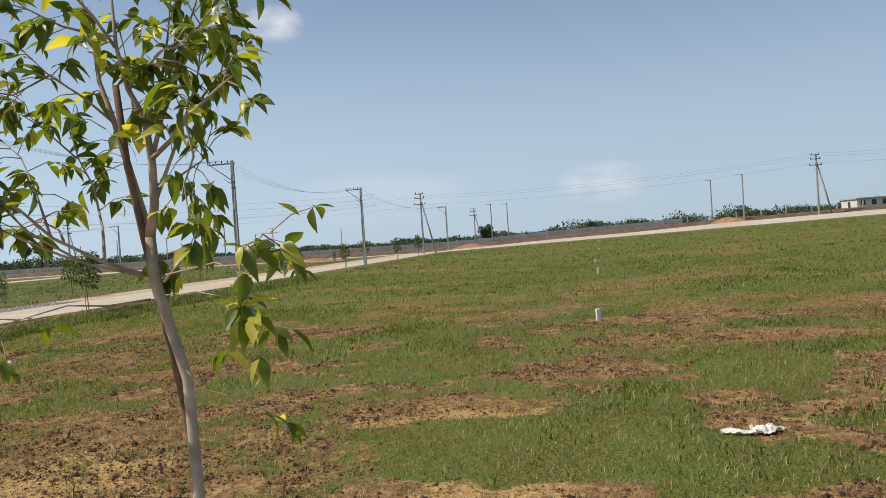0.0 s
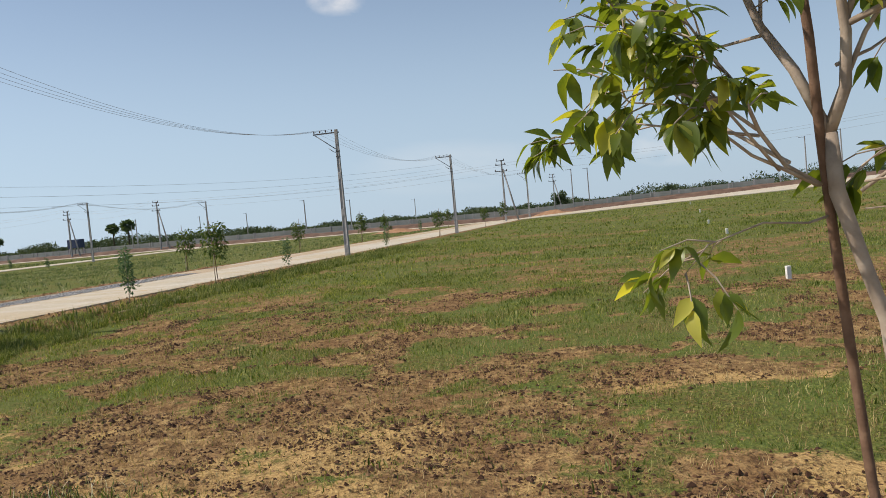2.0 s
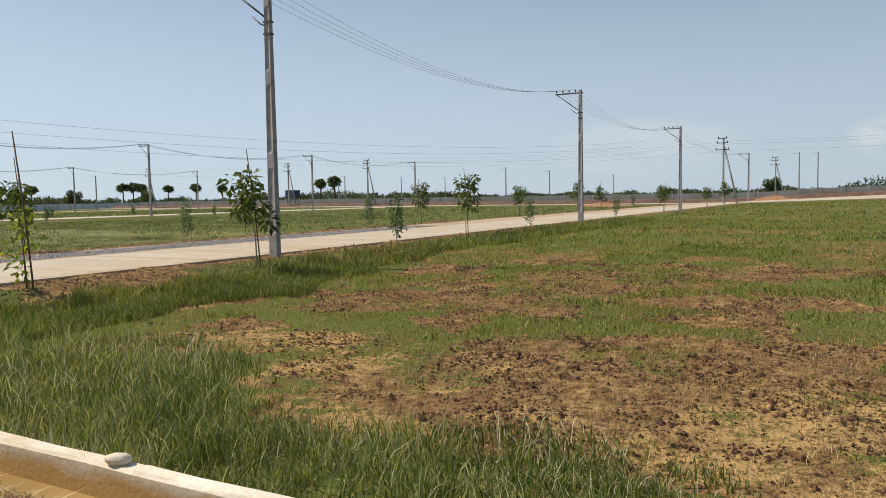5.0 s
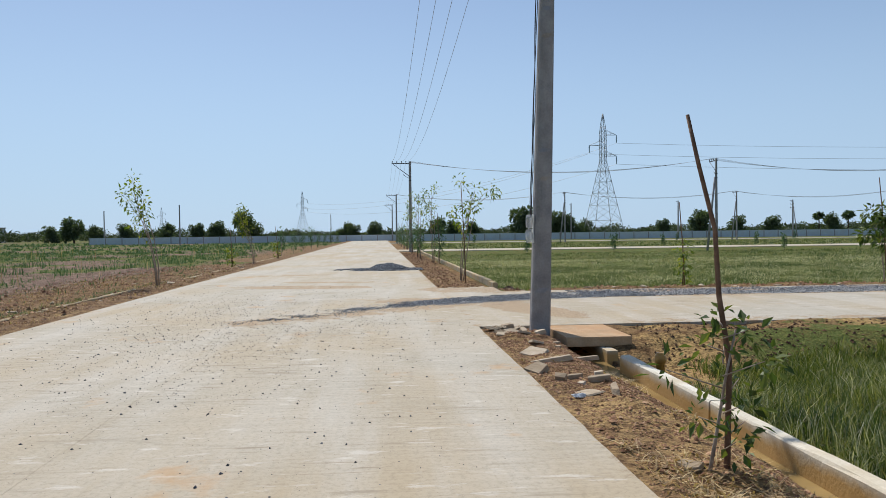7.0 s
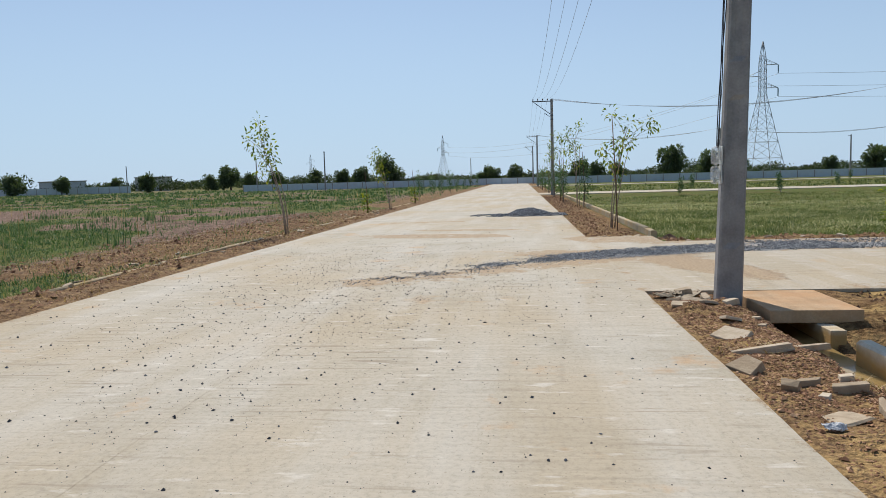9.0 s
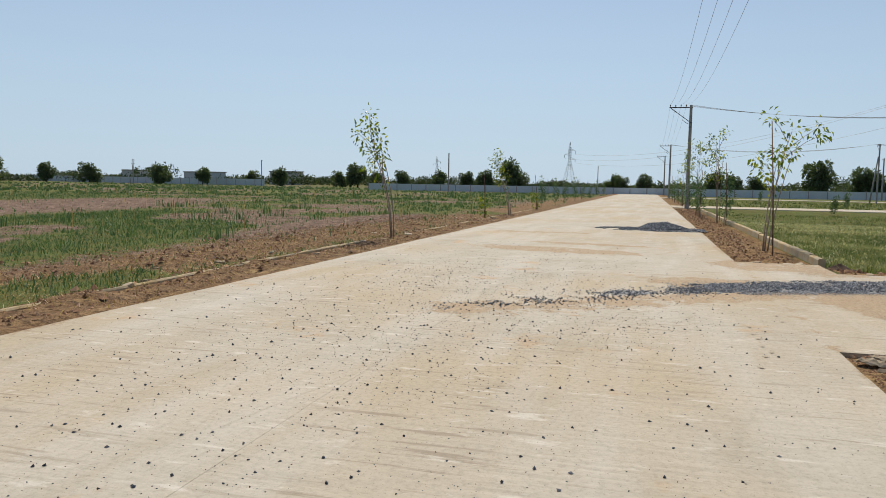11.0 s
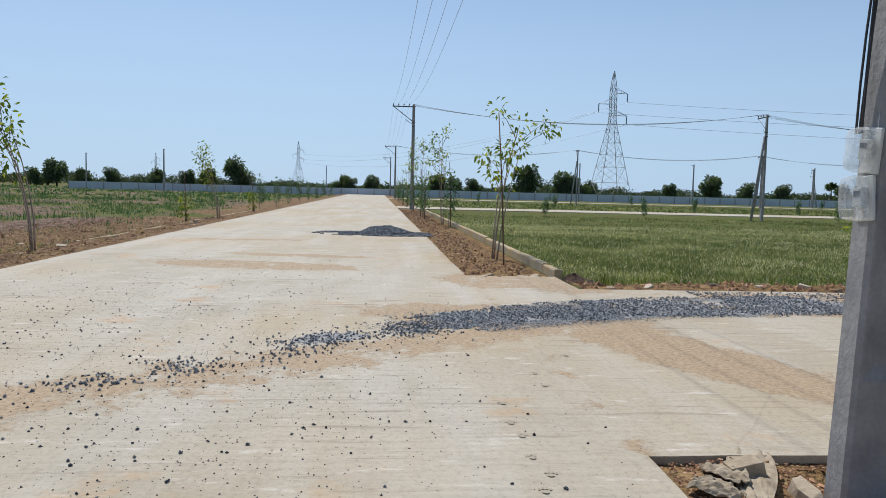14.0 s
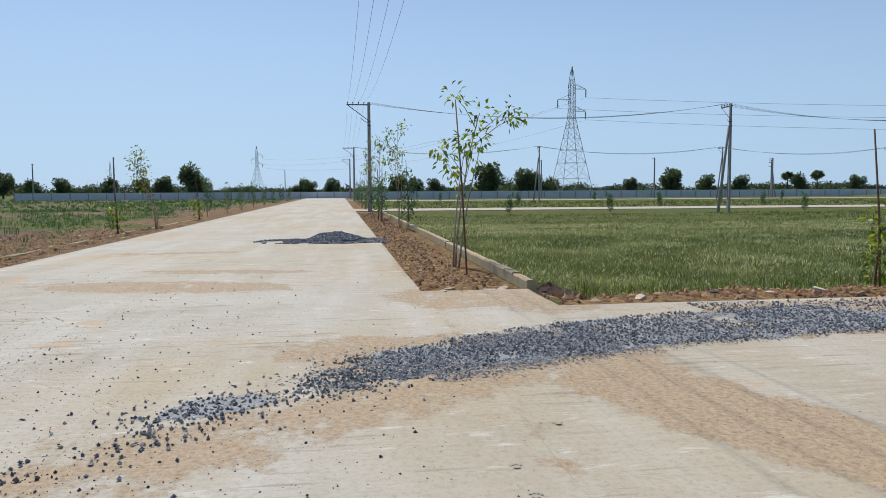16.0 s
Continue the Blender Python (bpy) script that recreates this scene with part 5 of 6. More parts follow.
# ---- grass, weeds, straw ----
def blades(name, x, y, hgt, wide, material, label, bend=0.5, z=None, cat="grass", flatten=0.0):
    """One narrow bent blade at each place, of three triangles."""
    n = len(x)
    z = ground_z(x, y) - 0.02 if z is None else z
    a = rng.uniform(0, math.tau, n)
    b = rng.uniform(0, math.tau, n)
    lean = bend * hgt * rng.uniform(0.2, 1.0, n)
    wx, wy = np.cos(a) * wide / 2, np.sin(a) * wide / 2
    lx, ly = np.cos(b) * lean, np.sin(b) * lean
    up = hgt * np.sqrt(np.clip(1 - (lean / hgt) ** 2, 0.05, 1)) * (1 - flatten)
    v = np.empty((n, 5, 3))
    v[:, 0] = np.stack([x - wx, y - wy, z], -1)
    v[:, 1] = np.stack([x + wx, y + wy, z], -1)
    v[:, 2] = np.stack([x + lx * 0.3 + wx * 0.8, y + ly * 0.3 + wy * 0.8, z + up * 0.6], -1)
    v[:, 3] = np.stack([x + lx * 0.3 - wx * 0.8, y + ly * 0.3 - wy * 0.8, z + up * 0.6], -1)
    v[:, 4] = np.stack([x + lx, y + ly, z + up], -1)
    i = np.arange(n)[:, None] * 5
    f = np.concatenate([i + np.array([[0, 1, 2]]), i + np.array([[0, 2, 3]]), i + np.array([[3, 2, 4]])])
    return tagged(new(name, mesh_np(name, v.reshape(-1, 3), f, material)), label, cat, kind="stuff")


def scatter(n, x0, x1, y0, y1, clump=0.0, each=6):
    if not clump:
        return rng.uniform(x0, x1, n), rng.uniform(y0, y1, n)
    k = n // each
    cx, cy = np.repeat(rng.uniform(x0, x1, k), each), np.repeat(rng.uniform(y0, y1, k), each)
    return cx + rng.normal(0, clump, k * each), cy + rng.normal(0, clump, k * each)


def thin_out(x, y, keep):
    k = rng.random(len(x)) < keep
    return x[k], y[k]


def field_grass():
    # tall grass along the drain wall and at the corner by the side road
    x, y = scatter(130000, -17.7, 7, 3.66, 9.0, 0.05, 8)
    lim = rng.normal(0, 0.28, len(x)) + 4.7 + 0.7 * step(x, -10.0, -8.6) * step(fbm(x, x * 0, 2.6, 2, 66), 0.40, 0.55) + 0.9 * fbm(x, x * 0, 2.0, 3, 61) + 3.6 * step(-x, 10.5, 13.5) * fbm(x, y, 2.0, 3, 62)
    lim = lim - 1.9 * step(x, -7.0, -6.2) * (1 - step(x, -3.4, -2.6))
    k0 = (y > 3.645) & (y < lim) & (x < 7) & (rng.random(len(x)) > step(-x, 16.0, 16.8) * (1 - step(y, 5.4, 6.2)))
    x, y = x[k0], y[k0]
    hgt = rng.uniform(0.14, 0.36, len(x)) * (0.5 + 0.95 * fbm(x, y, 0.7, 3, 63)) * (0.62 + 0.38 * step(-x, 7, 11)) * (0.55 + 0.45 * step(lim[k0] - y, 0.0, 0.7))
    q = rng.random(len(x)) < 0.36
    blades("tall_grass", x[~q], y[~q], hgt[~q], rng.uniform(0.007, 0.014, (~q).sum()), TALL, "lush tall green grass growing along the drain wall", 0.95)
    pale = q & (rng.random(len(x)) < 0.16 + 0.36 * step(fbm(x, y, 1.6, 3, 67), 0.45, 0.6))
    q = q & ~pale
    blades("seed_heads", x[pale], y[pale], hgt[pale] * 1.2, rng.uniform(0.006, 0.010, pale.sum()), SILVER, "silvery dry stems leaning out of the tall grass", 0.95)
    blades("tall_grass", x[q], y[q], hgt[q] * 1.1, rng.uniform(0.006, 0.012, q.sum()), PALE, "pale seeding stems among the tall grass", 0.85)
    x, y = scatter(60000, -19.35, -15.6, 4.6, 16, 0.08, 8)
    k = (x < -16.2 + 1.4 * (fbm(y, y * 0, 2.0, 3, 65) - 0.5)) & (x > -18.1 - 0.7 * fbm(x, y, 0.8, 3, 68) + 0.5 * step(-y, -6.5, -5.0))
    x, y = x[k], y[k]
    blades("tall_grass", x, y, rng.uniform(0.10, 0.28, len(x)) * (0.6 + 0.7 * fbm(x, y, 0.7, 3, 69)), rng.uniform(0.008, 0.016, len(x)), TALL, "lush green grass at the corner of the plot", 0.9)
    x, y = scatter(20000, -18.8, -16.4, 14, 48, 0.1, 8)
    k = x < -16.9 + 1.0 * (fbm(y, y * 0, 2.0, 3, 65) - 0.5)
    x, y = x[k], y[k]
    blades("tall_grass", x, y, rng.uniform(0.12, 0.34, len(x)), rng.uniform(0.012, 0.026, len(x)), TALL, "lush green grass along the side road verge", 0.75)
    for name, n, x0, x1, y0, y1, h0, h1, w in (("grass", 210000, -18.2, 8, 5.0, 13.0, 0.025, 0.085, 0.009), ("grass", 120000, -18.4, 12, 13.0, 24.0, 0.05, 0.12, 0.014), ("grass", 45000, -18.4, 22, 24.0, 50.0, 0.08, 0.17, 0.03),
                                               ("grass", 22000, -18.4, 45, 50.0, 108.0, 0.10, 0.2, 0.07)):
        x, y = scatter(n, x0, x1, y0, y1, 0.06 if y0 < 20 else 0.15, 5)
        s = soil_mask(x, y) + 0.8 * (fbm(x, y, 0.45, 3, 71) - 0.5)
        x, y = thin_out(x, y, np.clip(1.15 - 1.3 * s, 0.06, 1) * (0.45 + 0.7 * step(fbm(x, y, 1.7, 4, 72), 0.33, 0.66)))
        hgt = rng.uniform(h0, h1, len(x)) * (0.6 + 0.9 * fbm(x, y, 1.8, 3, 73))
        blades(name, x, y, hgt, np.full(len(x), w) * rng.uniform(0.6, 1.3, len(x)), GRASS, "short patchy field grass on the plot", 0.9)


def lush_tufts():
    """Rank green tussocks standing out of the short field grass."""
    x, y = scatter(40000, -17, 9, 6.5, 34, 0.24, 60)
    s = fbm(x, y, 3.2, 3, 171) + 0.55 * blob(x, y, 3.4, 10.4, 2.6, 1.8) - 0.35 * soil_mask(x, y)
    k = s > 0.50
    x, y = x[k], y[k]
    hgt = rng.uniform(0.05, 0.15, len(x)) * (0.6 + 0.7 * fbm(x, y, 0.9, 3, 173)) * (1 + 0.7 * (blob(x, y, 3.4, 10.4, 2.6, 1.8) > 0))
    blades("tall_grass", x, y, hgt, rng.uniform(0.008, 0.016, len(x)) * (1 + 0.05 * y), TALL, "rank green tussocks in the short field grass", 0.8)


def second_plot_grass():
    for n, x0, x1, y0, y1, h0, h1, w in ((150000, -44, -28.6, 3.7, 26, 0.05, 0.15, 0.012), (60000, -66.3, -40, 3.6, 66, 0.08, 0.18, 0.024), (16000, -66, -28.8, 26, 108, 0.13, 0.3, 0.045), (16000, -116, -77.5, 3.6, 105, 0.16, 0.34, 0.09)):
        x, y = scatter(n, x0, x1, y0, y1, 0.12, 6)
        hgt = rng.uniform(h0, h1, len(x)) * (0.55 + 0.8 * fbm(x, y, 3.0, 3, 81))
        blades("meadow_grass", x, y, hgt, np.full(len(x), w) * rng.uniform(0.6, 1.3, len(x)), PALE, "knee-high pale seeding grass filling the plot", 0.95)
    x, y = scatter(44000, -52, -28.6, 3.7, 30, 0.14, 5)
    x, y = thin_out(x, y, 0.3 + 0.9 * step(fbm(x, y, 2.4, 3, 83), 0.4, 0.62))
    blades("seed_heads", x, y, rng.uniform(0.07, 0.17, len(x)), rng.uniform(0.010, 0.020, len(x)), SILVER, "silvery seed heads over the plot grass", 0.97, ground_z(x, y) + 0.03, "grass", 0.35)
    x, y = scatter(9000, -33.5, -28.4, 3.7, 24, 0.1, 8)
    k = x > -30.3 + 1.2 * (fbm(y, y * 0, 2.0, 3, 5) - 0.5)
    x, y = x[k], y[k]
    blades("tall_grass", x, y, rng.uniform(0.12, 0.3, len(x)), rng.uniform(0.009, 0.018, len(x)), TALL, "lush green grass at the plot edge", 0.7)


def left_weeds():
    for n, x0, x1, y0, y1, h0, h1, w in ((80000, -45, -10, -24, -6.8, 0.05, 0.17, 0.016), (44000, -90, -30, -60, -8, 0.08, 0.24, 0.045), (14000, -164, -80, -90, -7, 0.15, 0.4, 0.14), (9000, -200, -60, -150, -60, 0.2, 0.5, 0.2)):
        x, y = scatter(n, x0, x1, y0, y1, 0.15, 7)
        s = soil_mask(x, y)
        x, y = thin_out(x, y, np.clip(1.05 - 1.3 * s, 0.05, 1))
        k = y < -6.6
        x, y = x[k], y[k]
        hgt = rng.uniform(h0, h1, len(x)) * (0.5 + fbm(x, y, 3.0, 3, 91))
        blades("weeds", x, y, hgt, np.full(len(x), w) * rng.uniform(0.6, 1.3, len(x)), WEED, "patchy green weeds over broken ground", 0.9, cat="weeds")
    x, y = scatter(4200, -75, -22, -34, -8.5, 0.22, 26)
    k = (fbm(x, y, 5.0, 3, 95) > 0.5) & (soil_mask(x, y) < 0.75)
    x, y = x[k], y[k]
    blades("reeds", x, y, rng.uniform(0.2, 0.5, len(x)), np.full(len(x), 0.03), WEED, "upright clumps of reedy dark green weeds", 0.3, cat="weeds")
    x, y = scatter(260, -90, -26, -50, -10, 0.0)
    blades("dry_stems", x, y, rng.uniform(0.4, 0.95, len(x)), np.full(len(x), 0.02), STRAW, "thin dry upright weed stems", 0.15, cat="weeds")


field_grass()
lush_tufts()
second_plot_grass()
left_weeds()
x, y = scatter(15000, -19.5, 1, 2.06, 3.2, 0.1, 9)
k = (y > 2.06) & (y < 3.25) & (fbm(x, y, 0.8, 3, 15) > 0.49 + 0.10 * step(-x, 10.5, 12.5))
blades("straw", x[k], y[k], rng.uniform(0.08, 0.30, k.sum()), rng.uniform(0.007, 0.016, k.sum()), STRAW, "dry straw strewn over the earth verge", 0.97, ground_z(x[k], y[k]) + 0.012, "straw", 0.8)
x, y = scatter(5000, -40, -14, -10.5, -5.5, 0.12, 7)
blades("straw", x, y, rng.uniform(0.08, 0.25, len(x)), np.full(len(x), 0.01), STRAW, "dry straw over the dug earth", 0.97, ground_z(x, y) + 0.012, "straw", 0.6)
x, y = scatter(60000, -16, 1, 5.2, 14, 0.07, 7)
x, y = thin_out(x, y, np.clip(soil_mask(x, y) * 1.5 - 0.4, 0, 1) * (fbm(x, y, 0.5, 3, 191) > 0.44))
blades("dead_grass", x, y, rng.uniform(0.04, 0.13, len(x)), rng.uniform(0.007, 0.014, len(x)), DEADGRASS, "dark dead grass roots over the bare soil", 0.95, None, "dead grass", 0.55)
x, y = scatter(34000, -17, 6, 4.0, 16, 0.06, 6)
blades("dry_grass", x, y, rng.uniform(0.04, 0.15, len(x)), np.full(len(x), 0.006), STRAW, "dry straw-coloured stems among the grass", 0.8)


# ---- loose stone, clods, rubble ----
def pebbles(name, x, y, z, size, material, label, cat, flat=0.7, bedded=True):
    """Small angular stones: uneven eight-sided lumps, or their upper halves where they are bedded in the ground."""
    n = len(x)
    o = np.array([(1, 0, 0), (-1, 0, 0), (0, 1, 0), (0, -1, 0), (0, 0, 1), (0, 0, -1)], float)
    tri = np.array([(0, 2, 4), (2, 1, 4), (1, 3, 4), (3, 0, 4), (2, 0, 5), (1, 2, 5), (3, 1, 5), (0, 3, 5)])
    if bedded:
        tri = tri[:4]
    v = o[None] * rng.uniform(0.55, 1.25, (n, 6, 1)) + rng.uniform(-0.25, 0.25, (n, 6, 3))
    a = rng.uniform(0, math.tau, n)
    c, s = np.cos(a)[:, None], np.sin(a)[:, None]
    vx, vy = v[..., 0] * c - v[..., 1] * s, v[..., 0] * s + v[..., 1] * c
    r = (np.asarray(size) / 2)[:, None]
    w = np.stack([x[:, None] + vx * r, y[:, None] + vy * r * 0.85, z[:, None] + (v[..., 2] * flat + 0.45) * r], -1)
    f = (np.arange(n)[:, None, None] * 6 + tri[None]).reshape(-1, 3)
    return tagged(new(name, mesh_np(name, w.reshape(-1, 3), f, material)), label, cat, kind="stuff")


def gravel_band():
    """The spilled gravel that curves from the main road into the side road."""
    n = 26000
    t = rng.random(n)
    # centre line, by t: from the thin tail on the main road to far down the side road
    cx = np.interp(t, [0, 0.12, 0.22, 0.34, 0.46, 0.6, 1.0], [-20.8, -22.0, -23.1, -24.1, -25.05, -25.6, -25.7])
    cy = np.interp(t, [0, 0.12, 0.22, 0.34, 0.46, 0.6, 1.0], [-1.8, -0.8, 0.2, 1.5, 3.5, 6.5, 34.0])
    half = np.interp(t, [0, 0.12, 0.25, 0.4, 0.6, 1.0], [0.35, 0.3, 0.36, 0.62, 0.9, 1.0])
    u = np.where(t > 0.3, rng.uniform(-1.05, 1.05, n), rng.normal(0, 0.6, n))
    ang = np.interp(t, [0, 0.25, 0.45, 0.6, 1.0], [2.4, 2.3, 2.05, 1.65, 1.57])
    x, y = cx + u * half * np.sin(ang), cy - u * half * np.cos(ang)
    keep = (rng.random(n) < np.interp(t, [0, 0.1, 0.2, 0.32, 0.46, 1], [0.08, 0.16, 0.25, 0.6, 1, 1])) & (fbm(x, y, 0.5, 3, 19) + np.where(t < 0.33, rng.uniform(-0.16, 0.16, n), 0) > np.interp(t, [0.2, 0.4], [0.44, 0.26]) + 0.26 * np.minimum(np.abs(u), 1.2) ** 3 * (t > 0.3)) & (x > -26.75)
    x, y = x[keep], y[keep]
    ex, ey = -25.65 + rng.uniform(-1.0, 1.0, 10000), 5.0 + 29.0 * rng.random(10000) ** 1.3
    k = (ex > -26.75) & (fbm(ex, ey, 0.6, 3, 18) > 0.32)
    x, y = np.concatenate([x, ex[k]]), np.concatenate([y, ey[k]])
    size = rng.uniform(0.014, 0.042, len(x))
    pebbles("gravel", x, y, np.zeros(len(x)) - 0.001, size, GRAVEL, "blue-grey crushed stone spilled across the concrete", "gravel", bedded=False)
    # crushed grey dust that the stones lie in
    bt, bu = np.meshgrid(np.linspace(0.2, 1.0, 260) ** 1.6, np.linspace(-1, 1, 19))
    bx = np.interp(bt, [0, 0.22, 0.34, 0.46, 0.6, 1.0], [-22.2, -23.1, -24.1, -25.05, -25.6, -25.7])
    by = np.interp(bt, [0, 0.22, 0.34, 0.46, 0.6, 1.0], [-0.7, 0.2, 1.5, 3.5, 6.5, 34.0])
    bw = np.interp(bt, [0, 0.25, 0.4, 0.6, 1.0], [0.2, 0.3, 0.6, 0.9, 0.95])
    ba = np.interp(bt, [0, 0.25, 0.45, 0.6, 1.0], [2.4, 2.3, 2.05, 1.65, 1.57])
    bx, by = bx + bu * bw * np.sin(ba), by - bu * bw * np.cos(ba)
    i = np.arange(bx.size).reshape(bx.shape)
    f = np.stack([i[:-1, :-1], i[:-1, 1:], i[1:, 1:], i[1:, :-1]], -1).reshape(-1, 4)
    keep = (fbm(bx, by, 0.7, 4, 119) > 0.3 + 0.3 * np.abs(bu) ** 3 + 0.2 * step(-bt, -0.4, -0.2)) & (bx > -26.78)
    f = f[keep.ravel()[f].all(1)]
    dust = speckled("crushed_stone_dust", (0.25, (0.16, 0.165, 0.17)), (0.5, (0.33, 0.33, 0.325)), (0.75, (0.48, 0.46, 0.43)), scale=45, island=0.0, bump=0.9)
    tagged(new("gravel_dust", mesh_np("gravel_dust", np.stack([bx, by, np.where(by > ROAD_R, -0.004, 0.0) * (by < 14) + 0.006 * (fbm(bx, by, 2.5, 3, 12) - 0.5) + 0.002], -1).reshape(-1, 3), f, dust)), "grey stone dust trodden under the spilled gravel", "gravel", kind="stuff")
    # fine chips
    n = 45000
    t2 = rng.random(n) ** 0.85
    cx = np.interp(t2, [0, 0.2, 0.4, 0.55, 1.0], [-23.6, -24.2, -25.0, -25.6, -25.7])
    cy = np.interp(t2, [0, 0.2, 0.4, 0.55, 1.0], [0.9, 1.8, 3.5, 6.5, 30.0])
    x2, y2 = cx + rng.uniform(-0.8, 0.8, n) * np.interp(t2, [0, 0.2, 0.5], [0.45, 0.8, 1.0]), cy + rng.normal(0, 0.25, n)
    k = (x2 > -26.7) & (fbm(x2, y2, 0.45, 3, 20) > 0.34)
    pebbles("gravel", x2[k], y2[k], np.zeros(k.sum()) - 0.002, rng.uniform(0.010, 0.03, k.sum()), GRAVEL, "fine grey stone chips under the spilled gravel", "gravel", 0.4)
    # strays thrown over the road
    n = 19000
    x3 = -18.5 + rng.normal(0, 5.6, n)
    y3 = -1.6 + rng.normal(0, 1.7, n) + 0.1 * (x3 + 19)
    k = (y3 > ROAD_L + 0.1) & (y3 < ROAD_R - 0.05) & (x3 < -7)
    x3, y3 = x3[k], y3[k]
    d = np.hypot(x3 + 22.5, y3 + 0.6)
    k = rng.random(len(x3)) < np.clip(1.2 - d / 10.0, 0.2, 1)
    x3, y3 = x3[k], y3[k]
    pebbles("stray_stones", x3, y3, np.zeros(len(x3)) - 0.003, rng.uniform(0.006, 0.015, len(x3)) * np.where(rng.random(len(x3)) < 0.12, 2.2, 1), DARKGRAVEL, "loose dark stones scattered on the concrete road", "stones", bedded=False)


def gravel_heap():
    heap("gravel_heap", -38.9, 0.85, 0.8, 0.9, 0.30, DARKGRAVEL, "low heap of dark blue-grey gravel on the road", "gravel heap", 6, 22)
    n = 15000
    x = -38.8 + rng.normal(0, 0.45, n)
    y = 0.65 + rng.normal(0, 0.8, n)
    k = (y < ROAD_R + 0.2) & (np.hypot((x + 38.8) / 1.1, (y - 0.65) / 2.0) < 1) & ((fbm(x, y, 0.4, 3, 88) > 0.46) | (np.hypot(x + 38.9, y - 0.85) < 0.7))
    x, y = x[k], y[k]
    r = np.hypot((x + 38.9) / 0.8, (y - 0.85) / 0.9)
    z = np.clip(1 - r, 0, 1) ** 1.1 * (0.2 + 1.6 * fbm((x + 38.9) / 0.8 + 6, (y - 0.85) / 0.9, 0.6, 4, 6)) * 0.30
    pebbles("gravel", x, y, z, rng.uniform(0.03, 0.085, len(x)), GRAVEL, "dark gravel strewn about its heap", "gravel", bedded=False)


def clods():
    x, y = scatter(130000, -17, 7, 4.6, 19, 0.1, 4)
    x, y = thin_out(x, y, np.clip(soil_mask(x, y) * 1.5 - 0.3, 0, 1) * (0.15 + 1.1 * (fbm(x, y, 0.7, 3, 44) > 0.45)))
    pebbles("clods", x, y, ground_z(x, y) - 0.008, rng.uniform(0.016, 0.055, len(x)) * np.where(rng.random(len(x)) < 0.08, 1.8, 1), CLOD, "broken clods of dry brown soil", "soil")
    x, y = scatter(30000, -19.9, 2, 2.05, 3.25, 0.1, 4)
    k = (y > 2.03) & (y < 3.28)
    x, y = x[k], y[k]
    pebbles("clods", x, y, ground_z(x, y) - 0.006, rng.uniform(0.010, 0.035, len(x)) * np.where(rng.random(len(x)) < 0.06, 2.0, 1), VERGE_CLOD, "crumbs and clods of reddish verge soil", "soil", 0.45)
    x, y = scatter(20000, -50, -12, -11, -5.4, 0.2, 4)
    x, y = thin_out(x, y, np.clip(soil_mask(x, y), 0, 1))
    k = y < -5.36
    x, y = x[k], y[k]
    pebbles("clods", x, y, ground_z(x, y) - 0.01, rng.uniform(0.02, 0.07, len(x)) * np.where(rng.random(len(x)) < 0.06, 2.2, 1), VERGE_CLOD, "dug clods along the broken edging", "soil")
    x, y = scatter(3600, -28.3, -27.0, 3.6, 40, 0.12, 4)
    pebbles("clods", x, y, ground_z(x, y) - 0.01, rng.uniform(0.03, 0.12, len(x)), VERGE_CLOD, "rubbly earth along the side road edge", "soil")
    x, y = scatter(3600, -66, -28.6, 2.05, 3.2, 0.15, 4)
    k = (y > 2.04) & (y < 3.25)
    x, y = x[k], y[k]
    pebbles("clods", x, y, ground_z(x, y) - 0.01, rng.uniform(0.02, 0.10, len(x)), VERGE_CLOD, "reddish clods on the far verge", "soil")
    x, y = scatter(7000, -19.9, -17.8, 4.2, 40, 0.15, 4)
    pebbles("clods", x, y, ground_z(x, y) - 0.01, rng.uniform(0.02, 0.075, len(x)), CLOD, "reddish clods along the side road", "soil")


def mud_grit():
    """Crumbs of dried mud and sand on the concrete."""
    x, y = scatter(60000, -30, -20.1, -3.0, 9.0, 0.08, 4)
    k = (x > -26.7) & (rng.random(len(x)) < np.clip(mud_mask(x, y) * 1.6 - 0.35 + 1.4 * (fbm(x, y, 0.5, 4, 47) - 0.5), 0, 1))
    x, y = x[k], y[k]
    pebbles("mud_crumbs", x, y, np.zeros(len(x)) - 0.004, rng.uniform(0.004, 0.012, len(x)) * np.where(rng.random(len(x)) < 0.05, 2.0, 1), VERGE_CLOD, "crumbs of dried mud and sand on the concrete", "soil", 0.3)


gravel_band()
mud_grit()
gravel_heap()
clods()


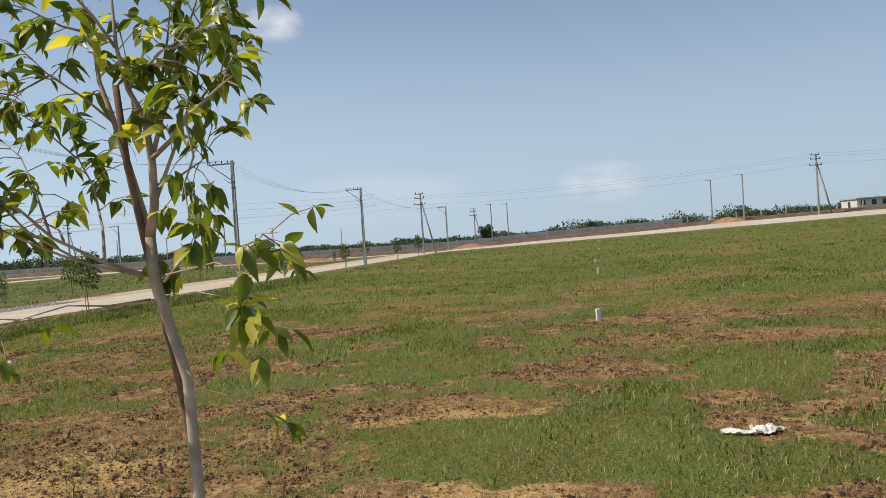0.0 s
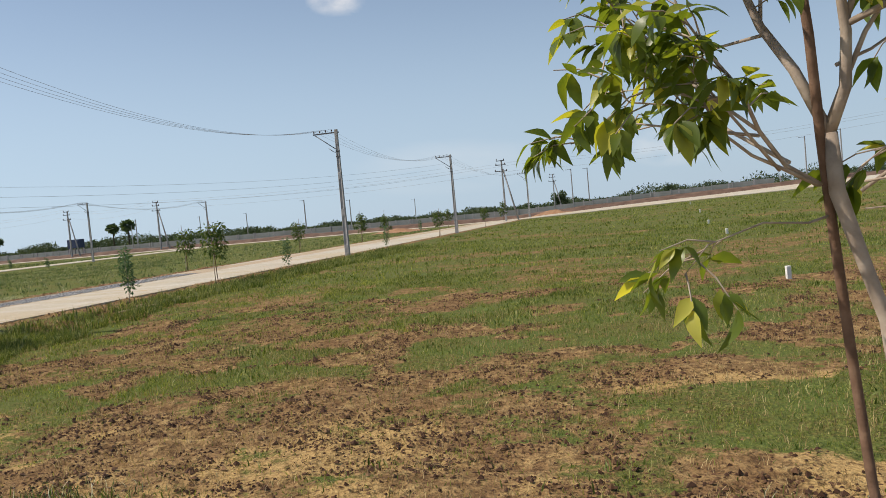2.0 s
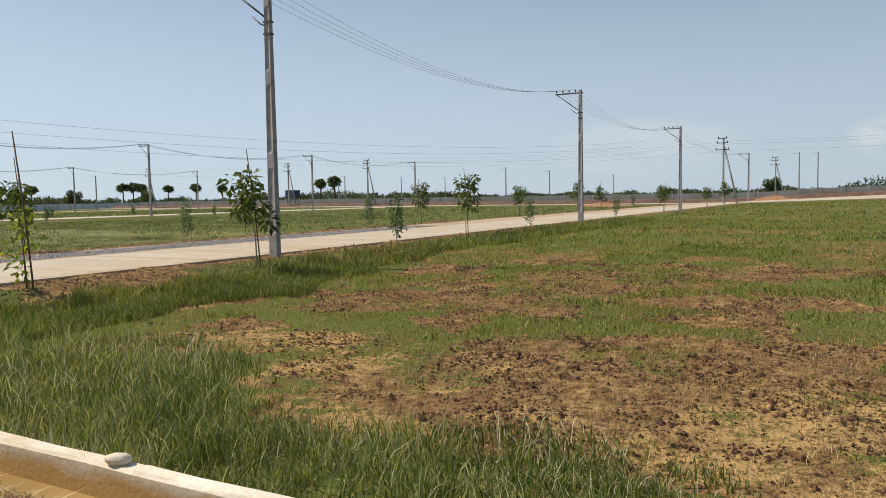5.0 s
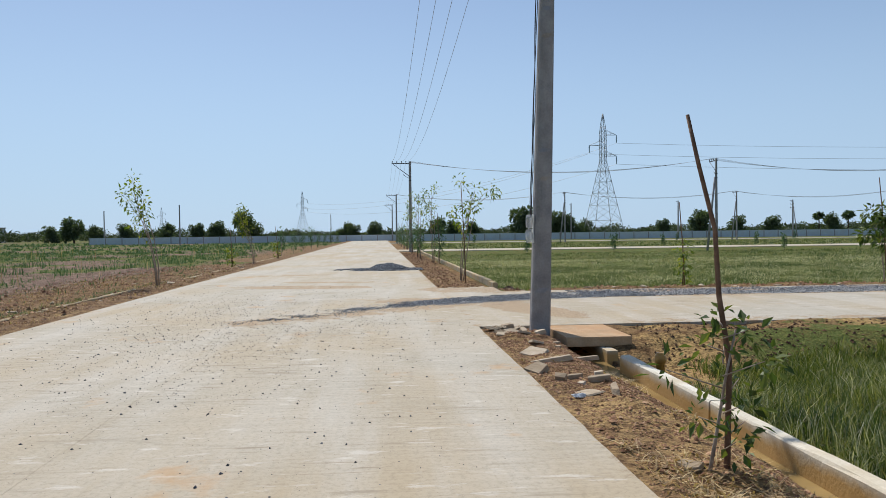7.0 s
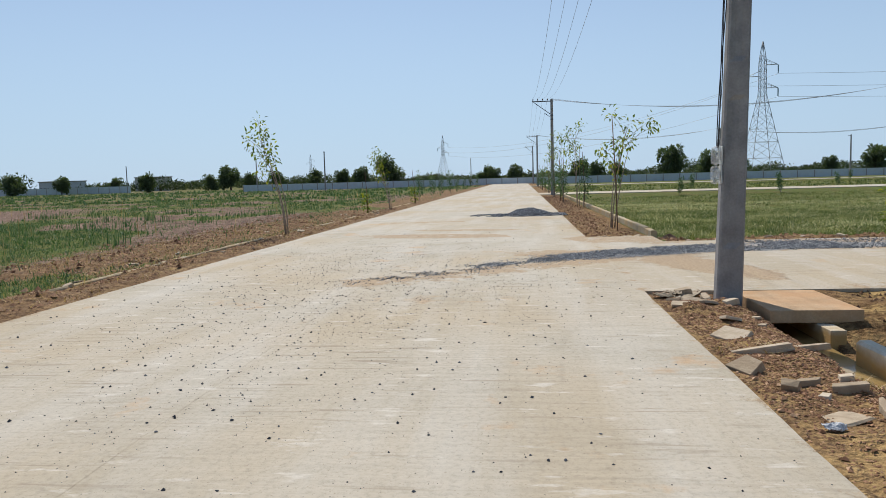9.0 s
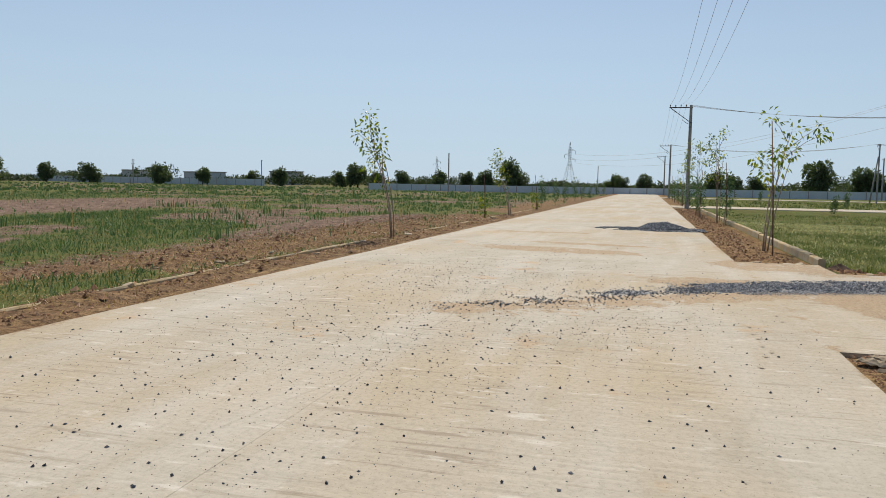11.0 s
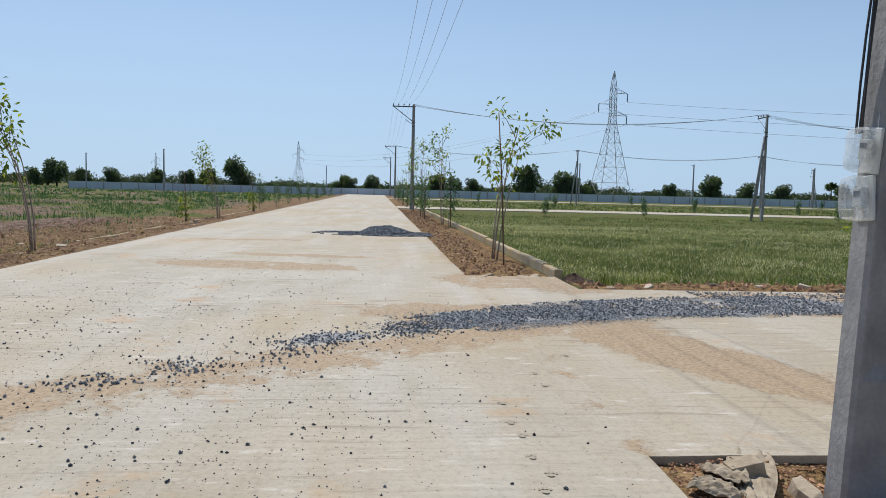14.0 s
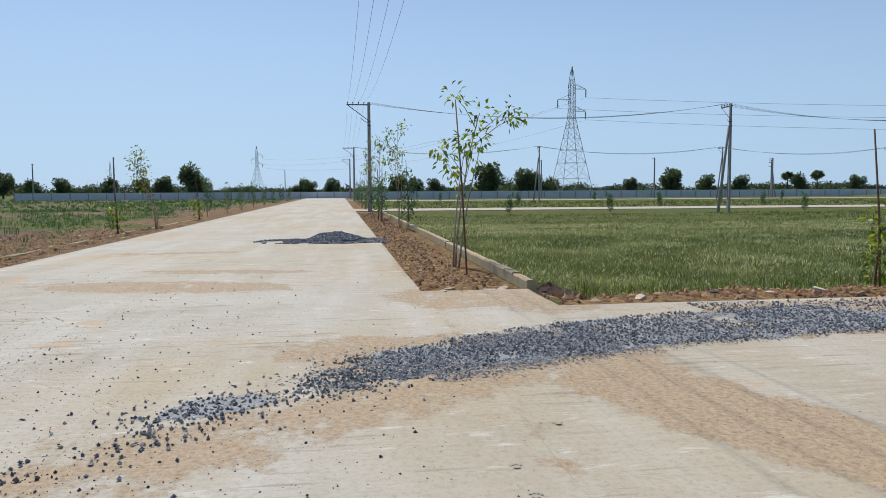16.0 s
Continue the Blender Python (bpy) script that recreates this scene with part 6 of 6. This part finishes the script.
# a broken piece of concrete slab: a rough convex lump with split faces
def chunk(x, y, sx, sy, sz, turn, seed, tip=0.0, z=None):
    sz *= 0.5
    sx, sy = sx * 0.78, sy * 0.78
    r = random.Random(seed)
    bm = bmesh.new()
    n = r.choice((4, 4, 5, 5, 6))
    spin = r.uniform(0.5, 1.1)
    for k in range(n):
        a = math.tau * k / n + spin + r.uniform(-0.35, 0.35)
        q = r.uniform(0.85, 1.3)
        px, py = max(-1, min(1, math.cos(a) * 1.35 * q)) * sx / 2, max(-1, min(1, math.sin(a) * 1.35 * q)) * sy / 2
        bm.verts.new((px + r.uniform(-0.06, 0.06) * sx, py + r.uniform(-0.06, 0.06) * sy, -sz / 2))
        bm.verts.new((px * r.uniform(0.86, 1.0), py * r.uniform(0.86, 1.0), sz / 2 + r.uniform(-0.14, 0.1) * sz))
    bmesh.ops.convex_hull(bm, input=bm.verts)
    bmesh.ops.delete(bm, geom=[v for v in bm.verts if not v.link_faces], context="VERTS")
    bmesh.ops.bevel(bm, geom=list(bm.edges), offset=0.002, segments=1, affect="EDGES")
    ob = part("concrete_chunk", bm, RUBBLE)
    base = gz(x, y) if z is None else z
    ob.matrix_basis = pose(x, y, base + sz * 0.3, tip * 1.8 + 3, tip * 0.9 - 4, turn)
    return tagged(ob, "broken pale concrete slab piece lying on the verge rubble", "rubble", "rubble by the pole")


for k, (x, y, sx, sy, sz, turn, tip) in enumerate((
        (-19.75, 2.42, 0.16, 0.26, 0.20, 6, 4), (-19.55, 2.62, 0.12, 0.22, 0.18, 94, 6), (-19.3, 2.26, 0.30, 0.24, 0.06, 30, -9), (-19.12, 2.4, 0.34, 0.2, 0.06, 100, 10),
        (-19.22, 2.55, 0.42, 0.16, 0.05, 60, 8), (-18.95, 2.5, 0.26, 0.2, 0.06, 20, -8), (-18.95, 2.74, 0.17, 0.19, 0.12, 10, 4), (-18.95, 3.0, 0.16, 0.18, 0.12, 40, 0),
        (-18.85, 2.2, 0.24, 0.2, 0.05, 70, 5), (-18.05, 2.5, 0.3, 0.26, 0.06, 10, -8), (-17.45, 2.36, 0.44, 0.30, 0.07, 35, 9),
        (-16.85, 2.42, 0.10, 0.62, 0.12, 4, 2), (-17.05, 2.86, 0.10, 0.46, 0.10, 8, 0), (-16.25, 2.14, 0.32, 0.26, 0.16, 28, 10), (-15.72, 2.25, 0.16, 0.11, 0.20, 60, 12),
        (-15.95, 2.46, 0.10, 0.26, 0.10, 10, 0), (-15.8, 2.66, 0.10, 0.30, 0.12, -6, 3), (-16.0, 2.72, 0.12, 0.14, 0.10, 0, 0), (-15.62, 2.44, 0.09, 0.10, 0.06, 50, 0),
        (-15.3, 2.66, 0.72, 0.09, 0.13, -14, 0), (-15.15, 2.36, 0.26, 0.36, 0.03, 30, 0), (-18.4, 2.85, 0.12, 0.1, 0.05, 0, 0), (-17.9, 2.75, 0.10, 0.09, 0.05, 60, 0),
        (-12.1, 2.98, 0.14, 0.15, 0.24, 40, 8), (-12.9, 2.36, 0.22, 0.16, 0.05, 40, 4), (-10.9, 2.5, 0.12, 0.16, 0.04, 10, 4),
        (-28.3, 2.25, 0.2, 0.34, 0.08, 5, 6), (-28.35, 2.6, 0.22, 0.3, 0.08, 30, -6), (-28.3, 2.95, 0.24, 0.26, 0.09, 80, 6), (-28.6, 3.2, 0.22, 0.2, 0.08, 20, 8), (-28.7, 2.45, 0.2, 0.2, 0.07, 60, 0))):
    chunk(x, y, sx, sy, sz, turn, 100 + k, tip)
r = random.Random(77)
for k in range(26):
    chunk(-27.5 + r.uniform(-0.35, 0.35), 4.2 + 0.75 * k + r.uniform(-0.3, 0.3), r.uniform(0.12, 0.34), r.uniform(0.1, 0.26), r.uniform(0.05, 0.1), r.uniform(0, 180), 300 + k, r.uniform(-10, 10))
for k in range(20):
    x = -46 + 1.3 * k + r.uniform(-0.5, 0.5)
    chunk(x, -6.0 + r.uniform(-1.8, 0.4), r.uniform(0.12, 0.4), r.uniform(0.1, 0.2), r.uniform(0.05, 0.1), r.uniform(0, 180), 400 + k, r.uniform(-10, 10))


cement = Mat("hardened_cement", 0.85, 0, 0.2)
cement.color(cement.ramp(cement.noise(9, 6), (0.3, (0.28, 0.215, 0.145)), (0.7, (0.46, 0.39, 0.29))))
cement.bump(cement.noise(22, 5), 0.6, 0.01)
x, y = scatter(9000, -20.0, -15.2, 2.04, 3.2, 0.12, 6)
k = (y > 2.03) & (y < 3.22)
x, y = x[k], y[k]
pebbles("chips", x, y, ground_z(x, y) - 0.004, rng.uniform(0.012, 0.034, len(x)), VERGE_CLOD, "reddish stone chips under the rubble by the pole", "stone chips", 0.5)


# ---- small things ----
def meter_boxes():
    clear = Mat("cloudy_clear_plastic", 0.25, 0, 0.5)
    clear.b.inputs["Alpha"].default_value = 0.32
    clear.color(clear.ramp(clear.noise(14, 3), (0.3, (0.66, 0.68, 0.68)), (0.7, (0.86, 0.87, 0.87))))
    white = Mat("meter_white", 0.5).color((0.62, 0.63, 0.60)).m
    dark = Mat("meter_dial", 0.4).color((0.07, 0.07, 0.08)).m
    for k, (z, dx, tip) in enumerate(((1.60, 0.02, 6), (1.385, 0.0, -5))):
        b = thing("meter_box", "clear plastic electricity meter box strapped to the concrete pole", "meter box", (-19.46 + dx, 2.766, z), group="meter boxes")
        b.matrix_basis = pose(-19.46 + dx, 2.766, z, 0, tip, 0) @ Matrix.Diagonal((0.72, 0.66, 0.82, 1))
        part("back_plate", box(bmesh.new(), (-0.085, -0.02, -0.125), (0.085, 0.0, 0.125), 0.006), white, b)
        part("cover", box(bmesh.new(), (-0.085, -0.17, -0.125), (0.085, -0.022, 0.125), 0.06), clear.m, b, "cloudy clear plastic cover")
        m = part("meter", box(bmesh.new(), (-0.045, -0.075, -0.05), (0.045, -0.024, 0.06), 0.008), white, b)
        part("dial", box(bmesh.new(), (-0.03, -0.079, 0.01), (0.03, -0.0755, 0.04)), dark, m)
        part("strap", box(bmesh.new(), (-0.10, 0.0, -0.012), (0.10, 0.006, 0.012)), STEEL, b)
    c = thing("service_cable", "loose dark cables running down the pole to the meters", "cable")
    for k in range(3):
        pts = [(-19.47 + 0.03 * math.sin(2.1 * z + k) - 0.02 * k, 2.695 - 0.03 * abs(math.sin(1.3 * z + 2 * k)) + 0.037 * z, z) for z in np.arange(1.68, 6.3, 0.22)]
        part("cable", tube(bmesh.new(), pts, [0.006] * len(pts), 5), CABLE, c)


meter_boxes()


def marker_post(x, y, hgt):
    m = Mat("whitewashed_concrete", 0.85)
    m.color(m.ramp(m.noise(9, 5), (0.3, (0.55, 0.54, 0.50)), (0.7, (0.80, 0.79, 0.75))))
    z = gz(x, y)
    bm = box(bmesh.new(), (-0.05, -0.05, -0.15), (0.05, 0.05, hgt), 0.012)
    ob = part("marker_post", bm, m.m)
    ob.matrix_basis = pose(x, y, z, 2, -2, 14)
    return tagged(ob, "short white concrete plot marker in the grass", "marker post", "plot markers")


for x, y, h0 in ((-0.3, 18.1, 0.3), (0.35, 36.0, 0.25), (0.6, 48.0, 0.25), (1.6, 68.0, 0.3), (2.6, 96.0, 0.3)):
    marker_post(x, y, h0)


def crumpled(name, x, y, sx, sy, hgt, seed, mat, label, cat, turn=0, res=26):
    """A crumpled thin sheet lying on the ground."""
    t = np.linspace(-1, 1, res)
    u, v = np.meshgrid(t, t)
    w = 0.55 + 0.45 * np.cos(u * 1.4 + 0.6)
    X, Y = u * sx / 2, v * sy / 2 * w
    Z = hgt * (np.abs(fbm(u + seed, v, 0.5, 3, seed) - 0.5) * 2.2 + 0.35 * (1 - u * u) * (1 - v * v))
    i = np.arange(u.size).reshape(u.shape)
    f = np.stack([i[:-1, :-1], i[:-1, 1:], i[1:, 1:], i[1:, :-1]], -1).reshape(-1, 4)
    ob = new(name, mesh_np(name, np.stack([X, Y, Z], -1).reshape(-1, 3), f, mat, False))
    mod = ob.modifiers.new("thickness", "SOLIDIFY")
    mod.thickness = 0.004
    ob.matrix_basis = pose(x, y, gz(x, y) + 0.02, 0, 0, turn)
    return tagged(ob, label, cat)


sack = Mat("white_woven_plastic", 0.5, 0, 0.4)
sack.color(sack.ramp(sack.noise(6, 4), (0.3, (0.62, 0.60, 0.53)), (0.7, (0.85, 0.84, 0.78))))
crumpled("plastic_sack", 1.14, 8.72, 0.34, 0.22, 0.10, 3, sack.m, "torn white plastic sack crumpled in the grass", "sack", 15)
crumpled("cement_sheet", -19.72, 2.45, 0.8, 0.24, 0.028, 21, cement.m, "crumpled pale sheet of hardened cement by the pole", "rubble", -23, 22)
crumpled("cement_lump", -19.5, 2.16, 0.24, 0.2, 0.04, 23, cement.m, "pale broken lump of hardened cement", "rubble", 40, 14)
crumpled("cement_lump", -19.68, 2.3, 0.24, 0.2, 0.035, 25, cement.m, "pale broken lump of hardened cement", "rubble", 10, 14)
crumpled("plastic_sack", 0.82, 8.66, 0.36, 0.1, 0.05, 9, sack.m, "trailing strip of torn white sack", "sack", -12, 16)
foil = Mat("grey_plastic_film", 0.6, 0, 0.3)
foil.color(foil.ramp(foil.noise(10, 3), (0.3, (0.35, 0.37, 0.40)), (0.7, (0.62, 0.64, 0.66))))
crumpled("plastic_wrapper", -14.95, 2.24, 0.1, 0.13, 0.035, 5, foil.m, "crumpled grey plastic wrapper on the verge soil", "litter", 30, 14)
crumpled("plastic_wrapper", -12.0, 2.75, 0.1, 0.12, 0.04, 8, foil.m, "small pale plastic scrap beside the drain", "litter", 0, 10)


def paw_prints():
    """A dog's track in the concrete: each print a pad and four toes, as flat discs darker than the road."""
    # one darker tone stands in for the hollow of each print
    m = Mat("dark_print", 0.95).color((0.39, 0.335, 0.255)).m
    bm = bmesh.new()
    r = random.Random(9)
    for x, y in ((-19.09, 1.26), (-19.52, 1.35), (-19.72, 1.42), (-19.96, 1.38), (-20.3, 1.39), (-20.54, 1.37), (-20.95, 1.39), (-21.39, 1.77), (-21.75, 1.77), (-22.39, 2.17)):
        t = r.uniform(-0.3, 0.3)
        for n, (dx, dy, s) in enumerate(((0.0, 0.0, 0.019), (-0.030, -0.026, 0.0075), (-0.040, -0.009, 0.008), (-0.040, 0.010, 0.008), (-0.030, 0.027, 0.0075))):
            cx, cy = x + dx * math.cos(t) - dy * math.sin(t), y + dx * math.sin(t) + dy * math.cos(t)
            bm.faces.new([bm.verts.new((cx + math.cos(a * math.tau / 8) * s * 1.1, cy + math.sin(a * math.tau / 8) * s, 0.0055 + 0.0003 * n)) for a in range(8)])
    return tagged(part("paw_prints", bm, m), "small darker paw prints on the pale concrete", "prints", kind="stuff")


paw_prints()


def kerb_stone():
    bm = bmesh.new()
    bmesh.ops.create_icosphere(bm, subdivisions=3, radius=1.0)
    for v in bm.verts:
        v.co = Vector((v.co.x * 0.085, v.co.y * 0.05, v.co.z * 0.038)) * (1 + 0.14 * noise.noise(v.co * 1.7))
    for f in bm.faces:
        f.smooth = True
    ob = part("stone", bm, KERB)
    ob.matrix_basis = pose(-10.1, 3.53, -0.068, 0, 0, 20)
    return tagged(ob, "smooth rounded pale stone resting on the drain wall", "stone")


kerb_stone()
pipe = Mat("orange_plastic_pipe", 0.5)
pipe.color(pipe.ramp(pipe.noise(12, 3), (0.3, (0.40, 0.20, 0.05)), (0.7, (0.55, 0.31, 0.09))))
ob = part("pipe_stub", tube(bmesh.new(), [(0, 0, -0.3), (0, 0, 0.02), (0, 0, 0.022), (0, 0, 0.11), (0, 0, 0.112), (0, 0, 0.14)], [0.05, 0.05, 0.062, 0.062, 0.05, 0.05], 14), pipe.m)
ob.matrix_basis = pose(-17.0, 3.75, -0.12)
tagged(ob, "short orange-brown pipe stub by the drain wall end", "pipe")
BAMBOO = speckled("dry_bamboo", (0.2, (0.34, 0.26, 0.13)), (0.8, (0.55, 0.46, 0.27)), scale=8, island=0.0)
for x0, y0, x1, y1 in ((-18.0, 19.0, -17.8, 24.2), (-18.3, 20.2, -18.25, 23.0)):
    n = 14
    pts = [(x0 + (x1 - x0) * k / n, y0 + (y1 - y0) * k / n, max(gz(x0, y0), gz(x1, y1), gz((x0 + x1) / 2, (y0 + y1) / 2)) + 0.035) for k in range(n + 1)]
    tagged(part("bamboo_pole", tube(bmesh.new(), pts, [0.026 + 0.004 * (k % 2) for k in range(n + 1)], 7), BAMBOO), "long dry bamboo pole lying along the verge", "pole")


def water_tank(x, y):
    t = thing("water_tank", "dark blue site tank raised on short posts", "tank", (x, y, gz(x, y)))
    blue = Mat("dark_blue_paint", 0.5)
    blue.color(blue.ramp(blue.noise(2, 4), (0.3, (0.02, 0.035, 0.08)), (0.7, (0.045, 0.065, 0.12))))
    part("tank", box(bmesh.new(), (-1.3, -0.9, 2.0), (1.3, 0.9, 3.7), 0.08), blue.m, t)
    for sx in (-1.0, 1.0):
        for sy in (-0.7, 0.7):
            part("post", box(bmesh.new(), (sx - 0.12, sy - 0.12, -0.4), (sx + 0.12, sy + 0.12, 2.0)), POSTMAT, t)
    return t


water_tank(-112, 127)


def house(x, y, w, dd, hgt, turn, tone):
    """A plain flat-roofed block with its windows and door."""
    hs = thing("house", "small pale flat-roofed building in the distance", "house", (x, y, -0.4 + float(rise(x, y))), turn, "far houses")
    paint = concrete_material("house_paint", tuple(c * 0.85 for c in tone), tone, scale=0.5)
    glass = Mat("dark_window", 0.15).color((0.04, 0.05, 0.06)).m
    part("wall", box(bmesh.new(), (-w / 2, -dd / 2, 0), (w / 2, dd / 2, hgt)), paint, hs)
    part("roof", box(bmesh.new(), (-w / 2 - 0.3, -dd / 2 - 0.3, hgt), (w / 2 + 0.3, dd / 2 + 0.3, hgt + 0.35), 0.05), POSTMAT, hs)
    for wx in np.arange(-w / 2 + 1.4, w / 2 - 1.0, 2.6):
        for s in (-1, 1):
            yy = s * dd / 2
            part("window", box(bmesh.new(), (wx - 0.55, min(yy, yy + s * 0.03), 1.2), (wx + 0.55, max(yy, yy + s * 0.03), 2.4)), glass, hs)
    for s in (-1, 1):
        xx = s * w / 2
        part("door", box(bmesh.new(), (min(xx, xx + s * 0.03), -0.5, 0.05), (max(xx, xx + s * 0.03), 0.5, 2.1)), DARKBARK, hs)
    return hs


house(-262, -190, 14, 9, 4.6, 40, (0.60, 0.62, 0.64))
house(-270, -165, 16, 9, 4.4, 60, (0.55, 0.60, 0.66))
house(-285, -138, 12, 9, 5.2, 50, (0.62, 0.60, 0.58))
house(70, 196, 9, 7, 2.6, 10, (0.66, 0.64, 0.60))
house(92, 210, 8, 7, 2.6, 5, (0.60, 0.56, 0.50))


# ---- clouds, far off ----
def cloud(place, w, hgt, dens, seed):
    m = bpy.data.materials.new("cloud_glow")
    m.use_nodes = True
    t = m.node_tree
    t.nodes.remove(t.nodes["Principled BSDF"])
    tc, nz = t.nodes.new("ShaderNodeTexCoord"), t.nodes.new("ShaderNodeTexNoise")
    nz.inputs["Scale"].default_value, nz.inputs["Detail"].default_value = 2.2, 7
    mp = t.nodes.new("ShaderNodeMapping")
    mp.inputs["Location"].default_value = (seed, seed * 0.7, 0)
    t.links.new(tc.outputs["Generated"], mp.inputs[0])
    t.links.new(mp.outputs[0], nz.inputs["Vector"])
    at = t.nodes.new("ShaderNodeAttribute")
    at.attribute_name = "soft"
    mul = t.nodes.new("ShaderNodeMath")
    mul.operation = "MULTIPLY"
    ramp = t.nodes.new("ShaderNodeValToRGB")
    ramp.color_ramp.elements[0].position, ramp.color_ramp.elements[1].position = 0.30, 0.62
    t.links.new(nz.outputs["Fac"], ramp.inputs[0])
    t.links.new(ramp.outputs[0], mul.inputs[0])
    t.links.new(at.outputs["Fac"], mul.inputs[1])
    mul2 = t.nodes.new("ShaderNodeMath")
    mul2.operation = "MULTIPLY"
    mul2.inputs[1].default_value = dens
    t.links.new(mul.outputs[0], mul2.inputs[0])
    # the flat sheet glows by itself, in place of sunlight on a cloud
    em, tr, mx = t.nodes.new("ShaderNodeEmission"), t.nodes.new("ShaderNodeBsdfTransparent"), t.nodes.new("ShaderNodeMixShader")
    em.inputs[0].default_value, em.inputs[1].default_value = (0.80, 0.83, 0.88, 1), 0.95
    t.links.new(mul2.outputs[0], mx.inputs[0])
    t.links.new(tr.outputs[0], mx.inputs[1])
    t.links.new(em.outputs[0], mx.inputs[2])
    t.links.new(mx.outputs[0], t.nodes["Material Output"].inputs[0])
    n = 17
    g = np.linspace(-1, 1, n)
    u, v = np.meshgrid(g, g)
    i = np.arange(n * n).reshape(n, n)
    f = np.stack([i[:-1, :-1], i[:-1, 1:], i[1:, 1:], i[1:, :-1]], -1).reshape(-1, 4)
    me = mesh_np("cloud", np.stack([u * w / 2, v * hgt / 2, 0 * u], -1).reshape(-1, 3), f, m)
    a = me.attributes.new("soft", "FLOAT", "POINT")
    a.data.foreach_set("value", (np.clip(1 - np.hypot(u, v), 0, 1) ** 0.7).ravel().astype(np.float32))
    ob = new("cloud", me)
    ob.matrix_world = look(place, (-5, 0, 1.5))
    ob.visible_shadow = False
    return tagged(ob, "small soft white cloud low in a clear sky", "cloud", kind="structure")


cloud(Vector((-0.347, 0.894, 0.282)) * 2600, 200, 125, 0.75, 1.3)
cloud(Vector((0.045, 0.997, 0.062)) * 2600, 320, 150, 0.45, 4.1)
cloud(Vector((-0.24, 0.97, 0.062)) * 2600, 700, 200, 0.22, 7.7)
